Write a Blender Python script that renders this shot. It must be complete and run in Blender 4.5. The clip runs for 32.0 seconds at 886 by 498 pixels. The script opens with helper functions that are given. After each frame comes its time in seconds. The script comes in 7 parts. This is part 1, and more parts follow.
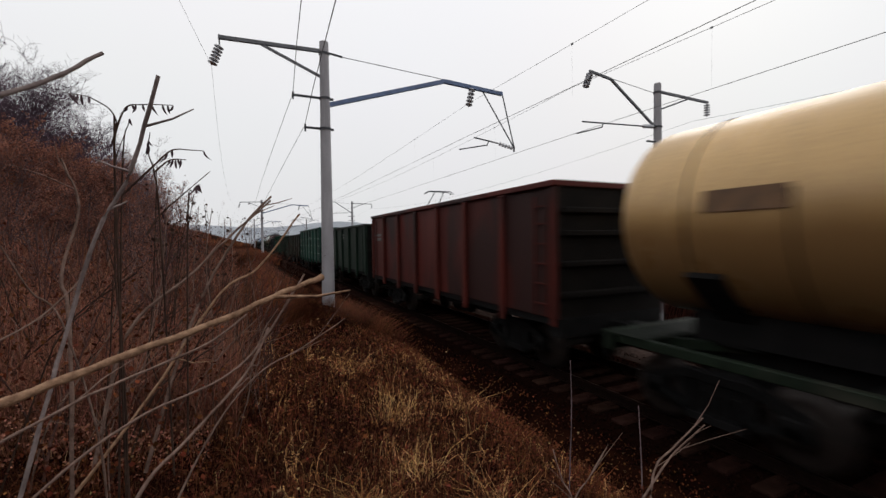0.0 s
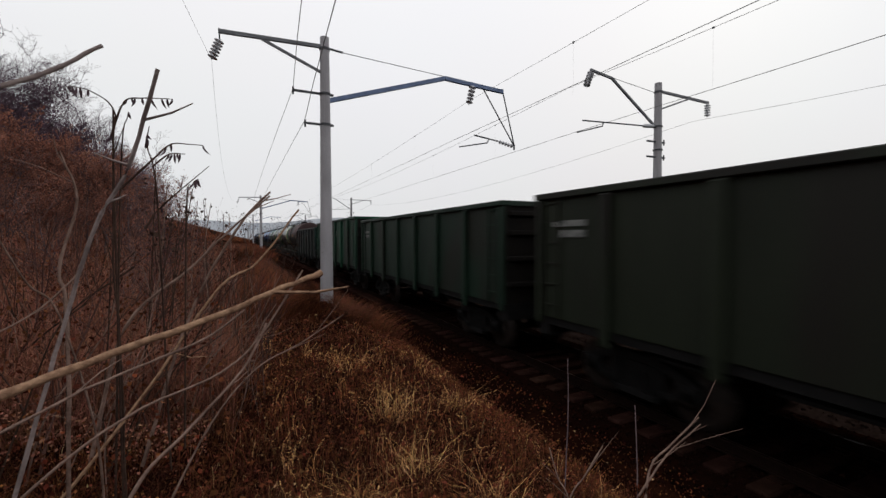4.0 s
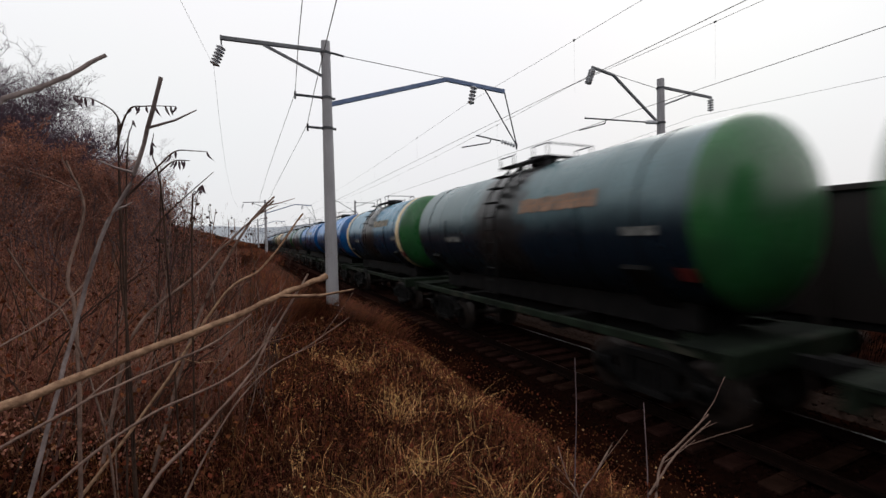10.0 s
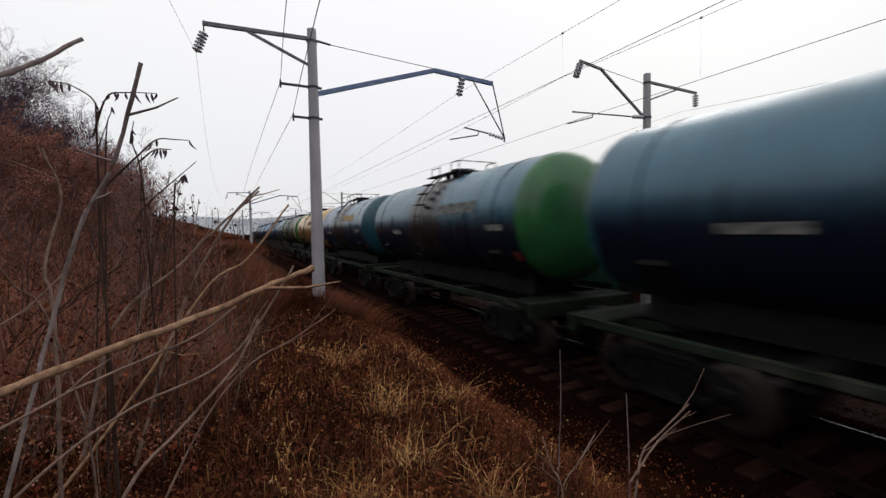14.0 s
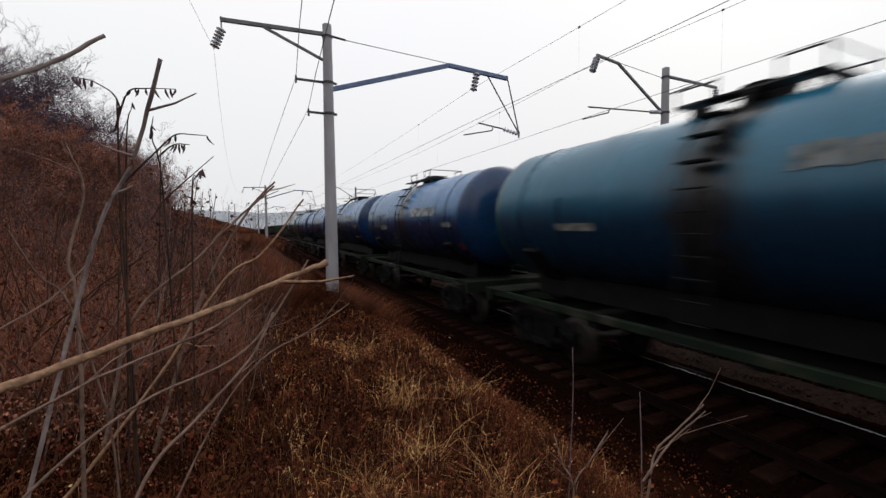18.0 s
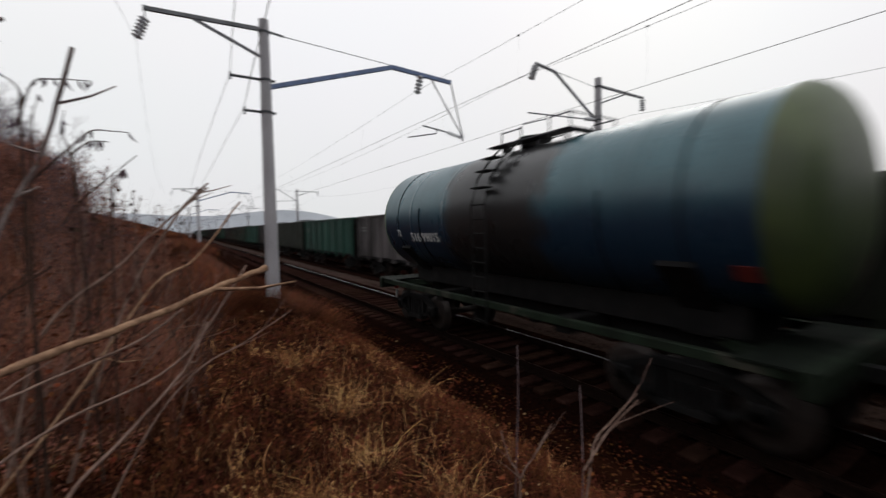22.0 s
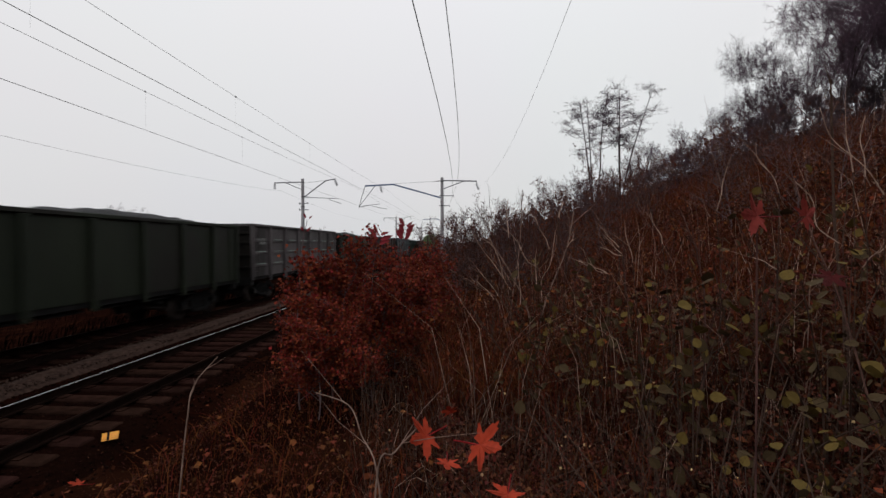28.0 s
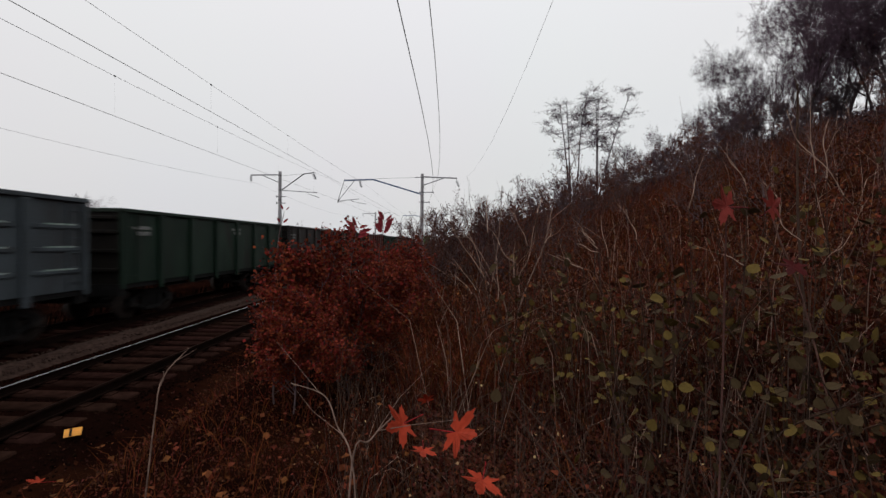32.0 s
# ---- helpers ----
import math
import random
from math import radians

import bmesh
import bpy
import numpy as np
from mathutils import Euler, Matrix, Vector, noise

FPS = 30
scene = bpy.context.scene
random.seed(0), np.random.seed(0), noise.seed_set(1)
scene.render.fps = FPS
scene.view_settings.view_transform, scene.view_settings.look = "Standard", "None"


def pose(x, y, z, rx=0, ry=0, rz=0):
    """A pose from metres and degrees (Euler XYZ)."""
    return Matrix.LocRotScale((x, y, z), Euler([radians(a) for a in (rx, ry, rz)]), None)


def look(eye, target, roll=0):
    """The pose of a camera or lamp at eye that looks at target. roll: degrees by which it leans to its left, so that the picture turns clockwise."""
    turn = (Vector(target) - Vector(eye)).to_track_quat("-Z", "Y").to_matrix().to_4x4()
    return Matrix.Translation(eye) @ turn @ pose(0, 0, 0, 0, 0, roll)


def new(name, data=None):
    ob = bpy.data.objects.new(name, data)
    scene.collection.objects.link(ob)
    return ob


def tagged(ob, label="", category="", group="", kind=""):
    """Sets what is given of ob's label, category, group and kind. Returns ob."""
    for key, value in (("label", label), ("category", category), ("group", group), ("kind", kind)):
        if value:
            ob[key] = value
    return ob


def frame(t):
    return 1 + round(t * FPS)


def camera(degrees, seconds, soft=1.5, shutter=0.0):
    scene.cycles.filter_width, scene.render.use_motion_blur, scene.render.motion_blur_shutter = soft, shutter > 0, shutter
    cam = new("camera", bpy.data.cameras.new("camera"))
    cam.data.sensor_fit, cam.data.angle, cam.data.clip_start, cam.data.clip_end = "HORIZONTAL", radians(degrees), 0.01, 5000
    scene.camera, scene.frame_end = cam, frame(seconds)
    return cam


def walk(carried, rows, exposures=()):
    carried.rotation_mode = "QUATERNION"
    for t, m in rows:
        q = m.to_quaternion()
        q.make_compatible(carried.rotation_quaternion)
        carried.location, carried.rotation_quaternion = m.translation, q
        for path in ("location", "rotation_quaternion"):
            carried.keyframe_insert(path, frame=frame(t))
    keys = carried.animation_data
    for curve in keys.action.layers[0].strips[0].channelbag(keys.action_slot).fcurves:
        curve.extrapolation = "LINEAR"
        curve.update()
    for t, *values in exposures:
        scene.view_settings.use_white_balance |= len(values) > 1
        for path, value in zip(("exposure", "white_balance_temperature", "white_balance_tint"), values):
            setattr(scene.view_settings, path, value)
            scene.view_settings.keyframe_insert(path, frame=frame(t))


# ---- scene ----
# The camera: t, heading to the right of the track's direction, pitch, roll (degrees)
cam = camera(92.92, 32.0, soft=1.45, shutter=0.5)
EYE = (0.0, 0.0, 2.85)
VIEW = [
    (0, 25.20, -1.22, -0.75),
    (0.5, 25.55, -0.86, -0.57),
    (1, 25.30, -1.68, -0.29),
    (1.5, 25.46, -1.87, 0.03),
    (2, 25.58, -1.96, -0.37),
    (2.5, 25.67, -1.73, -0.17),
    (3, 25.61, -1.17, -0.20),
    (3.5, 25.39, -1.31, -0.12),
    (5.5, 25.47, -2.19, -0.19),
    (6, 25.40, -2.29, -0.50),
    (6.5, 25.45, -2.39, -0.82),
    (7, 25.60, -2.50, -0.53),
    (7.5, 24.90, -2.27, -0.81),
    (8, 24.51, -2.28, -0.86),
    (8.5, 24.36, -2.20, -1.36),
    (9, 25.06, -2.17, -1.39),
    (9.5, 24.79, -2.02, -1.32),
    (10, 24.75, -1.44, -1.26),
    (10.5, 25.15, -1.80, -0.75),
    (11, 25.30, -1.59, -0.45),
    (11.5, 25.86, -2.25, -0.11),
    (12, 25.79, -2.05, -0.68),
    (12.5, 25.62, -2.39, -0.76),
    (13, 25.84, -2.60, -0.65),
    (13.5, 25.98, -2.58, -0.79),
    (14, 26.46, -2.51, -0.90),
    (14.5, 25.89, -2.39, -0.86),
    (16.5, 25.93, -2.79, -1.61),
    (17, 25.47, -2.85, -1.39),
    (17.5, 24.55, -2.95, -1.11),
    (18, 24.70, -3.07, -0.46),
    (18.5, 24.59, -3.01, -0.45),
    (19, 24.48, -3.05, -0.34),
    (19.5, 24.62, -3.23, -0.57),
    (20, 24.52, -2.62, -0.81),
    (20.5, 24.70, -1.86, -1.14),
    (21, 24.75, -1.78, -1.15),
    (21.5, 25.76, -2.20, -0.85),
    (22, 32.04, -2.84, -0.92),
    (22.4, 51.34, -0.44, -2.57),
    (22.5, 61.11, -0.21, -2.74),
    (22.6, 71.53, 0.05, -3.14),
    (22.7, 82.27, -0.02, -3.19),
    (22.8, 93.31, -0.12, -2.97),
    (22.9, 101.79, 0.07, -2.63),
    (23, 112.16, 0.19, -2.04),
    (23.1, 123.29, 0.12, -1.03),
    (23.2, 132.06, -0.75, 0.33),
    (23.3, 140.19, -1.85, 1.14),
    (23.4, 147.18, -3.14, 1.69),
    (23.5, 152.38, -4.29, 1.58),
    (24, 164.79, -3.66, 1.15),
    (24.5, 170.94, -2.44, -1.06),
    (25, 174.33, -1.34, -0.40),
    (25.5, 174.72, -0.58, -0.71),
    (27.5, 175.63, -0.24, 0.07),
    (28, 176.73, -0.57, -0.24),
    (28.5, 177.46, -0.15, -0.16),
    (29, 177.27, -0.06, -0.34),
    (29.5, 177.99, -0.78, -0.33),
    (30, 179.02, -0.69, -0.38),
    (30.5, 178.94, -0.92, 0.83),
    (31, 179.81, -0.48, 1.43),
    (31.5, 179.84, -0.60, 1.14),
    (32, 179.57, -0.97, 0.75),
]


def eye_z(t):
    """The camera sinks a little after it has turned round."""
    return float(np.interp(t, [0, 23.6, 24.5, 25.5, 28, 32], [2.85, 2.85, 2.78, 2.71, 2.65, 2.62]))


walk(cam, [(t, pose(0, 0, eye_z(t), 90 + p, 0, -h) @ pose(0, 0, 0, 0, 0, r)) for t, h, p, r in VIEW],
     exposures=[(0, 0.07), (3.5, 0.07), (6, 0.11), (8, 0.17), (20, 0.18), (21, 0.13), (22, 0.12), (22.6, 0.2), (23.2, 0.26), (24, 0.12), (24.7, -0.05), (26, -0.06), (32, -0.06)])

# ---- light: an overcast sky with a wide, weak sun ----
world = bpy.data.worlds.new("overcast")
scene.world = world
world.use_nodes = True
wn, wl = world.node_tree.nodes, world.node_tree.links
sky = wn.new("ShaderNodeTexSky")
sky.sky_type, sky.sun_disc = "NISHITA", False
sky.sun_elevation, sky.sun_rotation = radians(32), radians(60)
sky.air_density, sky.dust_density = 1.0, 4.0
geo = wn.new("ShaderNodeTexCoord")
sep = wn.new("ShaderNodeSeparateXYZ")
ramp = wn.new("ShaderNodeValToRGB")
ramp.color_ramp.elements[0].position, ramp.color_ramp.elements[0].color = 0.0, (0.7, 0.7, 0.712, 1)
ramp.color_ramp.elements[1].position, ramp.color_ramp.elements[1].color = 0.7, (0.938, 0.943, 0.972, 1)
cloud = wn.new("ShaderNodeTexNoise")
cloud.inputs["Scale"].default_value, cloud.inputs["Detail"].default_value = 1.6, 5
cmix = wn.new("ShaderNodeMix")
cmix.data_type, cmix.blend_type = "RGBA", "SOFT_LIGHT"
cmix.inputs[0].default_value = 0.18
smix = wn.new("ShaderNodeMix")
smix.data_type = "RGBA"
smix.inputs[0].default_value = 0.998
bg = wn["Background"]
bg.inputs["Strength"].default_value = 0.99
wl.new(geo.outputs["Generated"], sep.inputs[0])
wl.new(geo.outputs["Generated"], cloud.inputs["Vector"])
wl.new(sep.outputs["Z"], ramp.inputs[0])
wl.new(ramp.outputs[0], cmix.inputs[6])
wl.new(cloud.outputs["Color"], cmix.inputs[7])
wl.new(sky.outputs[0], smix.inputs[6])
wl.new(cmix.outputs[2], smix.inputs[7])
wl.new(smix.outputs[2], bg.inputs["Color"])
sun = new("sun", bpy.data.lights.new("sun", "SUN"))
sun.data.energy, sun.data.angle, sun.data.color = 0.4, radians(30), (1.0, 0.97, 0.93)
sun.matrix_world = look((0, 0, 0), (-math.sin(radians(60)) * 0.85, -math.cos(radians(60)) * 0.85, -0.62))

# ---- materials ----
MATS = {}


def mat(name, color, color2=None, rough=0.7, metal=0.0, scale=6.0, bump=0.15, fine=60.0, spots=None, spot_at=0.62,
        vary=0.0, island=0.0, coat=0.0, stretch=(1, 1, 1), spec=0.5):
    """A surface: two colours blended by a coarse noise, fine grain and relief, optional stains, variation by object or island."""
    if name in MATS:
        return MATS[name]
    m = bpy.data.materials.new(name)
    m.use_nodes = True
    nt = m.node_tree
    n, l = nt.nodes, nt.links
    b = n["Principled BSDF"]
    tc = n.new("ShaderNodeTexCoord")
    mp = n.new("ShaderNodeMapping")
    mp.inputs["Scale"].default_value = stretch
    l.new(tc.outputs["Object"], mp.inputs[0])
    n1 = n.new("ShaderNodeTexNoise")
    n1.inputs["Scale"].default_value, n1.inputs["Detail"].default_value = scale, 5
    n2 = n.new("ShaderNodeTexNoise")
    n2.inputs["Scale"].default_value, n2.inputs["Detail"].default_value = fine, 3
    l.new(mp.outputs[0], n1.inputs["Vector"])
    l.new(tc.outputs["Object"], n2.inputs["Vector"])
    r1 = n.new("ShaderNodeValToRGB")
    r1.color_ramp.elements[0].position, r1.color_ramp.elements[1].position = 0.35, 0.68
    r1.color_ramp.elements[0].color = (*color, 1)
    r1.color_ramp.elements[1].color = (*(color2 or [c * 0.7 for c in color]), 1)
    l.new(n1.outputs["Fac"], r1.inputs[0])
    out = r1.outputs[0]
    g = n.new("ShaderNodeMix")
    g.data_type, g.blend_type = "RGBA", "OVERLAY"
    g.inputs[0].default_value = 0.35
    l.new(out, g.inputs[6])
    l.new(n2.outputs["Fac"], g.inputs[7])
    out = g.outputs[2]
    if spots:
        n3 = n.new("ShaderNodeTexNoise")
        n3.inputs["Scale"].default_value, n3.inputs["Detail"].default_value = scale * 0.55, 8
        n3.inputs["Distortion"].default_value = 0.6
        l.new(mp.outputs[0], n3.inputs["Vector"])
        r3 = n.new("ShaderNodeValToRGB")
        r3.color_ramp.elements[0].position, r3.color_ramp.elements[1].position = spot_at - 0.06, spot_at + 0.06
        l.new(n3.outputs["Fac"], r3.inputs[0])
        s = n.new("ShaderNodeMix")
        s.data_type = "RGBA"
        s.inputs[7].default_value = (*spots, 1)
        l.new(r3.outputs[0], s.inputs[0])
        l.new(out, s.inputs[6])
        out = s.outputs[2]
    if vary or island:
        hs = n.new("ShaderNodeHueSaturation")
        src = n.new("ShaderNodeObjectInfo").outputs["Random"] if vary else n.new("ShaderNodeNewGeometry").outputs["Random Per Island"]
        k = vary or island
        mr = n.new("ShaderNodeMapRange")
        mr.inputs[3].default_value, mr.inputs[4].default_value = 1 - k, 1 + k
        l.new(src, mr.inputs[0])
        l.new(mr.outputs[0], hs.inputs["Value"])
        mh = n.new("ShaderNodeMapRange")
        mh.inputs[3].default_value, mh.inputs[4].default_value = 0.5 + 0.035 * k, 0.5 - 0.03 * k
        ml = n.new("ShaderNodeMath")
        ml.operation, ml.inputs[1].default_value = "MULTIPLY", 7.31
        fr = n.new("ShaderNodeMath")
        fr.operation = "FRACT"
        l.new(src, ml.inputs[0])
        l.new(ml.outputs[0], fr.inputs[0])
        l.new(fr.outputs[0], mh.inputs[0])
        l.new(mh.outputs[0], hs.inputs["Hue"])
        l.new(out, hs.inputs["Color"])
        out = hs.outputs[0]
    l.new(out, b.inputs["Base Color"])
    rr = n.new("ShaderNodeMapRange")
    rr.inputs[3].default_value, rr.inputs[4].default_value = max(0.05, rough - 0.15), min(1.0, rough + 0.15)
    l.new(n1.outputs["Fac"], rr.inputs[0])
    l.new(rr.outputs[0], b.inputs["Roughness"])
    b.inputs["Metallic"].default_value = metal
    if coat:
        b.inputs["Coat Weight"].default_value, b.inputs["Coat Roughness"].default_value = coat, 0.25
    b.inputs["Specular IOR Level"].default_value = spec
    if bump:
        bp = n.new("ShaderNodeBump")
        bp.inputs["Strength"].default_value, bp.inputs["Distance"].default_value = bump, 0.02
        l.new(n2.outputs["Fac"], bp.inputs["Height"])
        l.new(bp.outputs[0], b.inputs["Normal"])
    MATS[name] = m
    return m


def tank_paint(name, top, low, oil=1.15, dirt=(0.015, 0.0145, 0.015), rough=0.3, spec=0.45):
    """Glossy tank paint with rain streaks and spilt oil round the filling hatch; above a ragged line the colour holds
    some sky sheen, below it the barrel's own shade along with grime.
    """
    if name in MATS:
        return MATS[name]
    m = mat(name, top, [c * 0.75 for c in top], rough=rough, scale=1.3, bump=0.02, fine=25, stretch=(1, 1, 0.35), spec=spec)
    nt = m.node_tree
    n, l = nt.nodes, nt.links
    b = n["Principled BSDF"]
    col = b.inputs["Base Color"].links[0].from_socket
    tc = n.new("ShaderNodeTexCoord")
    sp = n.new("ShaderNodeSeparateXYZ")
    l.new(tc.outputs["Object"], sp.inputs[0])
    ns = n.new("ShaderNodeTexNoise")
    ns.inputs["Scale"].default_value, ns.inputs["Detail"].default_value = 2.2, 6
    l.new(tc.outputs["Object"], ns.inputs["Vector"])

    def blend(a, c, fac):
        x = n.new("ShaderNodeMix")
        x.data_type = "RGBA"
        l.new(fac, x.inputs[0])
        l.new(a, x.inputs[6])
        x.inputs[7].default_value = (*c, 1)
        return x.outputs[2]

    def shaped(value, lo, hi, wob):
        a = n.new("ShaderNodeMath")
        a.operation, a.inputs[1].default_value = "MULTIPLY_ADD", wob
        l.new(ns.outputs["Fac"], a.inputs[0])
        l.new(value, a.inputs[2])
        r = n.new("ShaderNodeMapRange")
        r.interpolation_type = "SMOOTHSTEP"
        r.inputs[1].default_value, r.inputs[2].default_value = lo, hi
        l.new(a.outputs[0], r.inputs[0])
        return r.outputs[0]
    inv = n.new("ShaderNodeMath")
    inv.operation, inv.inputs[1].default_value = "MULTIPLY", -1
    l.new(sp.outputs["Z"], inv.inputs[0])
    # underside shade and grime go into this darker lower colour
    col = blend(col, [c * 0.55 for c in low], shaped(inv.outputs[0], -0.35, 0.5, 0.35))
    ab = n.new("ShaderNodeMath")
    ab.operation = "ABSOLUTE"
    l.new(sp.outputs["Y"], ab.inputs[0])
    ng = n.new("ShaderNodeMath")
    ng.operation, ng.inputs[1].default_value = "MULTIPLY", -1
    l.new(ab.outputs[0], ng.inputs[0])
    if oil:
        col = blend(col, dirt, shaped(ng.outputs[0], 0.25 - oil, 0.85 - oil, 1.1))
    l.new(col, b.inputs["Base Color"])
    return m


STEEL = mat("dark_underframe_steel", (0.011, 0.01, 0.01), (0.006, 0.006, 0.006), spec=0.12, rough=0.75, scale=4, bump=0.2)
RUSTY = mat("rusty_wheel_steel", (0.03, 0.02, 0.016), (0.014, 0.01, 0.009), rough=0.6, metal=0.4, scale=8)
SHINY = mat("polished_rail_head", (0.5, 0.49, 0.49), (0.34, 0.33, 0.33), rough=0.28, metal=1.0, scale=3, bump=0.02)
RAILSIDE = mat("rusted_rail", (0.014, 0.0075, 0.006), (0.008, 0.005, 0.004), spec=0.0, rough=0.8, scale=10)
CONCRETE = mat("weathered_mast_concrete", (0.36, 0.345, 0.36), (0.27, 0.26, 0.27), rough=0.85, scale=3, bump=0.2, fine=90,
               spots=(0.2, 0.19, 0.19), spot_at=0.68, stretch=(1, 1, 0.25))
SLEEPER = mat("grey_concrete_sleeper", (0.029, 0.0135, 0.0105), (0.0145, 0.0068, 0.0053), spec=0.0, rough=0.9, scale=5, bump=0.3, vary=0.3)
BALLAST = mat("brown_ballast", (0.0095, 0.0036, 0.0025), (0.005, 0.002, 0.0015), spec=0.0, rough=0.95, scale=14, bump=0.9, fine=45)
PALE_GRAVEL = mat("pale_walkway_gravel", (0.06, 0.036, 0.028), (0.025, 0.015, 0.012), spec=0.04, rough=0.95, scale=11, bump=0.8, fine=45)
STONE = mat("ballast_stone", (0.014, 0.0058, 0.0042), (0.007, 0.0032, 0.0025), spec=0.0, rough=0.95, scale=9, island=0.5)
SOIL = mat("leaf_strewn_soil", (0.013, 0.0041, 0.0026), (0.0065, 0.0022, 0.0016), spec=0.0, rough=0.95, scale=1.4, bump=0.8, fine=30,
           spots=(0.022, 0.0075, 0.0042), spot_at=0.6)
ARM = mat("painted_slate_blue_steel", (0.13, 0.18, 0.31), (0.09, 0.125, 0.22), rough=0.55, metal=0.2, scale=5)
ARM_GREY = mat("weathered_grey_steel", (0.15, 0.152, 0.165), (0.1, 0.102, 0.11), rough=0.6, metal=0.2, scale=5)
DARKSTEEL = mat("dark_fitting_steel", (0.06, 0.062, 0.07), (0.035, 0.035, 0.04), rough=0.55, metal=0.5, scale=8)
INSUL = mat("brown_grey_porcelain", (0.62, 0.62, 0.64), (0.42, 0.42, 0.45), rough=0.25, scale=5, coat=0.3)
WIRE = mat("dull_copper_wire", (0.07, 0.06, 0.06), (0.05, 0.045, 0.045), rough=0.6, metal=0.5, bump=0)
COAL = mat("coal", (0.02, 0.02, 0.022), (0.01, 0.01, 0.011), spec=0.12, rough=0.6, scale=9, bump=1.0, fine=22)
TWIG = mat("purple_brown_twig", (0.12, 0.085, 0.088), (0.065, 0.046, 0.05), spec=0.04, rough=0.9, scale=5, bump=0.1, vary=0.3)
STEM = mat("dry_mauve_stem", (0.22, 0.14, 0.115), (0.1, 0.061, 0.05), spec=0.04, rough=0.8, scale=12, bump=0.3, fine=80, island=0.35)
PALE_BARK = mat("peeled_tan_branch", (0.33, 0.2, 0.125), (0.17, 0.095, 0.06), spec=0.04, rough=0.7, scale=9, bump=0.35, fine=70, stretch=(4, 1, 4))
GRASS_RED = mat("rusty_dead_grass", (0.135, 0.042, 0.019), (0.034, 0.0115, 0.0072), spec=0.04, rough=0.9, scale=2.4, bump=0, island=0.6)
GRASS_STRAW = mat("straw_grass", (0.36, 0.15, 0.052), (0.13, 0.047, 0.019), spec=0.04, rough=0.85, scale=1.1, bump=0, island=0.5)
LEAF_RED = mat("bright_red_maple_leaf", (0.4, 0.034, 0.022), (0.2, 0.017, 0.012), spec=0.04, rough=0.6, scale=9, bump=0.1, island=0.25)
LEAF_YELLOW = mat("yellow_olive_leaf", (0.115, 0.083, 0.021), (0.055, 0.04, 0.013), spec=0.04, rough=0.65, scale=8, bump=0.1, island=0.4)
LEAF_BROWN = mat("withered_brown_leaf", (0.13, 0.036, 0.014), (0.055, 0.017, 0.009), spec=0.04, rough=0.85, scale=5, bump=0, island=0.5)
PALE_STALK = mat("bleached_dry_stalk", (0.36, 0.245, 0.19), (0.16, 0.1, 0.077), spec=0.04, rough=0.8, scale=9, bump=0.3, fine=70)
LEAF_DULL = mat("dull_olive_brown_leaf", (0.058, 0.041, 0.019), (0.03, 0.021, 0.011), spec=0.04, rough=0.75, scale=6, bump=0.1, island=0.4)
LEAF_WARM = mat("red_brown_brush_leaf", (0.31, 0.135, 0.09), (0.18, 0.078, 0.057), spec=0.04, rough=0.85, scale=3, bump=0, island=0.2)
GREY_BARK = mat("pale_grey_branch_bark", (0.27, 0.215, 0.2), (0.15, 0.115, 0.108), spec=0.04, rough=0.85, scale=7, bump=0.4, fine=50)
# near-black so that the gap below the far wagons stays dark
WEED = mat("dark_wet_weeds", (0.006, 0.004, 0.0034), (0.004, 0.003, 0.0026), spec=0.0, rough=0.9, scale=1.2, bump=0, island=0.4)
LEAF_SHRUB = mat("dark_red_shrub_leaf", (0.19, 0.033, 0.018), (0.1, 0.018, 0.011), spec=0.04, rough=0.75, scale=2, bump=0, island=0.5)
LEAF_RUST = mat("dull_rust_tree_leaf", (0.17, 0.034, 0.02), (0.085, 0.02, 0.013), spec=0.04, rough=0.8, scale=2, bump=0, island=0.4)
LEAF_DARK = mat("dark_clinging_leaf", (0.1, 0.066, 0.076), (0.055, 0.037, 0.044), spec=0.04, rough=0.85, scale=3, bump=0, island=0.4)
# darker copy of the rusty grass colour, put in for the dimmer rear view
BRUSH_DIM = mat("dark_bramble_brush", (0.11, 0.026, 0.01), (0.05, 0.012, 0.006), spec=0.04, rough=0.9, scale=0.8, bump=0, island=0.6)
GOLD = mat("golden_dry_tussock", (0.78, 0.46, 0.2), (0.4, 0.19, 0.075), spec=0.04, rough=0.8, scale=2.5, bump=0, island=0.5)
BROWN_BARK = mat("dull_brown_bark", (0.07, 0.042, 0.031), (0.035, 0.021, 0.017), spec=0.04, rough=0.9, scale=6, bump=0.3, fine=50)
TREEBARK = mat("dark_tree_bark", (0.055, 0.04, 0.041), (0.03, 0.022, 0.024), spec=0.04, rough=0.9, scale=4, bump=0.4, fine=30)
FLECK = mat("pale_seed_heads", (0.45, 0.3, 0.15), (0.3, 0.18, 0.09), spec=0.04, rough=0.8, scale=3, bump=0, island=0.4)
WORN = mat("worn_chalky_stencil", (0.22, 0.22, 0.21), (0.035, 0.04, 0.036), rough=0.8, scale=7, bump=0)
# pale colour for the sky's highlight on the pressed ridges
RIDGE_GLINT = mat("paint_rubbed_pale", (0.4, 0.45, 0.42), (0.12, 0.2, 0.16), rough=0.7, scale=5, bump=0)
WHITE = mat("white_stencil_paint", (0.7, 0.7, 0.68), (0.5, 0.5, 0.48), rough=0.6, scale=6, bump=0)
CREAM = mat("cream_band_paint", (0.78, 0.62, 0.36), (0.6, 0.45, 0.24), rough=0.4, scale=3, bump=0.03)
RUSTLABEL = mat("rusty_label_paint", (0.36, 0.2, 0.12), (0.16, 0.1, 0.07), rough=0.7, scale=4, bump=0)
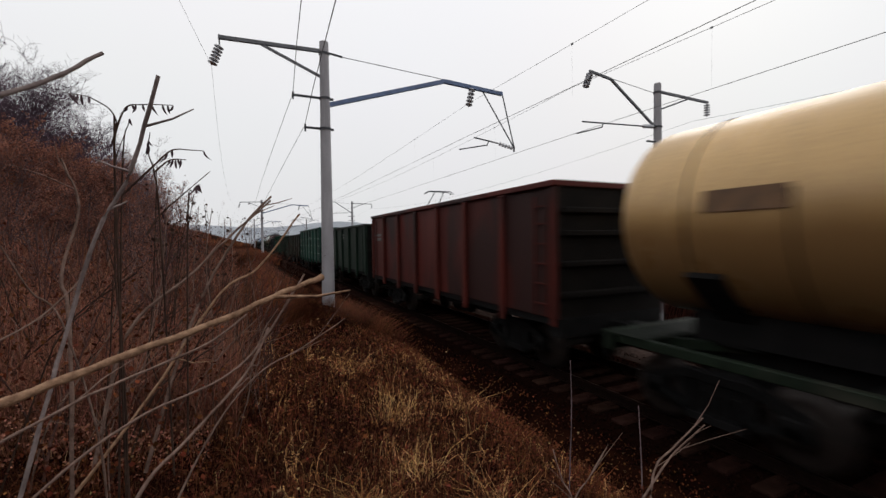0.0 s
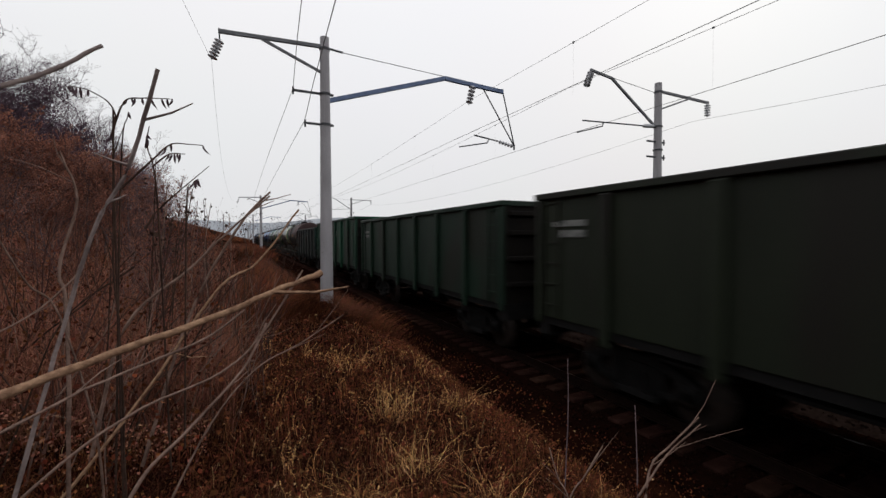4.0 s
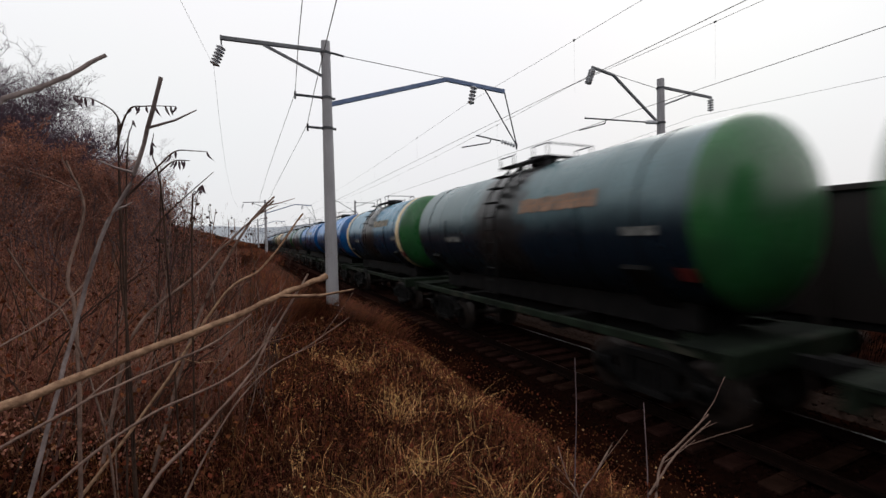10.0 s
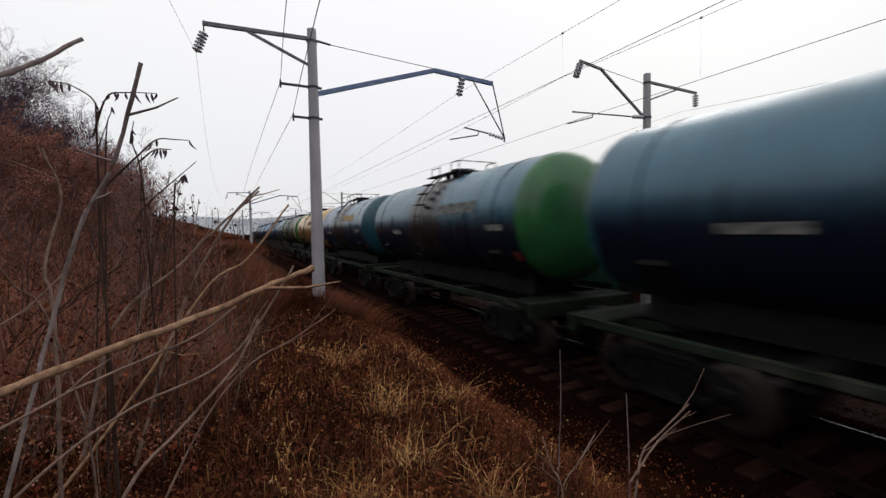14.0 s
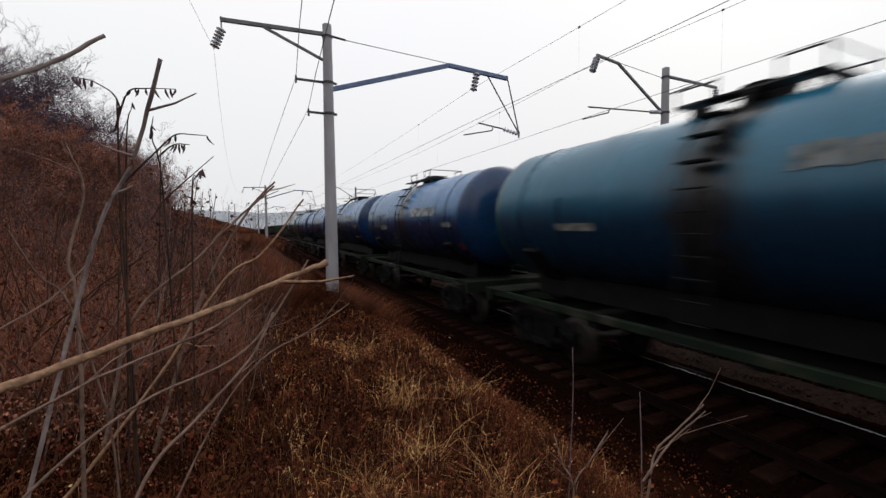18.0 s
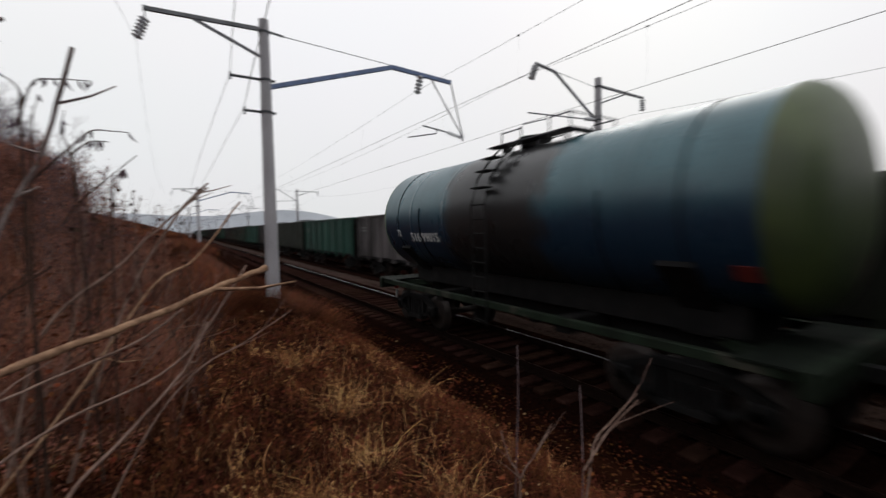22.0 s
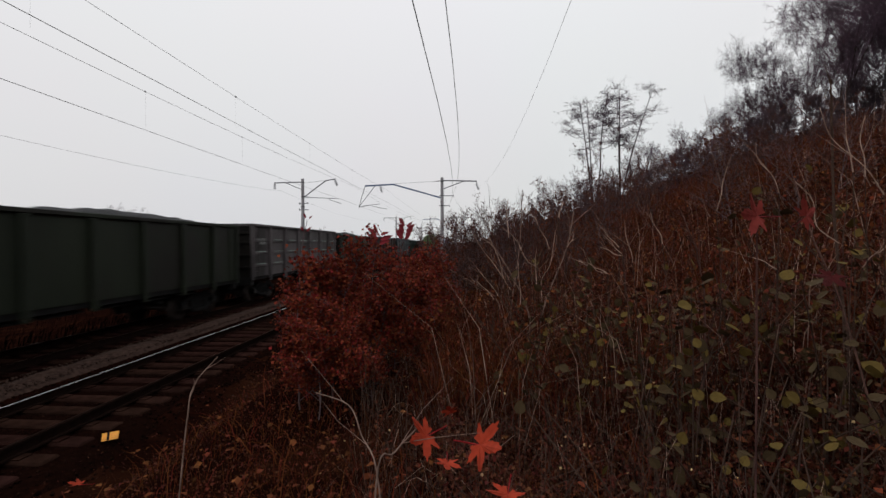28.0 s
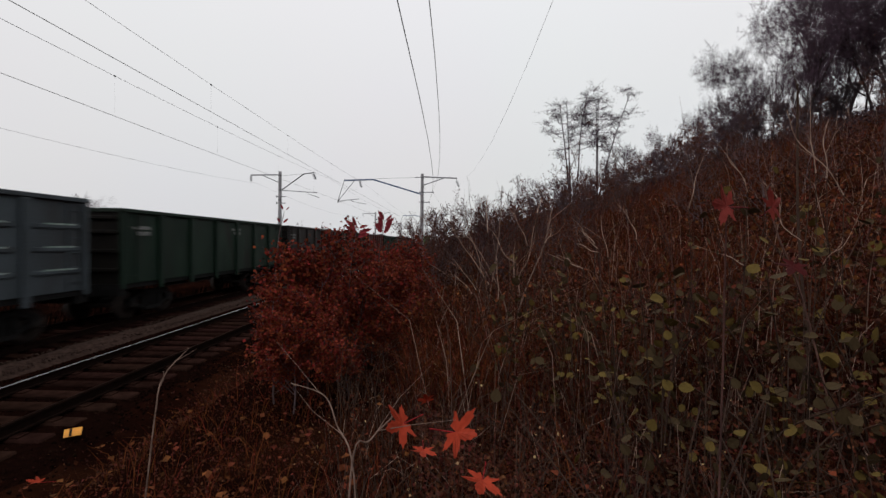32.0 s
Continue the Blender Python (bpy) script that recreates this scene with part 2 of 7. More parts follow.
REDPAINT = mat("red_paint", (0.6, 0.05, 0.03), (0.4, 0.03, 0.02), rough=0.5, scale=5, bump=0)
ORANGE = mat("orange_marker_paint", (0.85, 0.36, 0.03), (0.7, 0.26, 0.02), rough=0.5, scale=6, bump=0.05)
FRAME_DARK = mat("sooty_green_deck_paint", (0.01, 0.014, 0.0095), (0.006, 0.008, 0.006), spec=0.1, rough=0.8, scale=2.5, bump=0.15)
SIGN_OCHRE = mat("worn_ochre_label_paint", (0.5, 0.33, 0.12), (0.24, 0.15, 0.06), rough=0.65, scale=4, bump=0, spots=(0.05, 0.03, 0.02), spot_at=0.58)
SIGN_CREAM = mat("worn_cream_lettering", (0.4, 0.34, 0.25), (0.2, 0.17, 0.13), rough=0.7, scale=7, bump=0, spots=(0.06, 0.06, 0.055), spot_at=0.57)
SIGN_WHITE = mat("worn_white_lettering", (0.5, 0.51, 0.5), (0.26, 0.28, 0.29), rough=0.7, scale=7, bump=0, spots=(0.05, 0.08, 0.12), spot_at=0.55)
FRAME_GREEN = mat("worn_green_frame_paint", (0.014, 0.023, 0.0135), (0.008, 0.011, 0.007), spec=0.12, rough=0.7, scale=2.5, bump=0.15,
                  spots=(0.05, 0.045, 0.035), spot_at=0.64)
SAPLING_BARK = mat("maroon_sapling_bark", (0.1, 0.05, 0.042), (0.05, 0.025, 0.022), spec=0.04, rough=0.9, scale=8, bump=0.2, fine=60, vary=0.3)
LEAF_ROSE = mat("dull_rose_red_leaf", (0.26, 0.035, 0.035), (0.14, 0.02, 0.022), spec=0.04, rough=0.7, scale=9, bump=0.1, island=0.25)
LEAF_MAROON = mat("dark_maroon_leaf", (0.06, 0.009, 0.009), (0.03, 0.006, 0.006), spec=0.04, rough=0.7, scale=9, bump=0.1)
LEAF_DUSK = mat("dusky_purple_crown_leaf", (0.06, 0.043, 0.052), (0.035, 0.026, 0.033), spec=0.04, rough=0.85, scale=3, bump=0, island=0.4)
MOTTLE = mat("small_bramble_leaf", (0.085, 0.024, 0.013), (0.034, 0.011, 0.0075), spec=0.1, rough=0.9, scale=1.3, bump=0, island=0.6)
WARM_BRUSH = mat("mauve_brown_bank_brush", (0.29, 0.125, 0.083), (0.14, 0.056, 0.038), spec=0.04, rough=0.9, scale=0.9, bump=0, island=0.45)
LITTER = mat("rusty_leaf_litter", (0.19, 0.06, 0.024), (0.07, 0.021, 0.011), spec=0.1, rough=0.9, scale=1.1, bump=0, island=0.6)
TREE_TWIG = mat("purple_grey_crown_twig", (0.105, 0.066, 0.088), (0.063, 0.04, 0.054), spec=0.04, rough=0.9, scale=5, bump=0.1, vary=0.3)
# end walls face the gap between wagons; their shade is put into this colour
END_SHADE = mat("sooty_end_wall", (0.012, 0.0095, 0.008), (0.007, 0.006, 0.0055), spec=0.1, rough=0.8, scale=1.2, bump=0.15, fine=18)
PLACARD = mat("faded_red_placard", (0.16, 0.014, 0.01), (0.09, 0.012, 0.01), rough=0.6, scale=8, bump=0)
GLASS = mat("dark_cab_glass", (0.02, 0.025, 0.03), rough=0.08, scale=2, bump=0)
# the haze of distance is put into this pale blue-grey
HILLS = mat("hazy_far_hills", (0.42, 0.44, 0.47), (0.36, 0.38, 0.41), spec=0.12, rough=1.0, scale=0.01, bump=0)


# ---- mesh helpers ----
def part(name, bm, material, parent=None, label=""):
    """One mesh object from a bmesh, linked under a thing or a part."""
    me = bpy.data.meshes.new(name)
    bm.to_mesh(me)
    bm.free()
    me.materials.append(material)
    return put(name, me, parent, label)


def put(name, me, parent=None, label="", at=None, material=None):
    ob = new(name, me)
    ob.parent = parent
    if at is not None:
        ob.matrix_basis = at
    if material is not None:
        ob.material_slots[0].link = "OBJECT"
        ob.material_slots[0].material = material
    if label:
        ob["label"] = label
    return ob


def data(name, bm, material):
    me = bpy.data.meshes.new(name)
    bm.to_mesh(me)
    bm.free()
    me.materials.append(material)
    return me


def array_mesh(name, verts, faces, material, smooth=False):
    """A mesh from numpy arrays: verts (n, 3), faces (m, k)."""
    verts, faces = np.asarray(verts, dtype=np.float32), np.asarray(faces, dtype=np.int32)
    me = bpy.data.meshes.new(name)
    k = faces.shape[1]
    me.vertices.add(len(verts))
    me.vertices.foreach_set("co", verts.ravel())
    me.loops.add(faces.size)
    me.loops.foreach_set("vertex_index", faces.ravel())
    me.polygons.add(len(faces))
    me.polygons.foreach_set("loop_start", np.arange(0, faces.size, k, dtype=np.int32))
    me.polygons.foreach_set("loop_total", np.full(len(faces), k, dtype=np.int32))
    if smooth:
        me.polygons.foreach_set("use_smooth", np.ones(len(faces), dtype=bool))
    me.update(calc_edges=True)
    me.materials.append(material)
    return me


def box(bm, x0, x1, y0, y1, z0, z1, bevel=0.0):
    r = bmesh.ops.create_cube(bm, size=1.0, matrix=Matrix.Translation(((x0 + x1) / 2, (y0 + y1) / 2, (z0 + z1) / 2))
                              @ Matrix.Diagonal((abs(x1 - x0), abs(y1 - y0), abs(z1 - z0), 1)))
    if bevel:
        es = list({e for v in r["verts"] for e in v.link_edges})
        bmesh.ops.bevel(bm, geom=es, offset=bevel, segments=1, affect="EDGES", profile=0.5)
    return bm


def rod(bm, p, q, r, n=6, r2=None):
    """A straight rod or cone from p to q."""
    p, q = Vector(p), Vector(q)
    d = q - p
    m = Matrix.Translation((p + q) / 2) @ d.to_track_quat("Z", "Y").to_matrix().to_4x4()
    bmesh.ops.create_cone(bm, cap_ends=True, segments=n, radius1=r, radius2=r if r2 is None else r2, depth=d.length, matrix=m)
    return bm


def bar(bm, p, q, w, h):
    """A square bar from p to q, w wide and h high."""
    p, q = Vector(p), Vector(q)
    d = q - p
    m = Matrix.Translation((p + q) / 2) @ d.to_track_quat("Y", "Z").to_matrix().to_4x4() @ Matrix.Diagonal((w, d.length, h, 1))
    bmesh.ops.create_cube(bm, size=1.0, matrix=m)
    return bm


def thing(name, label, category, group="", kind="", at=None):
    ob = new(name)
    ob.empty_display_size = 0.3
    if at is not None:
        ob.matrix_basis = at
    return tagged(ob, label, category, group, kind)


def tubes(lines, sides=4):
    """Tapered tubes along polylines: a list of (points, radii). Returns verts and quad faces."""
    vs, fs, base = [], [], 0
    ang = np.arange(sides) * 2 * np.pi / sides
    ca, sa = np.cos(ang), np.sin(ang)
    idx = np.arange(sides)
    nxt = (idx + 1) % sides
    for pts, rad in lines:
        p = np.asarray(pts, dtype=float)
        d = np.gradient(p, axis=0)
        d /= np.linalg.norm(d, axis=1, keepdims=True) + 1e-9
        up = np.where(np.abs(d[:, 2:3]) > 0.9, np.array([[1.0, 0, 0]]), np.array([[0, 0, 1.0]]))
        u = np.cross(d, up)
        u /= np.linalg.norm(u, axis=1, keepdims=True) + 1e-9
        w = np.cross(d, u)
        r = np.asarray(rad, dtype=float)[:, None, None]
        ring = p[:, None, :] + r * (u[:, None, :] * ca[None, :, None] + w[:, None, :] * sa[None, :, None])
        vs.append(ring.reshape(-1, 3))
        for i in range(len(p) - 1):
            a = base + i * sides
            fs.append(np.stack([a + idx, a + nxt, a + sides + nxt, a + sides + idx], axis=1))
        base += len(p) * sides
    return np.concatenate(vs), np.concatenate(fs)


# ---- the ground: one sheet with the track bed, the ditch, the cutting's bank and the plain ----
TRACK_A, TRACK_B = 6.9, 11.7
LOW_B = -0.15  # the second track lies a little lower
rng = np.random.default_rng(7)


def wave(x, y, k, seed):
    """Smooth random relief made of a few sines."""
    r = np.random.default_rng(seed)
    z = 0
    for _ in range(6):
        a, b, c = r.uniform(-1, 1, 3)
        z = z + np.sin((a * x + b * y) * k + c * 9)
    return z / 6


def ground_z(x, y):
    x, y = np.asarray(x, dtype=float), np.asarray(y, dtype=float)
    z = np.interp(x, [-220, -90, -42, -20, -6, -0.8, 0.6, 2.4, 3.2, 3.9, 4.4, 5.25, 8.9, 9.3, 9.9, 13.4, 14.4, 15.2, 18, 60, 400],
                  [30, 24, 14.2, 7.6, 2.9, 1.32, 1.15, 0.86, 0.35, -0.45, -0.62, -0.27, -0.27, -0.3, -0.43, -0.43, -0.85, -0.95, -1.2, -2.2, -3])
    rough = np.clip((4.2 - x) / 3, 0, 1) + np.clip((x - 14) / 4, 0, 1)
    near = np.exp(-(x ** 2 + y ** 2) / 3.0)
    hill = np.clip((-x - 1) / 20, 0, 1)
    side = np.where(y < 0, 1.12, 0.92)
    z = np.where(x < -0.8, 1.32 + (z - 1.32) * side, z)
    z = z + rough * (0.09 * wave(x, y, 2.3, 1) + 0.16 * wave(x, y, 0.6, 2)) * (1 - near) + hill * 0.9 * wave(x, y, 0.13, 3)
    return z


def axis(parts):
    return np.unique(np.concatenate([np.arange(a, b, s) for a, b, s in parts]))


gx = axis([(-2500, -200, 230), (-200, -40, 8), (-40, -8, 1.0), (-8, 5.6, 0.22), (5.6, 16, 0.5), (16, 60, 6), (60, 400, 60), (400, 3001, 400)])
gy = axis([(-3000, -300, 300), (-300, -60, 12), (-60, -14, 1.0), (-14, 18, 0.25), (18, 70, 1.0), (70, 300, 12), (300, 3001, 300)])
GX, GY = np.meshgrid(gx, gy)
nx, ny = len(gx), len(gy)
gi = np.arange(nx * ny).reshape(ny, nx)
gf = np.stack([gi[:-1, :-1], gi[:-1, 1:], gi[1:, 1:], gi[1:, :-1]], axis=-1).reshape(-1, 4)
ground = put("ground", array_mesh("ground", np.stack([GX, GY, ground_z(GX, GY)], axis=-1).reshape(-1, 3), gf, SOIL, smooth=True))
tagged(ground, "red-brown soil bank strewn with dead leaves", "ground", kind="structure")


def ribbon(name, xs, zs, y0, y1, step, material, label, category, jitter=0.0):
    """A long bed of the given cross-section along the track."""
    ys = np.arange(y0, y1 + step, step)
    X, Y = np.meshgrid(np.asarray(xs), ys)
    Z = np.broadcast_to(np.asarray(zs), X.shape).copy()
    if jitter:
        inner = np.ones(len(xs))
        inner[0] = inner[-1] = 0
        Z += (rng.random(Z.shape) - 0.5) * jitter * inner
        X = X + (rng.random(Z.shape) - 0.5) * jitter * inner
    k = len(xs)
    i = np.arange(k * len(ys)).reshape(len(ys), k)
    f = np.stack([i[:-1, :-1], i[:-1, 1:], i[1:, 1:], i[1:, :-1]], axis=-1).reshape(-1, 4)
    ob = put(name, array_mesh(name, np.stack([X, Y, Z], axis=-1).reshape(-1, 3), f, material))
    return tagged(ob, label, category, kind="structure")


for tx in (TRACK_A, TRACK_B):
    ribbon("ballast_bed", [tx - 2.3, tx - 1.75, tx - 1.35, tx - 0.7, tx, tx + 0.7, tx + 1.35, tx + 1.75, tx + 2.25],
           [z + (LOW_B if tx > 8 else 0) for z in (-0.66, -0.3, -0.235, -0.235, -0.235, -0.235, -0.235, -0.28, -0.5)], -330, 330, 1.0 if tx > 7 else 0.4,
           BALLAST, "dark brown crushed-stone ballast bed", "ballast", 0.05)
ribbon("gravel_walkway", [8.75, 8.95, 9.15, 9.4, 9.6, 9.8], [-0.3, -0.2, -0.15, -0.14, -0.19, -0.3], -200, 200, 0.5,
       PALE_GRAVEL, "pale ridge of fresh gravel between the two tracks", "gravel", 0.07)

# far hills and the tree line on the plain
hv, hf = [], []
for i in range(90):
    a = radians(-75 + i * 1.9)
    h = 60 + 45 * math.sin(i * 0.21 + 1.2) + 22 * math.sin(i * 0.57)
    d = 2300
    hv += [(d * math.sin(a + 0.35), d * math.cos(a + 0.35), -20), (d * 1.05 * math.sin(a + 0.35), d * 1.05 * math.cos(a + 0.35), max(25, h))]
for i in range(89):
    hf.append((2 * i, 2 * i + 2, 2 * i + 3, 2 * i + 1))
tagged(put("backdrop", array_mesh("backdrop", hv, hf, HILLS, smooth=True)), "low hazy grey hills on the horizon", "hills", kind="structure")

# ---- the two tracks ----
rail_bm = bmesh.new()
box(rail_bm, -0.034, 0.034, -330, 330, -0.045, -0.0185)
box(rail_bm, -0.033, 0.025, -330, 330, -0.0185, -0.003)
box(rail_bm, -0.009, 0.009, -330, 330, -0.15, -0.045)
box(rail_bm, -0.07, 0.07, -330, 330, -0.172, -0.15)
RAIL = data("rail", rail_bm, RAILSIDE)
hv = []
for y in (-330, 330):
    hv += [(x, y, z) for x, z in ((0.025, 0.0), (0.0256, -0.0003), (0.0262, -0.0007), (0.027, -0.0012), (0.0278, -0.0018), (0.0286, -0.0026), (0.03, -0.0045), (0.0325, -0.008), (0.035, -0.013))]
hf = [(i, i + 1, i + 10, i + 9) for i in range(8)]
RAILHEAD = array_mesh("running_surface", hv, hf, SHINY, smooth=True)
sb = bmesh.new()
box(sb, -1.35, 1.35, -0.14, 0.14, -0.36, -0.185, 0.025)
for sx in (-0.8, 0.8):
    box(sb, sx - 0.19, sx + 0.19, -0.09, 0.09, -0.187, -0.165)
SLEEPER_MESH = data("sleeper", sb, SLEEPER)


def track(tx, label):
    t = thing("railway_track", label, "railway track", "railway tracks", "structure", pose(tx, 0, LOW_B if tx > 8 else 0))
    for sx in (-0.797, 0.797):
        r = put("rail", RAIL, t, "rusty steel rail", pose(sx, 0, 0))
        put("running_surface", RAILHEAD, r, "polished bright rail head", pose(0, 0, 0, 0, 0, 180 if sx > 0 else 0))
    lo, hi = (-26, 34) if tx < 8 else (-24, 24)
    for i, y in enumerate(np.arange(lo, hi, 0.545)):
        put("sleeper", SLEEPER_MESH, t, at=pose(random.uniform(-0.02, 0.02), y, random.uniform(-0.012, 0.006), 0, 0, random.uniform(-0.6, 0.6)))
    v = np.array([[x, y, z] for z in (-0.36, -0.185) for y in (-0.13, 0.13) for x in (-1.35, 1.35)])
    f = np.array([[4, 5, 7, 6], [0, 1, 5, 4], [2, 6, 7, 3], [0, 4, 6, 2], [1, 3, 7, 5]])
    ys = np.concatenate([np.arange(lo - 0.545, -160, -0.545), np.arange(hi, 200, 0.545)])
    vv = np.concatenate([v + [0, y, 0] for y in ys])
    ff = np.concatenate([f + 8 * i for i in range(len(ys))])
    tagged(put("far_sleepers", array_mesh("far_sleepers", vv, ff, SLEEPER), t), kind="stuff")
    return t


track(TRACK_A, "railway track with polished rails on concrete sleepers in brown ballast")
track(TRACK_B, "second railway track beyond the gravel walkway, on concrete sleepers")


def stones(name, n, x0, x1, y0, y1, zf, size, material, label):
    """Loose angular stones as one mesh."""
    ic = np.array([[1, 0, 0], [-1, 0, 0], [0, 1, 0], [0, -1, 0], [0, 0, 1], [0, 0, -1]], dtype=float)
    fc = np.array([[0, 2, 4], [2, 1, 4], [1, 3, 4], [3, 0, 4], [2, 0, 5], [1, 2, 5], [3, 1, 5], [0, 3, 5]])
    x, y = rng.uniform(x0, x1, n), rng.uniform(y0, y1, n)
    s = rng.uniform(0.5, 1.0, (n, 1, 1)) * size
    v = ic[None] * s * rng.uniform(0.6, 1.25, (n, 6, 3))
    a = rng.uniform(0, 6.28, n)
    ca, sa = np.cos(a)[:, None], np.sin(a)[:, None]
    v = np.stack([v[..., 0] * ca - v[..., 1] * sa, v[..., 0] * sa + v[..., 1] * ca, v[..., 2]], axis=-1)
    v += np.stack([x, y, zf(x, y)], axis=-1)[:, None, :]
    f = (fc[None] + 6 * np.arange(n)[:, None, None]).reshape(-1, 3)
    return tagged(put(name, array_mesh(name, v.reshape(-1, 3), f, material)), label, "stones", kind="stuff")


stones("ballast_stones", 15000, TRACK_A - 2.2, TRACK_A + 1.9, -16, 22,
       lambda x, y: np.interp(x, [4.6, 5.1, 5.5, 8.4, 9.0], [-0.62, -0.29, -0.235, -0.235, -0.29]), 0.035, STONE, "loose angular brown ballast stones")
stones("walkway_stones", 5000, 8.8, 9.75, -22, 22, lambda x, y: -0.17 + 0 * x, 0.035, PALE_GRAVEL, "loose pale gravel stones")

# ---- the masts of the overhead line ----


def insulator(name, p, q, parent, n=3, r=0.11):
    """A string of porcelain discs from p to q with its steel pins."""
    p, q = Vector(p), Vector(q)
    pts, rad = [p], [0.018]
    for i in range(n + 2):
        for f, k in ((0.05, 0.25), (0.2, 0.5), (0.55, 1.0), (0.7, 0.95), (0.78, 0.3)):
            pts.append(p.lerp(q, (i + 0.3 + f) / (n + 2.6)))
            rad.append(r * k)
    v, f = tubes([(pts + [q], rad + [0.018])], 10)
    return put(name, array_mesh(name, v, f, INSUL, smooth=True), parent, "grey porcelain insulator string")


def mast(x, y, near, base_z, reach=1.0):
    m = thing("catenary_mast", "tapered concrete overhead-line mast with blue-grey cantilever" if near else
              "concrete overhead-line mast with a short bent bracket", "mast", "overhead line masts", at=pose(x, y, 0))
    bm = bmesh.new()
    rod(bm, (0, 0, base_z - 0.6), (0, 0, 8.9), 0.205, 16, 0.135)
    part("pole", bm, CONCRETE, m, "weathered grey concrete pole")
    for z in (8.55, 7.2, 6.28):
        bm = bmesh.new()
        rod(bm, (0, 0, z - 0.03), (0, 0, z + 0.03), 0.158 + (8.9 - z) * 0.009, 16)
        part("clamp_band", bm, DARKSTEEL, m)
    k = 1 if near else -1
    out = []

    def P(a, z, dy=0.0):
        return (k * a * reach, dy, z)
    if near:
        bm = bmesh.new()
        bar(bm, P(0.1, 7.02), P(4.05, 8.32), 0.11, 0.13)
        bar(bm, P(4.03, 8.32), P(6.4, 8.2), 0.11, 0.13)
        part("cantilever_arm", bm, ARM, m, "long blue-grey bent cantilever arm")
        bm = bmesh.new()
        rod(bm, P(0.1, 8.6), P(0.55, 8.55), 0.035)
        rod(bm, P(0.5, 8.55), P(4.05, 8.38), 0.012)
        part("tie_rod", bm, DARKSTEEL, m)
        bm = bmesh.new()
        rod(bm, P(6.38, 8.3), P(6.92, 6.25), 0.025)
        rod(bm, P(5.55, 8.22), P(6.92, 6.25), 0.025)
        rod(bm, P(6.92, 6.32), P(6.9, 6.12), 0.035)
        part("drop_bracket", bm, DARKSTEEL, m)
        insulator("suspension_insulator", P(5.15, 8.28), P(4.98, 7.55), m, 3, 0.13)
        insulator("steady_insulator", P(6.9, 6.24), P(6.2, 6.38), m, 3, 0.08)
        bm = bmesh.new()
        rod(bm, P(6.2, 6.38), P(5.2, 6.5), 0.028)
        rod(bm, P(5.8, 6.42), P(5.75, 6.28), 0.02)
        rod(bm, P(5.75, 6.28), P(4.6, 6.03), 0.022)
        part("steady_arm", bm, DARKSTEEL, m)
        bm = bmesh.new()
        bar(bm, P(-0.05, 8.62), P(-2.85, 8.52), 0.09, 0.1)
        part("feeder_arm", bm, ARM_GREY, m)
        bm = bmesh.new()
        bar(bm, P(-0.12, 7.85), P(-1.75, 8.52), 0.06, 0.07)
        part("feeder_brace", bm, ARM_GREY, m)
        bm = bmesh.new()
        rod(bm, P(-2.82, 8.6), P(-2.82, 8.3), 0.02)
        part("hook", bm, DARKSTEEL, m)
        insulator("feeder_insulator", P(-2.8, 8.32), P(-3.02, 7.72), m, 4, 0.13)
        for z, w in ((7.2, 0.95), (6.28, 0.62)):
            bm = bmesh.new()
            bar(bm, P(-w, z), P(0.25, z), 0.06, 0.06)
            rod(bm, P(-w + 0.03, z - 0.12), P(-w + 0.03, z + 0.1), 0.03)
            part("cross_bracket", bm, DARKSTEEL, m)
    else:
        bm = bmesh.new()
        bar(bm, P(0.1, 7.15), P(2.5, 8.7), 0.07, 0.08)
        bar(bm, P(2.48, 8.7), P(3.55, 8.84), 0.07, 0.08)
        part("cantilever_arm", bm, ARM_GREY, m, "short bent grey bracket")
        bm = bmesh.new()
        rod(bm, P(0.1, 8.5), P(2.4, 8.72), 0.012)
        part("tie_rod", bm, DARKSTEEL, m)
        insulator("suspension_insulator", P(3.5, 8.8), P(3.75, 8.2), m, 3, 0.13)
        insulator("steady_insulator", P(0.2, 7.2), P(0.85, 7.15), m, 3, 0.08)
        bm = bmesh.new()
        rod(bm, P(0.85, 7.15), P(3.9, 7.0), 0.028)
        rod(bm, P(2.9, 7.05), P(2.95, 6.9), 0.02)
        rod(bm, P(2.95, 6.9), P(4.15, 6.55), 0.022)
        part("steady_arm", bm, DARKSTEEL, m)
        bm = bmesh.new()
        bar(bm, P(-0.05, 8.6), P(-3.1, 8.55), 0.08, 0.09)
        part("feeder_arm", bm, ARM_GREY, m)
        bm = bmesh.new()
        bar(bm, P(-0.12, 7.9), P(-1.8, 8.52), 0.05, 0.06)
        part("feeder_brace", bm, ARM_GREY, m)
        insulator("feeder_insulator", P(-3.05, 8.52), P(-3.05, 7.95), m, 3, 0.13)
        for z in (6.6, 6.0):
            bm = bmesh.new()
            bar(bm, P(0.6, z), P(-0.4, z), 0.06, 0.06)
            rod(bm, P(-0.36, z - 0.1), P(-0.36, z + 0.12), 0.03)
            part("cross_bracket", bm, DARKSTEEL, m)
    return m


MAST_Y = [13.2 + 52.3 * i for i in range(-4, 6)]
for y in MAST_Y:
    mast(2.3, y, True, 0.4, 1.0 if y > 0 else 1.13)
    mast(14.85 if y > 0 else 15.4, y - 1.7 if y > 0 else y + 0.3, False, -0.8, 1.0 if y > 0 else 0.88)

# ---- the wires ----


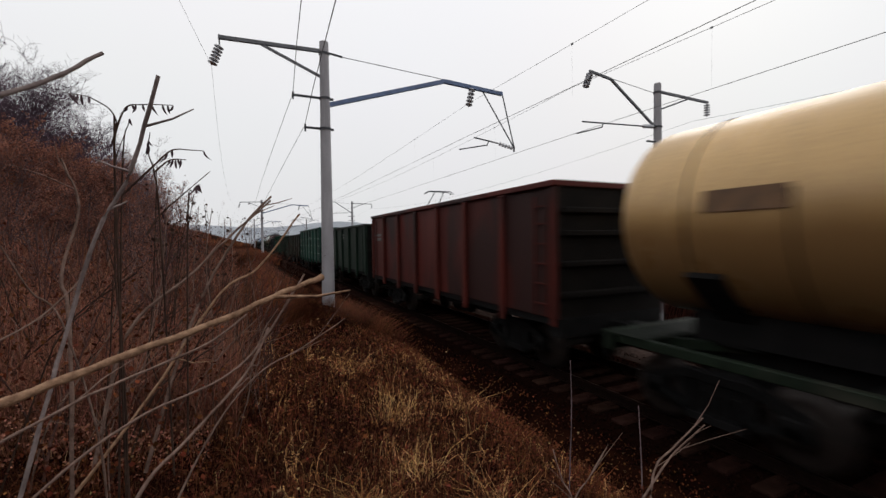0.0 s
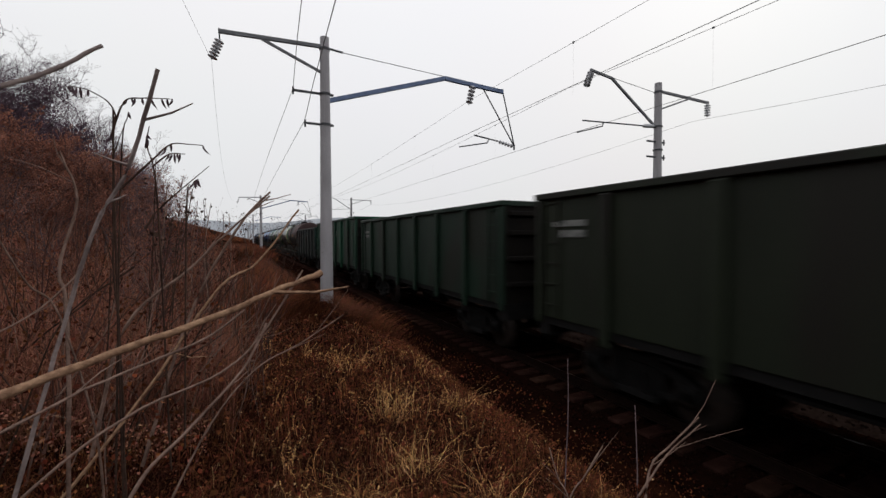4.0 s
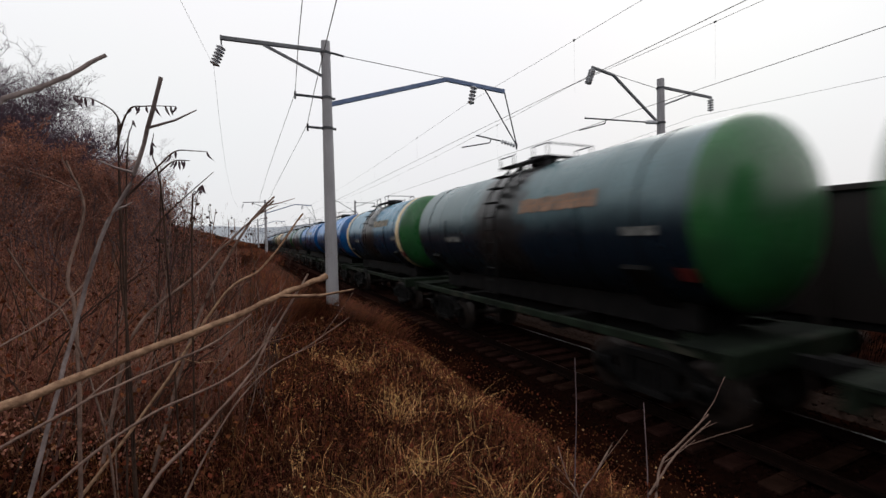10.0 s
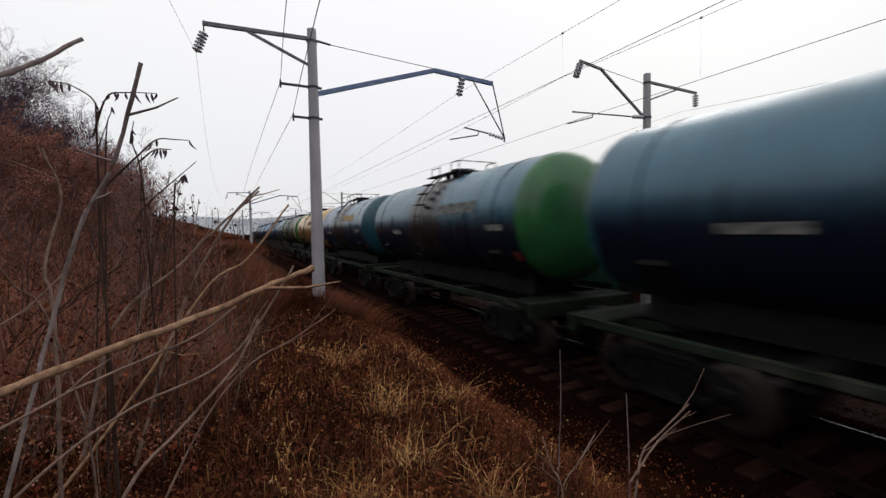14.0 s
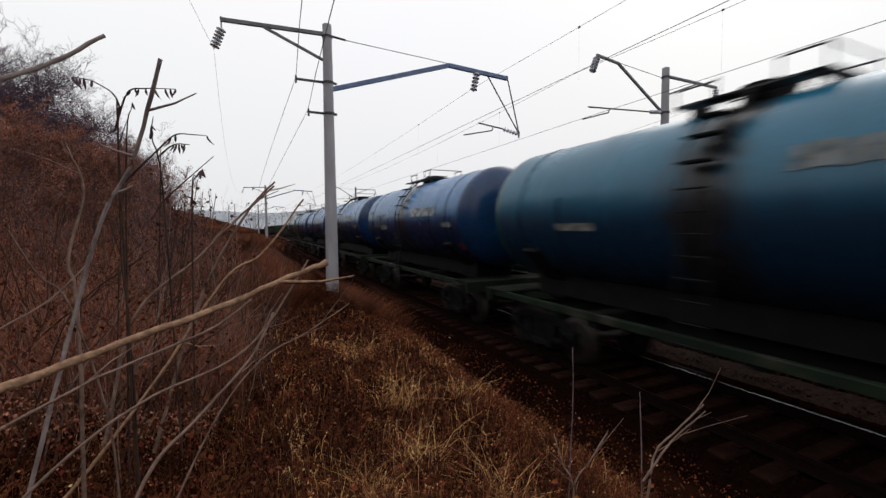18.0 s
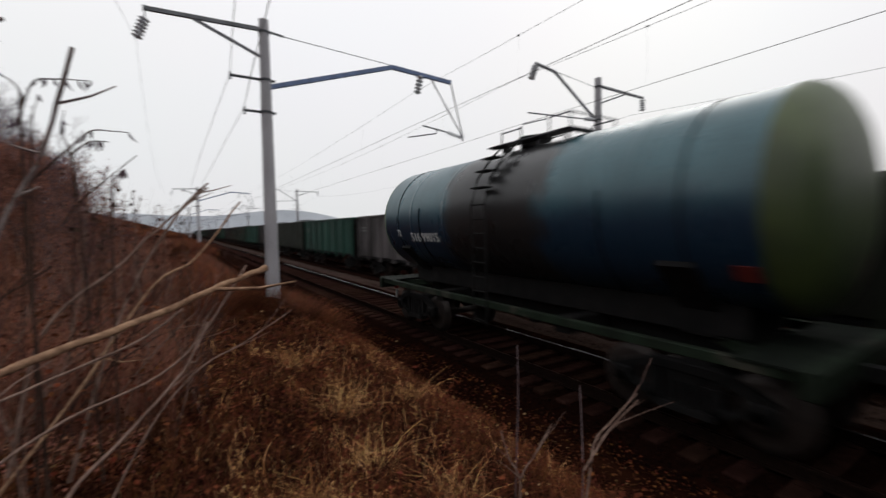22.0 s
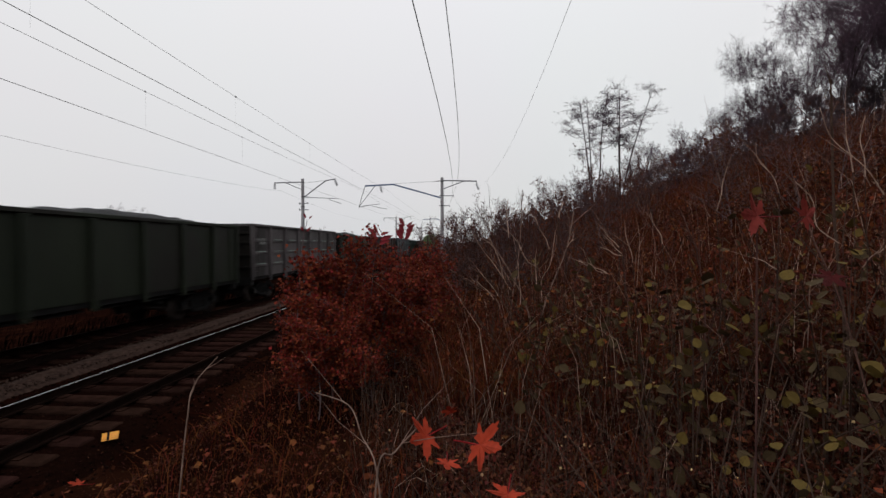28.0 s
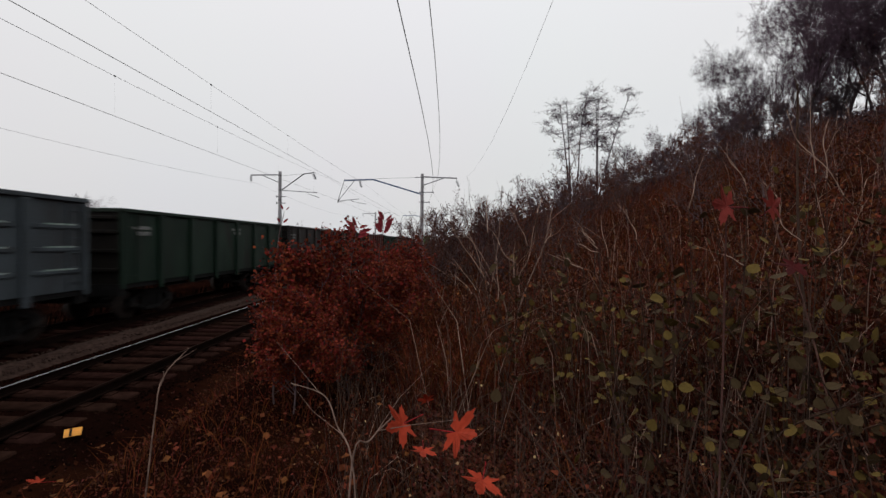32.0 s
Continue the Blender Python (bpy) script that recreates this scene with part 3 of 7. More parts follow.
def wire(name, x, ztop, sag, r, label, y_shift=0.0, droppers=None, sway=0.0):
    n, pts = 14, []
    for a, b in zip(MAST_Y[:-1], MAST_Y[1:]):
        k2 = 0.35 if a > 10 else 1.0
        pts += [(x - sway * k2 * 4 * (i / n) * (1 - i / n), a + (b - a) * i / n + y_shift, ztop - sag * 4 * (i / n) * (1 - i / n)) for i in range(n)]
    lines = [(pts, [r] * len(pts))]
    w = thing(name, label, "wire", "overhead wires")
    v, f = tubes(lines, 4)
    put("strand", array_mesh("strand", v, f, WIRE), w)
    if droppers is not None:
        lines = []
        for a, b in zip(MAST_Y[:-1], MAST_Y[1:]):
            for k in (0.1, 0.24, 0.38, 0.5, 0.62, 0.76, 0.9):
                y = a + (b - a) * k + y_shift
                lines.append(([(x, y, ztop - sag * 4 * k * (1 - k)), (x, y, droppers)], [r * 0.2, r * 0.2]))
        v, f = tubes(lines, 3)
        tagged(put("droppers", array_mesh("droppers", v, f, WIRE), w), kind="stuff")
        bm = bmesh.new()
        box(bm, -0.012, 0.012, -0.03, 0.03, -0.022, 0.022)
        clamp = data("clamp", bm, DARKSTEEL)
        for a, b in zip(MAST_Y[:-1], MAST_Y[1:]):
            for k in (0.1, 0.24, 0.38, 0.5, 0.62, 0.76, 0.9):
                put("clamp", clamp, w, at=pose(x, a + (b - a) * k + y_shift, ztop - sag * 4 * k * (1 - k)))
    return w


wire("messenger_wire", 7.28, 7.68, 0.33, 0.0055, "sagging messenger wire above the track with droppers", 0, 6.31)
wire("contact_wire", 6.85, 6.33, 0.04, 0.007, "taut copper contact wire above the track")
wire("messenger_wire", 11.05, 8.42, 0.45, 0.007, "sagging messenger wire above the second track with droppers", -1, 6.75)
wire("contact_wire", 11.2, 6.75, 0.05, 0.008, "taut copper contact wire above the second track", -1)
wire("feeder_wire", -0.72, 7.7, 1.0, 0.0035, "thin feeder wire on the outer mast arms", sway=1.1)
wire("line_wire", 1.38, 7.25, 0.6, 0.008, "bare line wire on the mast brackets", sway=1.1)
wire("line_wire", 1.7, 6.35, 0.6, 0.008, "bare line wire on the mast brackets", sway=1.1)
wire("feeder_wire", 18.0, 7.95, 1.0, 0.006, "feeder wire on the arms of the far masts", -1)


# ---- railway wagons ----
def side_frame_mesh():
    bm = bmesh.new()
    bar(bm, (0, -1.1, 0.62), (0, -0.4, 0.9), 0.14, 0.13)
    bar(bm, (0, 1.1, 0.62), (0, 0.4, 0.9), 0.14, 0.13)
    box(bm, -0.08, 0.08, -0.5, 0.5, 0.8, 0.95, 0.02)
    bar(bm, (0, -1.0, 0.58), (0, -0.3, 0.29), 0.12, 0.1)
    bar(bm, (0, 1.0, 0.58), (0, 0.3, 0.29), 0.12, 0.1)
    box(bm, -0.09, 0.09, -0.4, 0.4, 0.24, 0.34)
    for y in (-0.925, 0.925):
        box(bm, -0.1, 0.1, y - 0.17, y + 0.17, 0.42, 0.68, 0.03)
    for y in (-0.42, 0.42):
        box(bm, -0.06, 0.06, y - 0.07, y + 0.07, 0.3, 0.85)
    for y in (-0.22, -0.07, 0.08, 0.23):
        rod(bm, (0, y, 0.33), (0, y, 0.82), 0.06, 6)
    return data("side_frame", bm, STEEL)


def bolster_mesh():
    bm = bmesh.new()
    box(bm, -1.05, 1.05, -0.22, 0.22, 0.62, 0.9, 0.04)
    return data("bogie", bm, STEEL)


def wheelset_mesh():
    """Axle and two wheels, turned in one piece."""
    prof = [(-1.12, 0.001), (-1.12, 0.11), (-0.92, 0.11), (-0.91, 0.17), (-0.87, 0.19), (-0.865, 0.36), (-0.865, 0.47), (-0.74, 0.48), (-0.735, 0.505), (-0.71, 0.5),
            (-0.71, 0.36), (-0.72, 0.18), (-0.68, 0.09)]
    prof += [(-x, r) for x, r in reversed(prof)]
    n = 24
    vs = [(x, r * math.cos(6.28319 * i / n), 0.475 + r * math.sin(6.28319 * i / n)) for x, r in prof for i in range(n)]
    fs = [(k * n + i, k * n + (i + 1) % n, (k + 1) * n + (i + 1) % n, (k + 1) * n + i) for k in range(len(prof) - 1) for i in range(n)]
    return array_mesh("wheelset", vs, fs, RUSTY)


def coupler_mesh():
    bm = bmesh.new()
    box(bm, -0.09, 0.09, -0.75, -0.2, 0.96, 1.14)
    box(bm, -0.2, 0.17, -0.22, 0.0, 0.9, 1.2, 0.04)
    box(bm, -0.22, -0.08, 0.0, 0.1, 0.92, 1.18, 0.03)
    rod(bm, (0.22, -0.7, 0.95), (0.3, -0.55, 0.45), 0.03, 6)
    return data("coupler", bm, STEEL)


MESH = {"bogie": bolster_mesh(), "side_frame": side_frame_mesh(), "wheelset": wheelset_mesh(), "coupler": coupler_mesh()}


def running_gear(t, half_pivot, half_length):
    for s in (-1, 1):
        b = put("bogie", MESH["bogie"], t, "dark greasy cast bogie", pose(0, s * half_pivot, 0))
        for a in (-0.925, 0.925):
            put("wheelset", MESH["wheelset"], b, "rusty wheels on an axle", pose(0, a, 0))
        for x in (-1.02, 1.02):
            put("side_frame", MESH["side_frame"], b, at=pose(x, 0, 0))
        put("coupler", MESH["coupler"], t, "cast automatic coupler", pose(0, s * half_length, 0, 0, 0, 0 if s > 0 else 180))


def gondola_meshes(g, H1):
    """The pieces of an open goods wagon: 13.9 m over the couplers."""
    H0, L, W = 1.3, 6.35, 1.5
    bm = bmesh.new()
    box(bm, 0, 0.05, -L, L, H0, H1)
    MESH[g + "side"] = data("side_wall", bm, STEEL)
    bm = bmesh.new()
    box(bm, -W + 0.05, W - 0.05, -0.03, 0.03, H0, H1)
    MESH[g + "endwall"] = data("end_wall", bm, STEEL)
    bm = bmesh.new()
    box(bm, -W + 0.05, W - 0.05, -L + 0.06, L - 0.06, H0, H0 + 0.08)
    MESH[g + "floor"] = data("wagon_floor", bm, STEEL)
    bm = bmesh.new()
    for s in (-1, 1):
        box(bm, s * (W - 0.06), s * (W + 0.09), -L - 0.02, L + 0.02, H1 - 0.02, H1 + 0.1, 0.015)
        box(bm, -W + 0.05, W - 0.05, s * (L - 0.05), s * (L + 0.05), H1 - 0.015, H1 + 0.095)
    MESH[g + "rim"] = data("top_rim", bm, STEEL)
    bm = bmesh.new()
    box(bm, 0.0, 0.11, -0.09, 0.09, H0 - 0.28, H1 - 0.03, 0.025)
    MESH[g + "post"] = data("side_post", bm, STEEL)
    bm = bmesh.new()
    box(bm, 0.0, 0.07, -0.07, 0.07, H0 - 0.15, H1 - 0.03, 0.02)
    MESH[g + "endpost"] = data("corner_post", bm, STEEL)
    bm = bmesh.new()
    box(bm, -W + 0.1, W - 0.1, 0.0, 0.09, -0.06, 0.06, 0.02)
    MESH[g + "end"] = data("end_rib", bm, STEEL)
    bm = bmesh.new()
    box(bm, 0.0, 0.045, -0.66, 0.66, -0.07, 0.07, 0.03)
    MESH[g + "ridge"] = data("pressed_ridge", bm, STEEL)
    # thin pale strip: the ridge's highlight as a painted piece
    bm = bmesh.new()
    box(bm, 0.03, 0.05, -0.4, 0.45, 0.035, 0.075)
    MESH[g + "rub"] = data("rubbed_edge", bm, RIDGE_GLINT)
    bm = bmesh.new()
    box(bm, -0.2, 0.2, -L, L, 0.95, H0)
    for s in (-1, 1):
        box(bm, s * 1.28, s * 1.46, -L, L, H0 - 0.16, H0 - 0.004)
        box(bm, -1.45, 1.45, s * (L + 0.02), s * (L - 0.3), 0.92, H0 - 0.004)
    MESH[g + "frame"] = data("underframe", bm, STEEL)
    bm = bmesh.new()
    bar(bm, (0.2, 0, 1.26), (1.32, 0, 1.02), 1.2, 0.05)
    MESH[g + "hatch"] = data("drop_hatch", bm, STEEL)
    bm = bmesh.new()
    rod(bm, (-0.75, -0.45, 0.85), (-0.75, 0.45, 0.85), 0.2, 12)
    box(bm, -0.8, -0.7, -0.3, 0.3, 0.85, 1.2)
    MESH[g + "cylinder"] = data("brake_cylinder", bm, STEEL)
    bm = bmesh.new()
    for z in (1.55, 1.95, 2.35, 2.75, 3.15, 3.5):
        bar(bm, (0, -0.2, z), (0, 0.2, z), 0.025, 0.025)
    for y in (-0.2, 0.2):
        bar(bm, (0, y, 1.3), (0, y, 3.7), 0.03, 0.03)
    MESH[g + "ladder"] = data("ladder", bm, STEEL)
    bm = bmesh.new()
    box(bm, -0.02, 0.0, -0.42, 0.42, 0.0, 0.11)
    box(bm, -0.02, 0.0, -0.42, 0.2, -0.2, -0.07)
    MESH[g + "mark"] = data("stencil", bm, WORN)
    for v in range(3):
        r = np.random.default_rng(20 + v)
        xs, ys = np.linspace(-1.44, 1.44, 13), np.linspace(-6.28, 6.28, 49)
        X, Y = np.meshgrid(xs, ys)
        lump = 0.55 + 0.45 * np.cos(Y / (1.5 + 0.6 * v) + v) * np.exp(-(Y / 7) ** 2)
        Z = H1 - 0.2 + (1 - (X / 1.5) ** 2) * (0.18 + 0.42 * lump) * np.clip((6.4 - np.abs(Y)) / 1.2, 0, 1) + r.normal(0, 0.035, X.shape)
        i = np.arange(X.size).reshape(X.shape)
        f = np.stack([i[:-1, :-1], i[:-1, 1:], i[1:, 1:], i[1:, :-1]], axis=-1).reshape(-1, 4)
        MESH[g + "coal%d" % v] = array_mesh("coal_load", np.stack([X, Y, Z], axis=-1).reshape(-1, 3), f, COAL)


gondola_meshes("low_", 3.6)
gondola_meshes("tall_", 3.88)
gondola_meshes("far_", 3.75)


def gondola(paint, label, ridged=False, coal=None, marks=1, group="open wagons of the goods train", tall=False, hatches=5):
    g = {True: "tall_", False: "low_"}.get(tall, tall)
    t = thing("gondola_wagon", label, "goods wagon", group)
    put("wagon_floor", MESH[g + "floor"], t)
    for s in (-1, 1):
        put("side_wall", MESH[g + "side"], t, at=pose(s * 1.5, 0, 0) @ pose(0, 0, 0, 0, 0, 0 if s < 0 else 180), material=paint)
        # end wall in the near-black that holds the gap's shade
        put("end_wall", MESH[g + "endwall"], t, "dark end wall with its shade in the colour", pose(0, s * 6.32, 0), END_SHADE)
    put("top_rim", MESH[g + "rim"], t, material=paint)
    put("underframe", MESH[g + "frame"], t, "black greasy underframe and drop hatches")
    put("brake_cylinder", MESH[g + "cylinder"], t, at=pose(0, -1.2, 0))
    step = 12.7 / 7
    for s in (-1, 1):
        for i in range(hatches):
            if s < 0:
                put("drop_hatch", MESH[g + "hatch"], t, at=pose(0, -3.2 + i * 1.6, 0, 0, 0, 180))
        for i in range(1, 7):
            put("side_post", MESH[g + "post"], t, at=pose(s * 1.5, -6.35 + i * step, 0, 0, 0, 0 if s > 0 else 180), material=paint)
        for e in (-6.27, 6.27):
            put("corner_post", MESH[g + "endpost"], t, at=pose(s * 1.5, e, 0, 0, 0, 0 if s > 0 else 180), material=paint)
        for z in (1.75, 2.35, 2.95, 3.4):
            put("end_rib", MESH[g + "end"], t, at=pose(0, s * 6.35, z, 0, 0, 0 if s > 0 else 180), material=END_SHADE)
    if ridged:
        for s in (-1, 1):
            for i in range(7):
                for z in (1.85, 2.45, 3.05):
                    r = put("pressed_ridge", MESH[g + "ridge"], t, at=pose(s * 1.5, -6.35 + (i + 0.5) * step, z, 0, 0, 0 if s > 0 else 180), material=paint)
                    put("rubbed_edge", MESH[g + "rub"], r, "sky highlight painted on the ridge")
    for y in (-5.9, 5.9):
        put("ladder", MESH[g + "ladder"], t, at=pose(-1.53, y, 0), material=paint)
    for k in range(marks):
        put("stencil", MESH[g + "mark"], t, "faded white stencil", pose(-1.505 if not ridged else -1.55, (5.45, -0.9, 1.8)[k], 3.05 + 0.12 * (k % 2)))
    if coal is not None:
        put("coal_load", MESH[g + "coal%d" % coal], t, "heaped black coal")
    running_gear(t, 4.33, 6.96)
    return t


def tank_meshes():
    """The pieces of a tank wagon: 12.0 m over the couplers, a barrel 3 m across."""
    n, R = 48, 1.5
    L = 4.92

    def revolve(prof):
        vs, fs = [], []
        for y, r in prof:
            for i in range(n):
                a = 2 * math.pi * i / n
                vs.append((r * math.cos(a), y, r * math.sin(a)))
        for k in range(len(prof) - 1):
            for i in range(n):
                j = (i + 1) % n
                fs.append((k * n + i, k * n + j, (k + 1) * n + j, (k + 1) * n + i))
        return vs, fs
    prof = []
    for k in range(7):
        y0 = -L + 2 * L * k / 6
        prof += [(y0 - 0.09, R), (y0 - 0.03, R), (y0 - 0.012, R + 0.006), (y0 + 0.012, R + 0.006), (y0 + 0.03, R), (y0 + 0.09, R)] if 0 < k < 6 else [(y0, R)]
    v, f = revolve(prof)
    MESH["t_barrel"] = array_mesh("barrel", v, f, STEEL, smooth=True)
    ends = [(0.0, R)]
    for i in range(1, 11):
        a = i / 10 * math.pi / 2
        ends.append((0.5 * math.sin(a), 0.02 + (R - 0.02) * math.cos(a) ** 0.55 if i < 10 else 0.001))
    v, f = revolve(ends)
    MESH["t_end"] = array_mesh("end_cap", v, f, STEEL, smooth=True)
    v, f = revolve([(-0.2, R + 0.004), (-0.2, R + 0.01), (0.2, R + 0.01), (0.2, R + 0.004)])
    MESH["t_band"] = array_mesh("painted_band", v, f, CREAM, smooth=True)
    v, f = revolve([(-0.012, R), (-0.012, R + 0.012), (0.012, R + 0.012), (0.012, R)])
    MESH["t_seam"] = array_mesh("weld_seam", v, f, STEEL)
    bm = bmesh.new()
    box(bm, -0.28, 0.28, -5.3, 5.3, 0.98, 1.3)
    # added dark block that keeps the space under the barrel from showing bright
    box(bm, -0.62, 0.62, -4.5, 4.5, 1.3, 1.86)
    MESH["t_sill"] = data("centre_sill", bm, STEEL)
    bm = bmesh.new()
    box(bm, -1.5, 1.5, -0.09, 0.09, 1.0, 1.32, 0.015)
    MESH["t_endbeam"] = data("end_beam", bm, FRAME_GREEN)
    bm = bmesh.new()
    box(bm, -1.5, 1.5, -0.75, -0.09, 1.28, 1.31)
    MESH["t_deck"] = data("end_platform", bm, FRAME_DARK)
    bm = bmesh.new()
    bar(bm, (1.3, -0.05, 1.2), (0.25, -1.5, 1.2), 0.12, 0.14)
    MESH["t_brace"] = data("diagonal_brace", bm, FRAME_GREEN)
    bm = bmesh.new()
    box(bm, -0.06, 0.06, -5.2, 5.2, 1.16, 1.3, 0.012)
    MESH["t_sidesill"] = data("side_sill", bm, FRAME_GREEN)
    bm = bmesh.new()
    box(bm, -1.38, 1.38, -0.16, 0.16, 1.02, 1.28)
    MESH["t_cross"] = data("cross_beam", bm, STEEL)
    bm = bmesh.new()
    bar(bm, (-0.2, 0, 1.35), (-1.3, 0, 2.35), 0.5, 0.16)
    bar(bm, (0.2, 0, 1.35), (1.3, 0, 2.35), 0.5, 0.16)
    box(bm, -0.6, 0.6, -0.3, 0.3, 1.25, 1.8)
    MESH["t_saddle"] = data("saddle", bm, STEEL)
    bm = bmesh.new()
    rod(bm, (0, 0, 0.75), (0, 0, 1.5), 0.14, 10)
    MESH["t_valve"] = data("drain_valve", bm, STEEL)
    bm = bmesh.new()
    rod(bm, (0, 0, 4.6), (0, 0, 4.88), 0.34, 16)
    rod(bm, (0, 0, 4.88), (0, 0, 4.93), 0.38, 16)
    MESH["t_dome"] = data("filling_hatch", bm, STEEL)
    bm = bmesh.new()
    rod(bm, (0, 1.0, 4.6), (0, 1.0, 4.92), 0.1, 10)
    MESH["t_vent"] = data("vent_pipe", bm, STEEL)
    bm = bmesh.new()
    for x in (-0.52, 0.52):
        box(bm, x - 0.16, x + 0.16, -1.0, 1.0, 4.76, 4.79)
        for y in (-0.8, 0.0, 0.8):
            rod(bm, (x, y, 4.5), (x, y, 4.78), 0.03)
    box(bm, -0.68, 0.68, -1.0, -0.78, 4.76, 4.79)
    for x in (-0.66, 0.66):
        for y in (-0.98, -0.45, 0.35, 0.98):
            rod(bm, (x, y, 4.7), (x, y, 5.06), 0.016)
        rod(bm, (x, -0.98, 5.06), (x, -0.45, 5.06), 0.016)
        rod(bm, (x, 0.35, 5.02), (x, 0.98, 5.02), 0.016)
    rod(bm, (-0.66, -0.98, 5.06), (0.66, -0.98, 5.06), 0.016)
    MESH["t_platform"] = data("platform", bm, DARKSTEEL)
    pts = [(1.62, 0.9), (1.62, 2.4), (1.66, 3.4), (1.48, 3.95), (1.1, 4.42), (0.7, 4.76)]
    MESH["t_ladder"] = array_mesh("ladder", *tubes([([(-x, 0.22, z) for x, z in pts], [0.022] * len(pts))], 6), STEEL)
    MESH["t_ladder_rail"] = array_mesh("side_rail", *tubes([([(-x, -0.22, z) for x, z in pts], [0.022] * len(pts))], 6), STEEL)
    bm = bmesh.new()
    rod(bm, (-1.63, -0.22, 0), (-1.63, 0.22, 0), 0.016, 5)
    MESH["t_rung"] = data("rung", bm, STEEL)
    bm = bmesh.new()
    box(bm, -0.12, 0.1, -0.22, 0.22, -0.015, 0.015)
    MESH["t_step"] = data("step", bm, STEEL)
    ring = [(1.512 * math.sin(radians(d)), 0.0, 3.2 - 1.512 * math.cos(radians(d))) for d in range(-100, 101, 10)]
    MESH["t_strap"] = array_mesh("strap", *tubes([(ring, [0.014] * len(ring))], 4), STEEL)
    bm = bmesh.new()
    box(bm, -0.006, 0.0, -1.12, 1.12, -0.012, 0.012)
    y = -1.12
    for i in range(11):
        w = 0.155 + 0.03 * math.sin(i * 2.3)
        box(bm, -0.008, 0.0, y, y + w, -0.16 + 0.02 * (i % 2), 0.16 - 0.015 * (i % 3))
        y += w + 0.05
    MESH["t_sign"] = data("lettering_bar", bm, WHITE)
    bm = bmesh.new()
    box(bm, -0.008, 0.0, -0.32, 0.32, -0.07, 0.07)
    MESH["t_small_sign"] = data("small_lettering_bar", bm, WHITE)

    bm = bmesh.new()
    box(bm, -0.008, 0.0, -0.85, 0.85, -0.022, 0.022)
    MESH["t_line"] = data("lettering_line", bm, WORN)
    bm = bmesh.new()
    box(bm, -0.01, 0.0, -0.13, 0.13, -0.12, 0.12)
    MESH["t_placard"] = data("red_placard", bm, PLACARD)


tank_meshes()


AXIS = 3.12  # height of the barrels' middle line


def on_barrel(y, z, out=0.004):
    """A place on the barrel's side, facing away from it on the -x side."""
    h = max(-1.2, min(1.2, z - AXIS))
    return pose(-math.sqrt(1.5 ** 2 - h * h) - out, y, z) @ pose(0, 0, 0, 0, math.degrees(math.asin(h / 1.5)), 0)


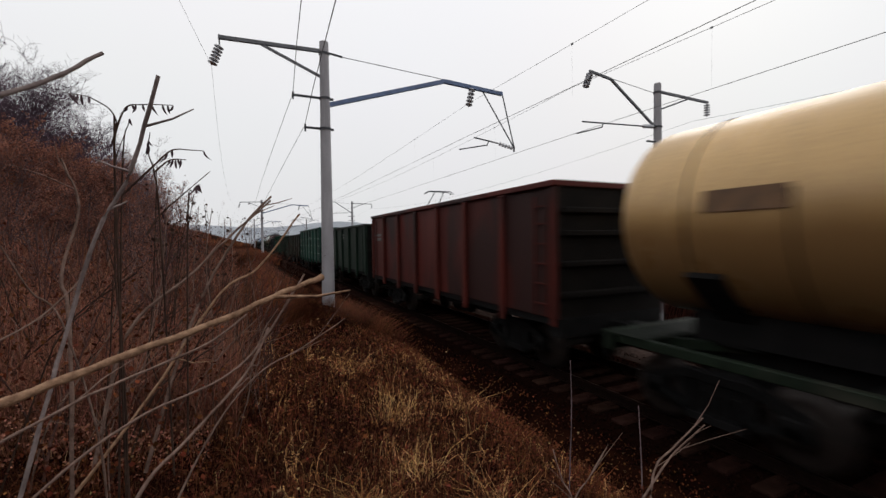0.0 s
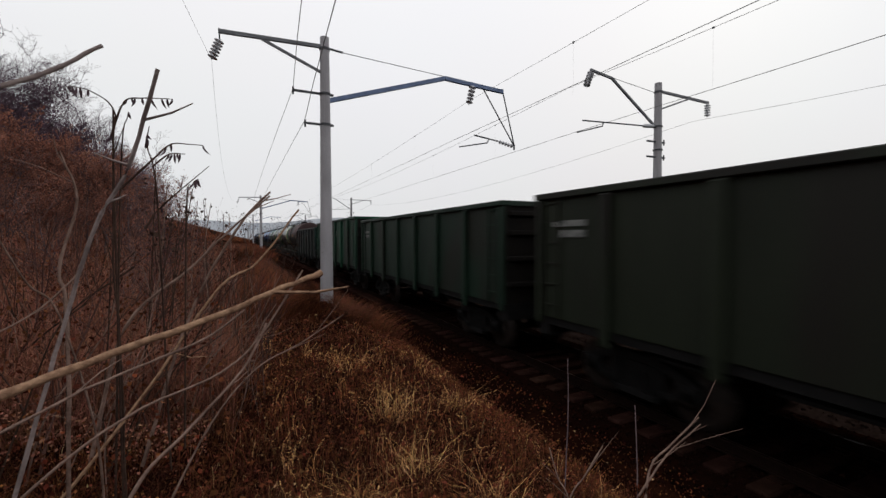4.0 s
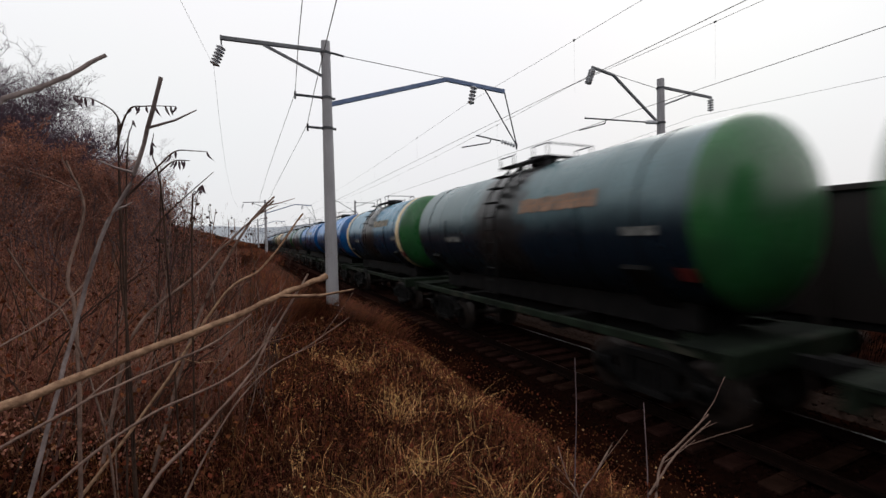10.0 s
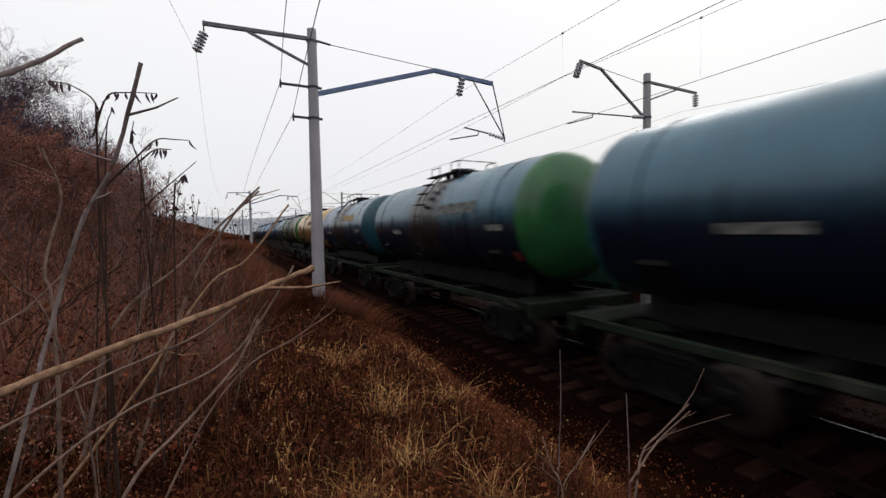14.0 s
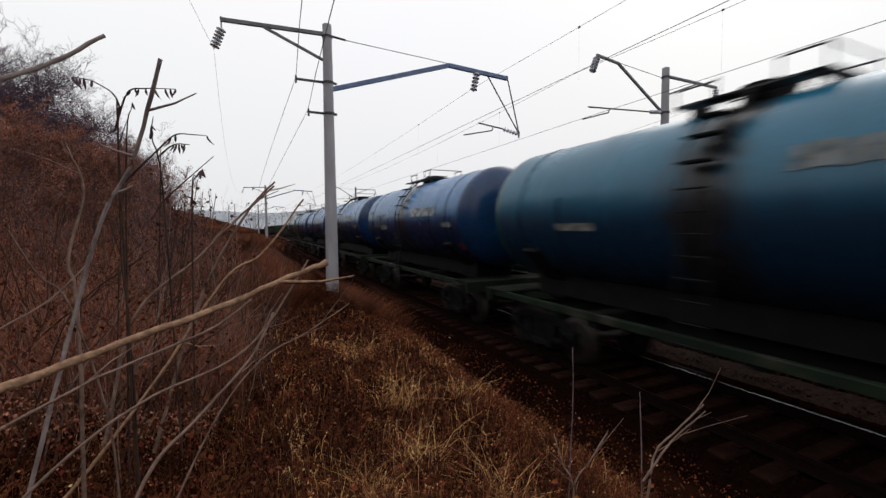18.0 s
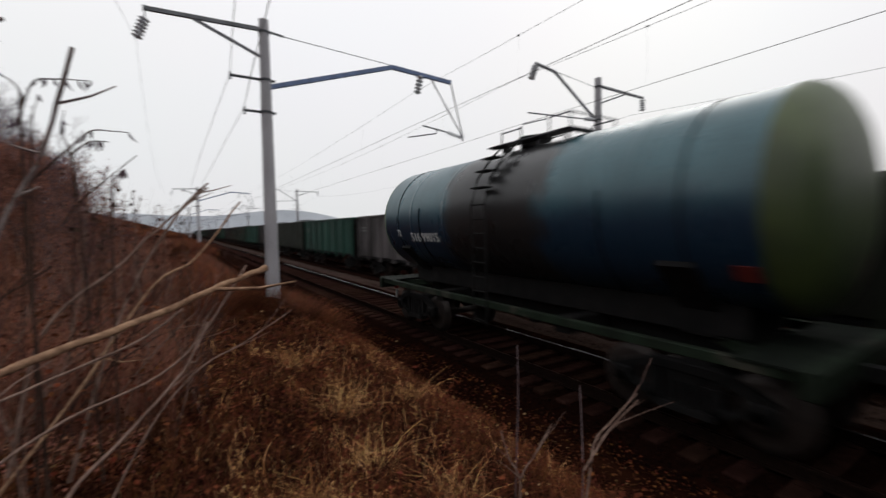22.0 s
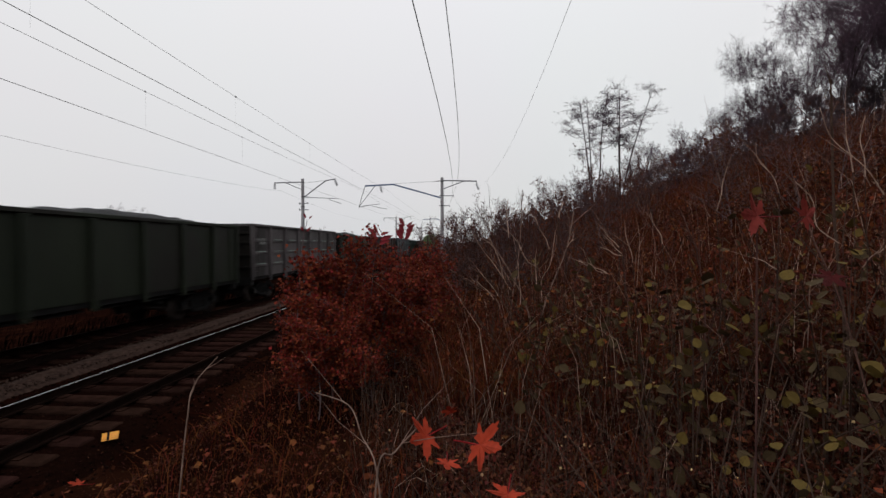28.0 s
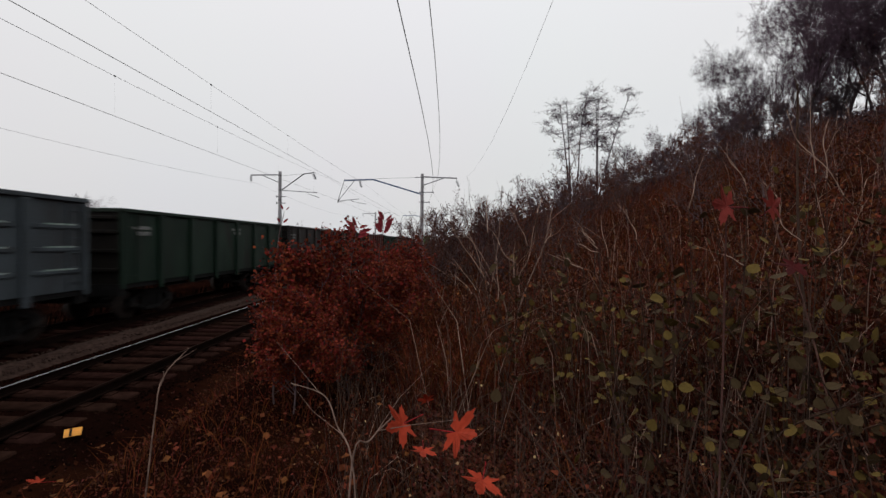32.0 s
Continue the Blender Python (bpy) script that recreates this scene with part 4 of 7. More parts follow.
def tank(paint, ends, label, bands="", sign=None, small=WORN, high=3.58, group="tank wagons of the goods train", lines=False, forward=0.0, low=2.82, deep=1.0, along=2.4, front=None, sign_at=-2.1):
    t = thing("tank_wagon", label, "tank wagon", group)
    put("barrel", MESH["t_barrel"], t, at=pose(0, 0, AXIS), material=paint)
    for s in (-1, 1):
        put("end_cap", MESH["t_end"], t, at=pose(0, s * 4.92, AXIS, 0, 0, 0 if s > 0 else 180), material=front if front and s < 0 else ends)
        put("weld_seam", MESH["t_seam"], t, at=pose(0, s * 4.05, AXIS))
    if "f" in bands:
        put("painted_band", MESH["t_band"], t, "cream painted ring", pose(0, -4.6, AXIS))
    if "r" in bands:
        put("painted_band", MESH["t_band"], t, "cream painted ring", pose(0, 4.6, AXIS))
    if "t" in bands:
        put("painted_band", MESH["t_band"], t, "thin cream painted ring", pose(0, 4.86, AXIS) @ Matrix.Diagonal((1, 0.3, 1, 1)))
    put("centre_sill", MESH["t_sill"], t)
    for k in (-1, 1):
        turned = pose(0, k * 5.4, 0, 0, 0, 0 if k > 0 else 180)
        put("end_beam", MESH["t_endbeam"], t, "worn green end beam", turned)
        put("end_platform", MESH["t_deck"], t, "dark green end platform", turned)
        put("diagonal_brace", MESH["t_brace"], t, "", turned)
        put("diagonal_brace", MESH["t_brace"], t, "", turned @ Matrix.Diagonal((-1, 1, 1, 1)))
        put("side_sill", MESH["t_sidesill"], t, "worn pale green sill", pose(k * 1.42, 0, 0))
        put("cross_beam", MESH["t_cross"], t, at=pose(0, k * 2.0, 0))
        put("saddle", MESH["t_saddle"], t, at=pose(0, k * 3.9, 0))
        put("strap", MESH["t_strap"], t, at=pose(0, k * 2.8, AXIS - 3.2))
    for nm, k in (("drain_valve", "t_valve"), ("filling_hatch", "t_dome"), ("vent_pipe", "t_vent"), ("platform", "t_platform")):
        put(nm, MESH[k], t, at=pose(0, forward if k == "t_platform" else 0, AXIS - 3.2))
    ld = put("ladder", MESH["t_ladder"], t, at=pose(0, 0, AXIS - 3.2))
    put("side_rail", MESH["t_ladder_rail"], ld)
    for z in (1.0, 1.3, 1.6, 1.9, 2.2, 2.5, 2.8, 3.1, 3.4):
        put("rung", MESH["t_rung"], ld, at=pose(0, 0, z))
    for x, z in ((1.56, 3.75), (1.42, 4.1), (1.26, 4.38), (1.08, 4.62)):
        put("step", MESH["t_step"], ld, at=pose(-x, 0, z))
    if sign is not None:
        put("lettering_bar", MESH["t_sign"], t, "worn lettering", on_barrel(sign_at, high), sign)
        put("small_lettering_bar", MESH["t_small_sign"], t, "", on_barrel(along, low) @ Matrix.Diagonal((1, 1.5, deep, 1)), small)
        put("small_lettering_bar", MESH["t_small_sign"], t, "", on_barrel(-4.1, 2.9), small)
    put("red_placard", MESH["t_placard"], t, "small faded red placard", on_barrel(-4.72, 2.25))
    if lines:
        for z in (3.05, 2.9):
            put("lettering_line", MESH["t_line"], t, "worn white line of lettering", on_barrel(2.9, z))
        for y, z in ((4.35, 3.5), (3.2, 3.3), (2.3, 3.34)):
            put("small_lettering_bar", MESH["t_small_sign"], t, "", on_barrel(y, z) @ Matrix.Diagonal((1, 0.6, 0.8, 1)), WORN)
    running_gear(t, 3.9, 6.01)
    return t


def wagon_paint(name, c, worn=(0.05, 0.045, 0.04), at=0.56):
    """Dull wagon paint with worn patches that differ from plate to plate."""
    m = mat(name, c, [k * 0.6 for k in c], rough=0.6, scale=0.9, bump=0.12, fine=18, spots=worn, spot_at=at, stretch=(1, 1, 0.4), spec=0.25)
    n, l = m.node_tree.nodes, m.node_tree.links
    tc, mp = n["Texture Coordinate"], n["Mapping"]
    info, add = n.new("ShaderNodeObjectInfo"), n.new("ShaderNodeVectorMath")
    add.operation = "MULTIPLY_ADD"
    add.inputs[1].default_value = (17.0, 29.0, 11.0)
    l.new(info.outputs["Random"], add.inputs[0])
    l.new(tc.outputs["Object"], add.inputs[2])
    l.new(add.outputs[0], mp.inputs[0])
    return m


G_RED = wagon_paint("oxide_red_wagon_paint", (0.1, 0.016, 0.011), (0.032, 0.011, 0.0095), 0.53)
G_DKGREEN = wagon_paint("dark_green_wagon_paint", (0.00893, 0.0248, 0.0149), (0.00992, 0.0119, 0.00794), 0.6)
G_GREEN = wagon_paint("green_wagon_paint", (0.0099, 0.058, 0.032), (0.0105, 0.0145, 0.0105), 0.53)
G_BRIGHT = wagon_paint("bright_green_wagon_paint", (0.011, 0.062, 0.043), (0.012, 0.022, 0.017), 0.6)
G_OLIVE = wagon_paint("olive_brown_wagon_paint", (0.0139, 0.0188, 0.00992), (0.00992, 0.00893, 0.00645))
G_BLACK = wagon_paint("sooty_black_wagon_paint", (0.01, 0.0125, 0.0135), (0.011, 0.042, 0.033), 0.6)
G_BROWN = wagon_paint("dark_brown_wagon_paint", (0.024, 0.0185, 0.0165), (0.0125, 0.0105, 0.0105))
G_GREY = wagon_paint("pale_grey_wagon_paint", (0.115, 0.1, 0.102), (0.03, 0.026, 0.026), 0.52)
G_GREYGREEN = wagon_paint("grey_green_wagon_paint", (0.0322, 0.0446, 0.0372), (0.0174, 0.0198, 0.0174))
G_BLUEGREY = wagon_paint("blue_grey_wagon_paint", (0.063, 0.077, 0.0875), (0.035, 0.0385, 0.042))

# first colour lifted for sky sheen, second darkened for underside shade and grime
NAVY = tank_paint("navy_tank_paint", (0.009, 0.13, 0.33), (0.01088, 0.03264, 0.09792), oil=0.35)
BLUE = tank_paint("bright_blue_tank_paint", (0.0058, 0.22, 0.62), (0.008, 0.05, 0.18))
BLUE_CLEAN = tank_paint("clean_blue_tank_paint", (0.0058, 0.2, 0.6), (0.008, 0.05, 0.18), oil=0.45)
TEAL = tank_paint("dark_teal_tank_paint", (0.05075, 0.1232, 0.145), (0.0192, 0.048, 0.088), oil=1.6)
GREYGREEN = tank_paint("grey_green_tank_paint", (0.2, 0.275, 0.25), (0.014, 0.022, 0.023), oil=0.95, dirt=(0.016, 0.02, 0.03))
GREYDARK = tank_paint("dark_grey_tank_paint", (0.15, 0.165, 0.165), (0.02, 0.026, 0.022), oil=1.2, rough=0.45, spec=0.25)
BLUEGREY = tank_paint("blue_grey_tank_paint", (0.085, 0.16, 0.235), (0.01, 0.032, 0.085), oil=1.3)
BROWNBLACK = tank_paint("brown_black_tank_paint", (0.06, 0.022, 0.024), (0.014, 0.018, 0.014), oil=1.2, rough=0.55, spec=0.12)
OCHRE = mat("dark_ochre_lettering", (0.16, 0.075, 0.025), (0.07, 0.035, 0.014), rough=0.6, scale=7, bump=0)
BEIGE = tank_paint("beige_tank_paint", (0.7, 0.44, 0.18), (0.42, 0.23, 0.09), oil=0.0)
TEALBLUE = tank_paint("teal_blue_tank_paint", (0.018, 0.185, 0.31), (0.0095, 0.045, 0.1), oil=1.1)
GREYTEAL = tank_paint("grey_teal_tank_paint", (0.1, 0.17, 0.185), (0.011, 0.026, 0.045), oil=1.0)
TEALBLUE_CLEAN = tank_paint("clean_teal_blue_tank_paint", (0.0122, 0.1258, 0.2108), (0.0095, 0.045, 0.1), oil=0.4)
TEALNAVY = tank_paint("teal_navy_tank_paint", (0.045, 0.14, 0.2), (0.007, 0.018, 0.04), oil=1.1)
E_DULLGREEN = mat("dull_grey_green_end_paint", (0.065, 0.115, 0.066), (0.042, 0.078, 0.043), rough=0.4, scale=1.5, bump=0.02, spec=0.4)
E_OLIVEDULL = mat("dull_olive_end_paint", (0.06, 0.082, 0.024), (0.034, 0.048, 0.016), rough=0.5, scale=1.2, bump=0.05, spots=(0.05, 0.035, 0.018), spot_at=0.6)
E_GREEN = mat("green_end_paint", (0.024, 0.12, 0.036), (0.018, 0.082, 0.028), rough=0.3, scale=1.5, bump=0.02, spec=0.45)
E_DKGREEN = mat("dark_green_end_paint", (0.016, 0.075, 0.034), (0.011, 0.05, 0.024), rough=0.3, scale=1.5, bump=0.02, spec=0.45)
E_OLIVE = mat("olive_green_end_paint", (0.055, 0.135, 0.03), (0.036, 0.09, 0.022), rough=0.5, scale=1.2, bump=0.05, spots=(0.075, 0.062, 0.03), spot_at=0.64)
E_NAVY = mat("navy_end_paint", (0.005, 0.034, 0.105), (0.004, 0.022, 0.068), rough=0.3, scale=1.5, bump=0.02, spec=0.45)
E_BLUE = mat("blue_end_paint", (0.004, 0.09, 0.28), (0.004, 0.06, 0.19), rough=0.3, scale=1.5, bump=0.02, spec=0.45)
E_TEAL = mat("dark_teal_end_paint", (0.015, 0.07, 0.1), (0.012, 0.05, 0.075), rough=0.3, scale=1.5, bump=0.02, spec=0.45)
E_DARK = mat("sooty_end_paint", (0.035, 0.018, 0.018), (0.02, 0.012, 0.012), rough=0.55, scale=1.5, bump=0.02, spec=0.12)

# the near train, from its last wagon forwards
near_train = [
    tank(TEAL, E_OLIVE, "dark teal tank wagon with olive-green ends, last of the train", forward=-0.6, front=E_OLIVEDULL),
    tank(NAVY, E_NAVY, "navy blue tank wagon with white lettering", sign=SIGN_WHITE, high=3.35),
    tank(NAVY, E_NAVY, "navy blue tank wagon with white lettering", sign=SIGN_WHITE, high=3.35),
    tank(NAVY, E_NAVY, "navy blue tank wagon with white lettering", sign=SIGN_WHITE, high=3.35, lines=True),
    tank(NAVY, E_NAVY, "navy blue tank wagon with white lettering", sign=SIGN_WHITE, high=3.35, lines=True),
    tank(TEALBLUE_CLEAN, E_DKGREEN, "teal-blue tank wagon with dark green ends", sign=WORN),
    tank(GREYDARK, E_GREEN, "sooty grey tank wagon with green ends and cream rings", "ft", SIGN_CREAM),
    tank(BEIGE, BEIGE, "beige tank wagon with dark lettering", sign=OCHRE, small=OCHRE, low=3.3, deep=2.0, along=3.3),
    tank(BLUEGREY, E_TEAL, "blue-grey tank wagon stained with oil", sign=SIGN_OCHRE),
    tank(TEALNAVY, E_GREEN, "dark blue-grey tank wagon with green ends and worn lettering", sign=WORN, high=3.45),
    tank(TEALNAVY, E_TEAL, "dark teal-blue tank wagon with worn lettering", sign=WORN, high=3.45),
    tank(BLUE_CLEAN, E_BLUE, "bright blue tank wagon with white lettering", sign=SIGN_WHITE),
    tank(BLUE, E_BLUE, "bright blue tank wagon with white lettering", sign=SIGN_WHITE),
    tank(TEALBLUE, E_GREEN, "blue tank wagon with green ends and cream rings", "fr", SIGN_CREAM),
    tank(GREYTEAL, E_GREEN, "oil-stained grey-teal tank wagon with green ends", sign=RUSTLABEL, small=WORN, high=3.5),
    tank(BLUEGREY, E_GREEN, "dark blue tank wagon with green ends and cream rings", "fr", RUSTLABEL),
    tank(GREYGREEN, E_DULLGREEN, "pale grey-green tank wagon with cream rings and a dark oil spill", "fr"),
    tank(BROWNBLACK, E_DARK, "sooty brown tank wagon with ochre label panels", sign=OCHRE, small=OCHRE, high=3.1, low=3.2, deep=2.6, along=2.0, sign_at=-1.1),
    gondola(G_BLACK, "sooty black open wagon with faded stencils", marks=3),
    gondola(G_GREEN, "green open wagon with worn paint", marks=2, tall=True),
    gondola(G_DKGREEN, "dark green dirty open wagon"),
    gondola(G_OLIVE, "dark olive open wagon", marks=1),
    gondola(G_BRIGHT, "bright green open wagon with pressed side panels", ridged=True, marks=2, tall=True),
    gondola(G_DKGREEN, "dark green dirty open wagon", marks=2),
    gondola(G_RED, "dirty oxide-red steel open wagon", marks=1, tall=True),
    tank(BEIGE, BEIGE, "beige tank wagon with dark lettering", sign=OCHRE, small=OCHRE, low=3.3, deep=2.0, along=3.3),
]
near_length = [12.02] * 18 + [13.92] * 7 + [12.02]

# white figures on the last wagon
last = near_train[0]
for body, y, z, size in (("72", 4.03, 2.64, 0.26), ("516 99015", 2.62, 2.5, 0.34)):
    cu = bpy.data.curves.new("wagon_number", "FONT")
    cu.body, cu.size, cu.align_x, cu.extrude = body, size, "CENTER", 0.003
    cu.materials.append(WHITE)
    ob = put("wagon_number", cu, last, "white stencilled figures")
    ob.matrix_basis = on_barrel(y, z + size * 0.35, 0.03) @ pose(0, 0, -size * 0.35, 90, 0, -90)
bm = bmesh.new()
rod(bm, (-0.9, 5.47, 1.0), (-0.9, 5.52, 1.0), 0.1, 14)
part("tail_disc", bm, REDPAINT, last, "red tail disc")
bm = bmesh.new()
box(bm, -0.93, -0.87, 5.45, 5.5, 0.62, 0.88)
part("tail_hose", bm, WHITE, last, "white-ended brake hose")
bm = bmesh.new()
strip = [(0.45, 4.93 + 0.5 * math.sqrt(1 - (math.hypot(0.45, h) / 1.49) ** 3.64), AXIS + h) for h in np.linspace(0.1, 1.4, 11)]
for a, b in zip(strip[:-1], strip[1:]):
    bar(bm, a, b, 0.15, 0.015)
part("end_strip", bm, STEEL, last, "dark strip down the end")
for k, (x, z, w) in enumerate(((-0.35, 2.75, 0.3), (-0.35, 2.63, 0.4), (-0.35, 2.52, 0.26), (0.12, 2.98, 0.2))):
    bm = bmesh.new()
    box(bm, x - w / 2, x + w / 2, 5.405, 5.432, z - 0.035, z + 0.035)
    part("end_lettering_bar", bm, WORN, last, "small worn white lettering")

# the far train: a locomotive and open wagons with coal


def locomotive():
    t = thing("electric_locomotive", "green electric locomotive with a raised pantograph", "locomotive")
    for s, nm in ((-1, "rear_section"), (1, "front_section")):
        y0 = s * 8.2
        bm = bmesh.new()
        box(bm, -1.55, 1.55, y0 - 7.9, y0 + 7.9, 1.15, 3.75, 0.12)
        b = part(nm, bm, G_DKGREEN, t, "dark green ribbed body section")
        bm = bmesh.new()
        for x in (-1, 1):
            for i in range(9):
                y = y0 - 5.6 + i * 1.4
                box(bm, x * 1.55, x * 1.575, y - 0.35, y + 0.35, 2.55, 3.2)
        part("side_window", bm, GLASS, b)
        bm = bmesh.new()
        box(bm, -1.3, 1.3, y0 - 7.5, y0 + 7.5, 3.74, 4.1, 0.15)
        part("roof", bm, G_BROWN, b)
        bm = bmesh.new()
        for i in range(12):
            y = y0 - 6.4 + i * 1.15
            rod(bm, (0.5 * (-1) ** i, y, 4.08), (0.5 * (-1) ** i, y, 4.5), 0.09, 8, 0.06)
        bar(bm, (0.5, y0 - 6.4, 4.52), (0.5, y0 + 6.2, 4.52), 0.04, 0.04)
        bar(bm, (-0.5, y0 - 6.4, 4.52), (-0.5, y0 + 6.2, 4.52), 0.04, 0.04)
        part("roof_insulators", bm, INSUL, b)
        for by in (-4.2, 4.2):
            g = put("bogie", MESH["bogie"], t, "dark bogie", pose(0, y0 + by, 0))
            for a in (-0.925, 0.925):
                put("wheelset", MESH["wheelset"], g, "", pose(0, a, 0))
            for x in (-1.02, 1.02):
                put("side_frame", MESH["side_frame"], g, at=pose(x, 0, 0))
        bm = bmesh.new()
        box(bm, -1.0, 1.0, y0 + s * 7.92 - 0.02, y0 + s * 7.92 + 0.02, 2.6, 3.4)
        part("windscreen", bm, GLASS, b)
    bm = bmesh.new()
    y = -13.0
    for x in (-0.45, 0.45):
        rod(bm, (x, y, 4.45), (x * 0.9, y + 1.0, 5.3), 0.04)
        rod(bm, (x * 0.9, y + 1.0, 5.3), (x * 0.7, y - 0.15, 6.15), 0.03)
        rod(bm, (x, y + 0.1, 4.08), (x, y + 0.1, 4.48), 0.07, 8)
    rod(bm, (-0.45, y + 1.0, 5.3), (0.45, y + 1.0, 5.3), 0.03)
    for dy in (-0.3, 0.05):
        rod(bm, (-0.75, y + dy, 6.2), (0.75, y + dy, 6.2), 0.03)
        rod(bm, (-0.75, y + dy, 6.2), (-1.0, y + dy, 6.02), 0.025)
        rod(bm, (0.75, y + dy, 6.2), (1.0, y + dy, 6.02), 0.025)
    part("pantograph", bm, DARKSTEEL, t, "raised grey pantograph")
    return t


loco = locomotive()
FAR_SEEN = [  # from the wagon whose front is boundary 0, rearwards
    (G_GREY, 0, None, 1, "pale grey"), (G_OLIVE, 0, None, 1, "dull olive-green"), (G_BRIGHT, 0, 0, 1, "green coal-laden"),
    (G_DKGREEN, 0, 1, 1, "dark green coal-laden"), (G_BROWN, 0, 2, 0, "sooty brown coal-laden"), (G_BRIGHT, 1, None, 1, "bright green ridged"),
    (G_GREYGREEN, 0, None, 2, "faded grey-green"), (G_OLIVE, 0, 0, 1, "dull olive coal-laden"), (G_DKGREEN, 0, 2, 1, "dark green coal-laden"),
    (G_OLIVE, 0, 1, 1, "dull olive coal-laden"), (G_GREY, 1, None, 1, "pale grey graffiti-worn"), (G_DKGREEN, 0, 0, 1, "dark green coal-laden"),
    (G_BROWN, 0, 2, 0, "sooty brown coal-laden"), (G_BLUEGREY, 1, None, 1, "blue-grey ridged"), (G_DKGREEN, 0, None, 2, "dark green"),
    (G_BROWN, 0, None, 1, "brown"), (G_OLIVE, 0, 2, 1, "olive coal-laden"), (G_RED, 0, None, 1, "oxide-red"),
    (G_DKGREEN, 0, 0, 1, "dark green coal-laden"), (G_GREEN, 0, None, 1, "green"), (G_BROWN, 0, 1, 1, "brown coal-laden"),
    (G_OLIVE, 0, None, 1, "olive"), (G_DKGREEN, 0, 2, 1, "dark green coal-laden")]
far_train = []
for k in range(-22, 0):
    p, rd, co, mk, nm = [(G_BRIGHT, 0, None, 1, "green"), (G_DKGREEN, 0, 0, 1, "dark green coal-laden"), (G_OLIVE, 0, 1, 1, "olive coal-laden"),
                         (G_BROWN, 0, 2, 1, "brown coal-laden")][3 if k == -12 else (-k) % 4 if k < -1 else 0]
    far_train.append((k, gondola(p, nm + " open wagon on the far track", bool(rd), co, mk, "open wagons on the far track", "far_", 0)))
for k, (p, rd, co, mk, nm) in enumerate(FAR_SEEN):
    far_train.append((k, gondola(p, nm + " open wagon on the far track", bool(rd), co, mk, "open wagons on the far track", "far_" if rd or k < 7 else False)))


# ---- plants ----
def strips(n, x, y, z, h, w, lean, seed):
    """Upright tapering blades, bent outwards: 5 points and 2 faces each."""
    r = np.random.default_rng(seed)
    a = r.uniform(0, 6.283, n)
    b = r.uniform(0, 6.283, n)
    out = np.stack([np.cos(b), np.sin(b), 0 * b], axis=-1) * (lean * r.uniform(0.1, 1.0, n) * h)[:, None]
    side = np.stack([np.cos(a), np.sin(a), 0 * a], axis=-1) * (w / 2)[:, None]
    p0 = np.stack([x, y, z - 0.03], axis=-1)
    p1 = p0 + out * 0.3 + np.stack([0 * h, 0 * h, h * 0.62], axis=-1)
    p2 = p0 + out + np.stack([0 * h, 0 * h, h * r.uniform(0.8, 1.0, n)], axis=-1)
    v = np.stack([p0 - side, p0 + side, p1 - side * 0.8, p1 + side * 0.8, p2 - side * 0.15, p2 + side * 0.15], axis=1)
    f = np.array([[0, 1, 3, 2], [2, 3, 5, 4]])[None] + 6 * np.arange(n)[:, None, None]
    return v.reshape(-1, 3), f.reshape(-1, 4)


def flakes(c, size, seed, flat=0.0):
    """Small folded leaves at the places c: 6 points and 2 faces each."""
    r = np.random.default_rng(seed)
    n = len(c)
    u = r.normal(0, 1, (n, 3))
    u[:, 2] *= 1 - flat
    u /= np.linalg.norm(u, axis=1, keepdims=True)
    t = r.normal(0, 1, (n, 3))
    if flat:
        t = np.stack([-u[:, 1], u[:, 0], 0 * u[:, 0]], axis=-1) + t * (1 - flat) * 0.5
    w = np.cross(u, t)
    w /= np.linalg.norm(w, axis=1, keepdims=True) + 1e-6
    m = np.cross(w, u)
    s = (size * r.uniform(0.55, 1.25, n))[:, None]
    u, m, w = u * s, m * s * 0.42, w * s * 0.15
    v = np.stack([c - u * 0.5, c - u * 0.05 + m + w, c + u * 0.5, c - u * 0.05 - m + w], axis=1)
    f = np.array([[0, 1, 2, 3]])[None] + 4 * np.arange(n)[:, None, None]
    return v.reshape(-1, 3), f.reshape(-1, 4)


def polar(n, seed, r0, r1, a0, a1, xmax=3.9, xmin=-60):
    """Places round the standpoint, thinning with distance, off the track bed."""
    r = np.random.default_rng(seed)
    d = np.exp(r.uniform(math.log(r0), math.log(r1), n))
    a = np.radians(r.uniform(a0, a1, n))
    x, y = d * np.sin(a), d * np.cos(a)
    keep = (x < xmax) & (x > xmin)
    return x[keep], y[keep], d[keep]


def carpet(name, n, seed, r0, r1, a0, a1, hlo, hhi, w, lean, material, label, xmax=3.9, patch=None, xmin=-60):
    x, y, d = polar(n, seed, r0, r1, a0, a1, xmax, xmin)
    if patch is not None:
        k = wave(x, y, 1.9, seed + 3) + 0.25 * np.random.default_rng(seed + 5).normal(0, 1, len(x)) > patch
        x, y, d = x[k], y[k], d[k]
    r = np.random.default_rng(seed + 9)
    lift = 0.75 + 0.5 * (wave(x, y, 1.1, seed + 1) + 0.5)
    h = r.uniform(hlo, hhi, len(x)) * lift * np.clip((4.6 - x) / 2.2, 0.35, 1)
    v, f = strips(len(x), x, y, ground_z(x, y), h, w * (0.7 + 0.16 * d) * r.uniform(0.6, 1.4, len(x)), lean, seed + 2)
    return tagged(put(name, array_mesh(name, v, f, material)), label, "grass", kind="stuff")


